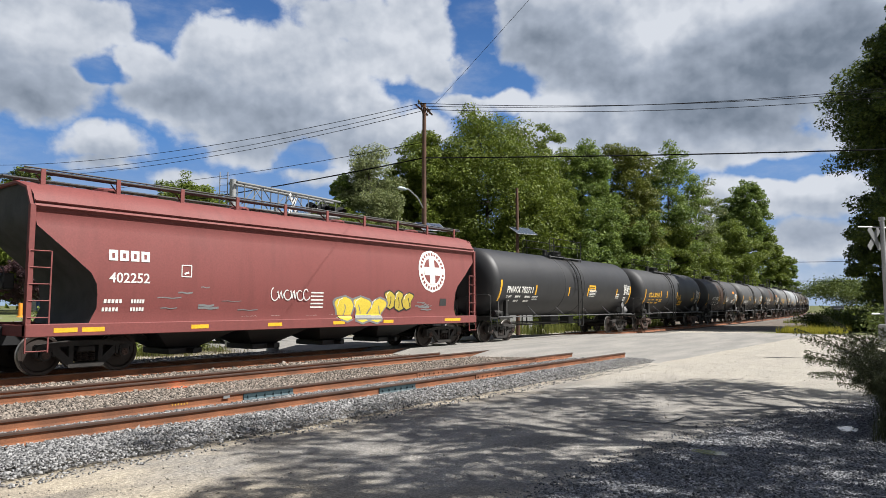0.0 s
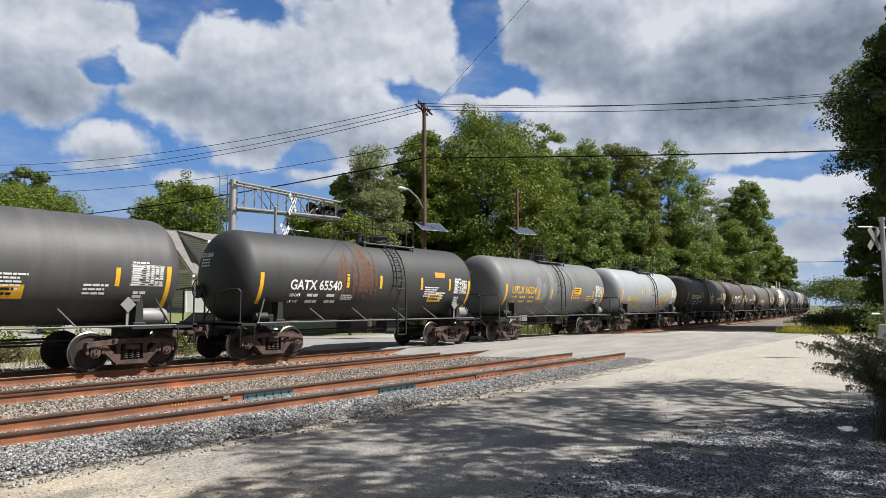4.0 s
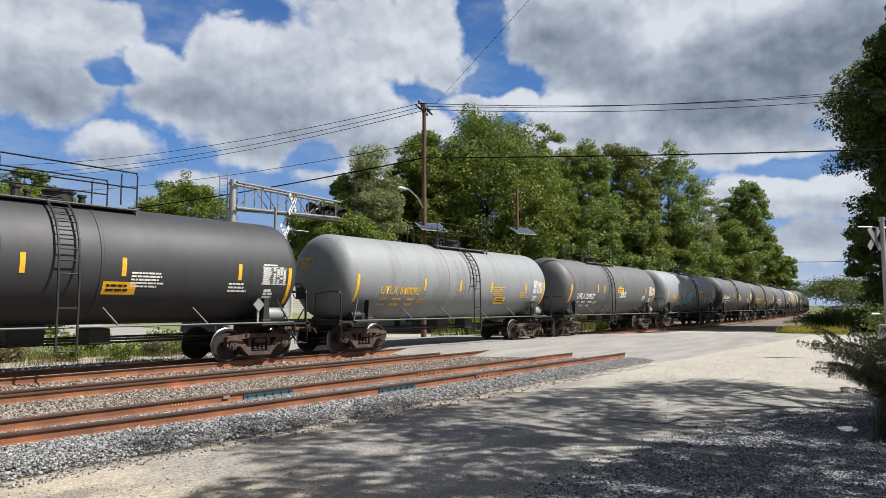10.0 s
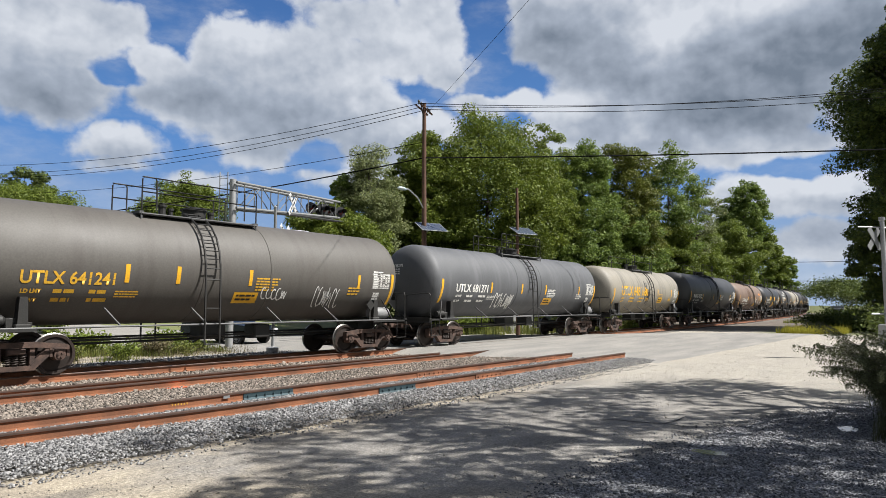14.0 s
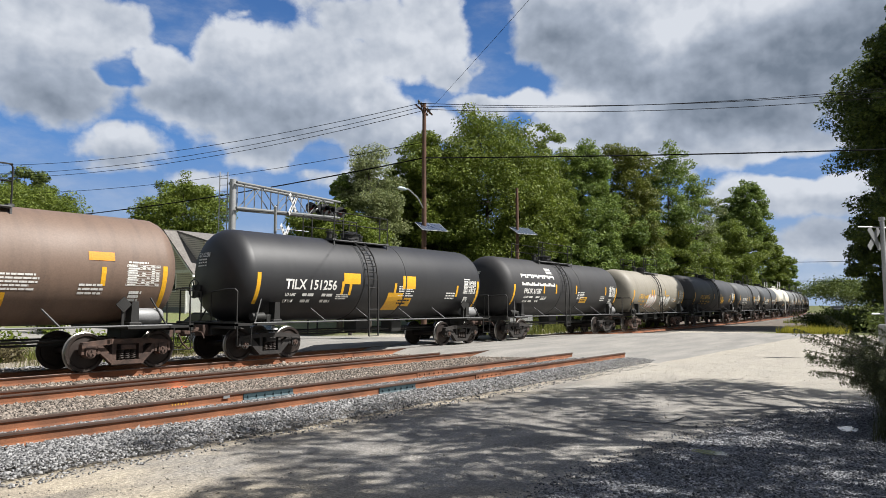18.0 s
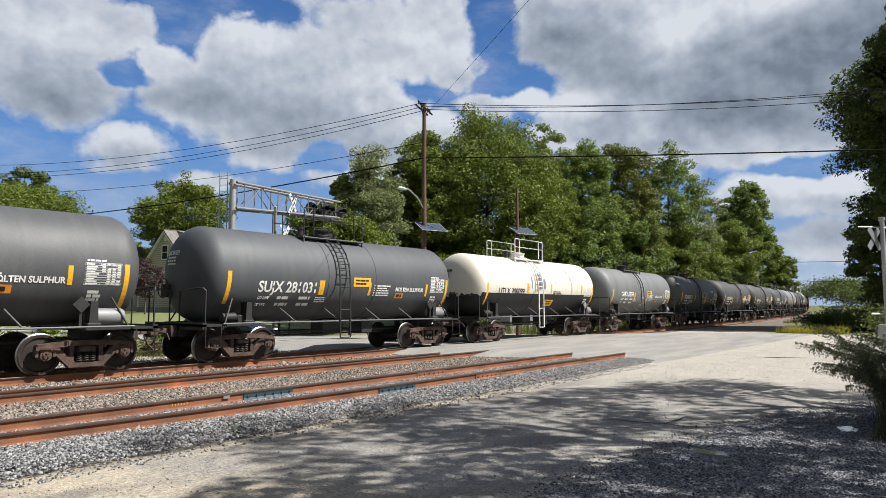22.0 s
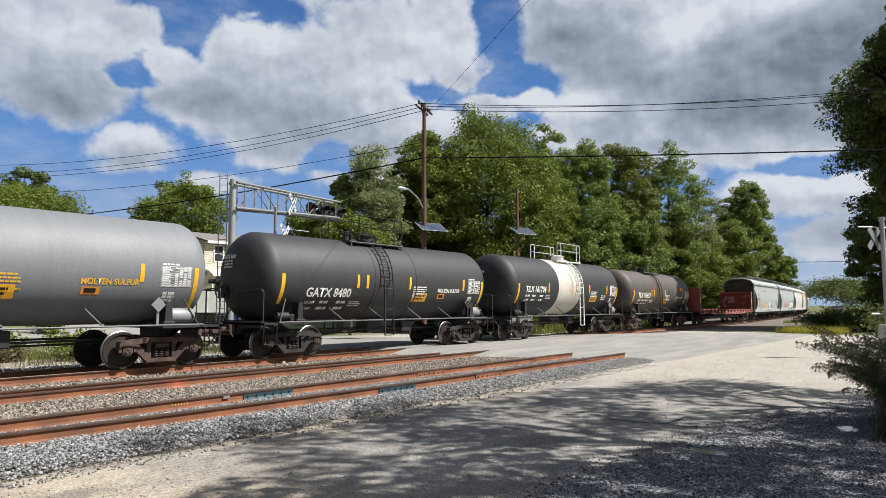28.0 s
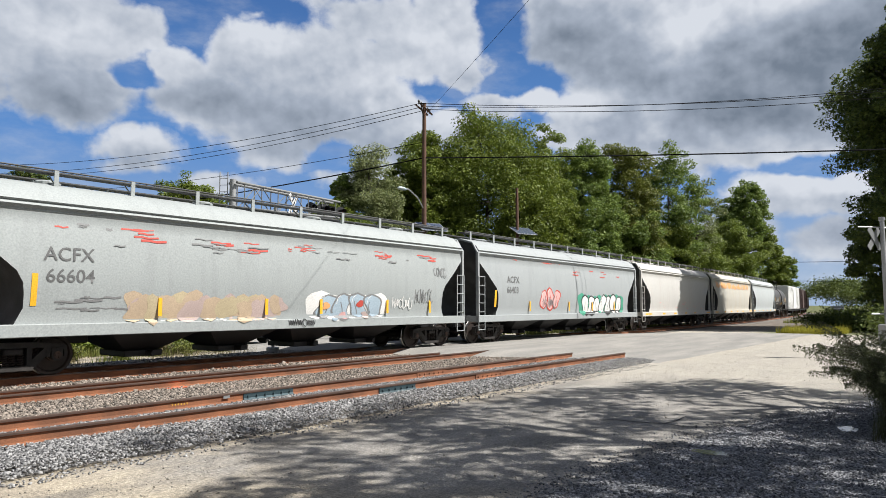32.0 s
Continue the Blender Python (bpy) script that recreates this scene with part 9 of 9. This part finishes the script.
def scatter(n, x0, x1, y0, y1, seed, lift=0.0):
    r = np.random.default_rng(seed)
    x, y = r.uniform(x0, x1, n), r.uniform(y0, y1, n)
    keep = np.array([noise.noise((a * 0.5, b * 0.5, seed)) for a, b in zip(x, y)]) > -0.15
    x, y = x[keep], y[keep]
    return np.stack([x, y, np.array([terrain(a, b) for a, b in zip(x, y)]) + lift], 1)


WEED = leaf_material("weeds", (0.06, 0.085, 0.02), (0.24, 0.25, 0.06))
DRY = leaf_material("dry_weeds", (0.10, 0.085, 0.045), (0.22, 0.19, 0.10))
blades("weeds", scatter(15000, 2, 16.0, 22.3, 26.0, 11), 0.24, 0.011, WEED, "rank green weeds behind the track", "weeds", 1)
blades("weeds", scatter(3500, 2, 17, 22.0, 23.8, 12), 0.20, 0.007, DRY, "dry weeds at the edge of the ballast", "weeds", 2)
blades("weeds", scatter(5000, 29, 60, 20.8, 23.5, 13), 0.6, 0.018, WEED, "weeds at the foot of the trees", "weeds", 3)
blades("goldenrod_strip", scatter(9000, 48.0, 52.5, 6.2, 10.0, 14), 0.30, 0.011, LEAF_YELLOW, "yellow green goldenrod and grass beside the crossing", "grass", 4)
blades("weeds", scatter(2600, 75, 110, 13.5, 15.0, 15), 0.28, 0.02, WEED, "weeds along the far track", "weeds", 5)
blades("grass_tuft", scatter(2200, 10.6, 13.4, -0.2, 1.1, 16), 0.34, 0.005, GRASS_DARK, "dark green grass along the gravel edge", "grass", 6)


def shrub(x, y, h, rad, mat, label, seed, n=2600, leaf=0.05, name="shrub"):
    r = np.random.default_rng(seed)
    ob = empty(name, label, "shrub", pose(x, y, terrain(x, y) - 0.02))
    P, N = [], []
    bm = bmesh.new()
    for k in range(22):
        a, q = r.uniform(0, 2 * np.pi), rad * r.uniform(0.3, 1.0)
        tip = np.array([q * np.cos(a), q * np.sin(a), h * r.uniform(0.5, 1.0)])
        tube(bm, [(0.1 * tip[0], 0.1 * tip[1], 0), tuple(tip * np.array([0.45, 0.45, 0.6])), tuple(tip)], [0.015, 0.01, 0.004], 4)
        t = r.uniform(0.25, 1.05, n // 22)[:, None]
        P.append(tip * np.concatenate([t ** 1.3, t ** 1.3, t], 1) + r.normal(0, 0.11 * rad, (len(t), 3)))
    P = np.concatenate(P)
    part("branching", bm, BARK, ob)
    part("foliage", leaf_mesh("foliage", P, np.tile([0, 0, 0.6], (len(P), 1)), leaf, mat, r), None, ob)
    return ob


for k, (x, y, h, rad, mat, n) in enumerate(((59.1, 9.1, 1.16, 1.9, LEAF_DARK, 5200), (57.5, 7.9, 1.31, 1.9, LEAF_DARK, 5200), (55.8, 6.7, 1.45, 1.9, LEAF_DARK, 5200), (54.2, 5.5, 1.46, 1.9, LEAF_DARK, 5200), (69.4, 8.9, 1.46, 1.9, LEAF_DARK, 5200),
                                            (44.0, 2.4, 1.6, 2.6, LEAF_DARK, 3000), (36.0, 2.4, 1.7, 2.4, LEAF_DARK, 3000), (62.0, 8.0, 0.7, 2.0, LEAF_DARK, 2600),
                                            (8.0, 25.4, 1.0, 1.4, LEAF_MAPLE, 2600), (5.0, 26.4, 1.3, 1.6, LEAF_LIME, 2600), (11.5, 25.8, 0.8, 1.2, LEAF_MAPLE, 2200), (14.5, 25.0, 0.7, 1.0, LEAF_LIME, 2000), (2.0, 27.5, 1.5, 1.8, LEAF_MAPLE, 2600),
                                            (31.5, 22.5, 1.3, 1.2, LEAF_LIME, 2600), (44.0, 22.3, 1.8, 1.8, LEAF_LIME, 3000), (48.0, 22.0, 1.6, 1.6, LEAF_MAPLE, 2600), (15.2, 37.5, 1.3, 1.4, LEAF_LIME, 2000))):
    shrub(x, y, h, rad, mat, "leafy green shrub in the undergrowth", 200 + k, n, 0.075)


for k in range(11):
    r_ = random.Random(400 + k)
    x, y = 2.4 + k * 1.3 + r_.uniform(-0.4, 0.4), r_.uniform(22.7, 24.2)
    shrub(x, y, r_.uniform(0.35, 0.7), r_.uniform(0.5, 0.95), (WEED, LEAF_LIME, DRY)[k % 3], "low leafy weeds at the edge of the ballast", 300 + k, 1100, 0.05, name="weed_clump")


def plume(seed, h, bend):
    """One feathery branch of the bush: a bowed stem with fine side sprays."""
    r = np.random.default_rng(seed)
    P = []
    stem = []
    for k in range(9):
        t = k / 8
        stem.append((-bend * t * t, 0.25 * bend * t * t * r.uniform(-1, 1), h * (t - 0.30 * t * t)))
    pts = []
    for k in range(30):
        t = 0.22 + 0.78 * k / 29
        i = min(int(t * 8), 7)
        f = t * 8 - i
        p = np.array(stem[i]) * (1 - f) + np.array(stem[i + 1]) * f
        for q in range(4):
            d = r.normal(size=3) * np.array([1, 1, 0.5])
            d /= np.linalg.norm(d)
            d = d * 0.8 + np.array([-0.45, 0, 0.1])
            L = 0.30 * (1.15 - t) * r.uniform(0.6, 1.2)
            for w in np.linspace(0.1, 1, 15):
                pts.append(p + d * L * w + np.array([0, 0, -0.10 * w * w]))
    return stem, np.array(pts)


BUSH_LEAF = leaf_material("feathery_leaves", (0.05, 0.058, 0.027), (0.18, 0.195, 0.095))
BUSH = []


def wind_bush(x, y):
    bush = empty("feathery_bush", "feathery dark green bush that sways in the wind", "shrub", pose(x, y, terrain(x, y) - 0.02))
    r = random.Random(8)
    meshes = []
    for k in range(5):
        stem, P = plume(60 + k, 1.75 + 0.14 * k, 0.95 + 0.09 * k)
        bm = bmesh.new()
        tube(bm, stem, [0.011 - 0.001 * i for i in range(9)], 4)
        rr = np.random.default_rng(k)
        meshes.append((mesh_of(bm, BARK), leaf_mesh("spray", P + rr.normal(0, 0.01, P.shape), np.tile([0, 0, 0.4], (len(P), 1)), 0.0115, BUSH_LEAF, rr)))
    for k in range(130):
        a = r.uniform(-70, 70) if k % 3 else r.uniform(-180, 180)
        m = pose(r.uniform(-0.6, 0.9), r.uniform(-0.9, 0.5), 0, r.uniform(-10, 10), r.uniform(-14, 8), a * 0.75 - 50)
        s = Matrix.Diagonal((*[r.uniform(0.55, 1.05)] * 3, 1))
        me = meshes[k % 5]
        b = part("branch", me[0], None, bush)
        b.matrix_basis = m @ s
        part("spray", me[1], None, b)
        BUSH.append((b, m, r.uniform(0, 6.28), b.scale.copy()))
    return bush


wind_bush(12.2, 0.55)
# ---- what moves ----
def clamped_roll(u, t):
    """The angle by which a wheelset has rolled since it came near."""
    return max(0.0, min(34.0 + 13.0, 34.0 - (u - travelled(t)))) / 0.457


def motions():
    for car, u in CARS:
        rows = []
        for k in range(0, 65):
            t = k * 0.5
            x = u - travelled(t)
            rows.append((t, pose(x, track_y(x), 0, 0, 0, track_turn(x))))
        walk(car, rows)
    for car, x, ws in WHEELSETS:
        base = ws.matrix_basis.copy()
        u = dict(CARS)[car] + x
        rows = []
        for k in range(0, 32 * 30 + 1):
            t = k / 30
            if k in (0, 960) or -13 < u - travelled(t) < 34:
                rows.append((t, base @ pose(0, 0, 0, 0, -math.degrees(clamped_roll(u, t)), 0)))
        walk(ws, rows)
    walk(SKY_DOME, [(0.0, pose(*EYE)), (32.0, pose(*EYE, 0, 0, -2.4))])
    for b, m, phase, size in BUSH:
        rows = []
        for k in range(0, 65):
            t = k * 0.5
            gust = 0.6 + 0.4 * math.sin(t * 0.7 + 1.0)
            rows.append((t, m @ pose(0, 0, 0, 3.0 * gust * math.sin(2.9 * t + phase), -4.0 + 6.0 * gust * math.sin(2.1 * t + phase * 1.3), 2.0 * math.sin(1.7 * t + phase))))
        walk(b, rows)


motions()
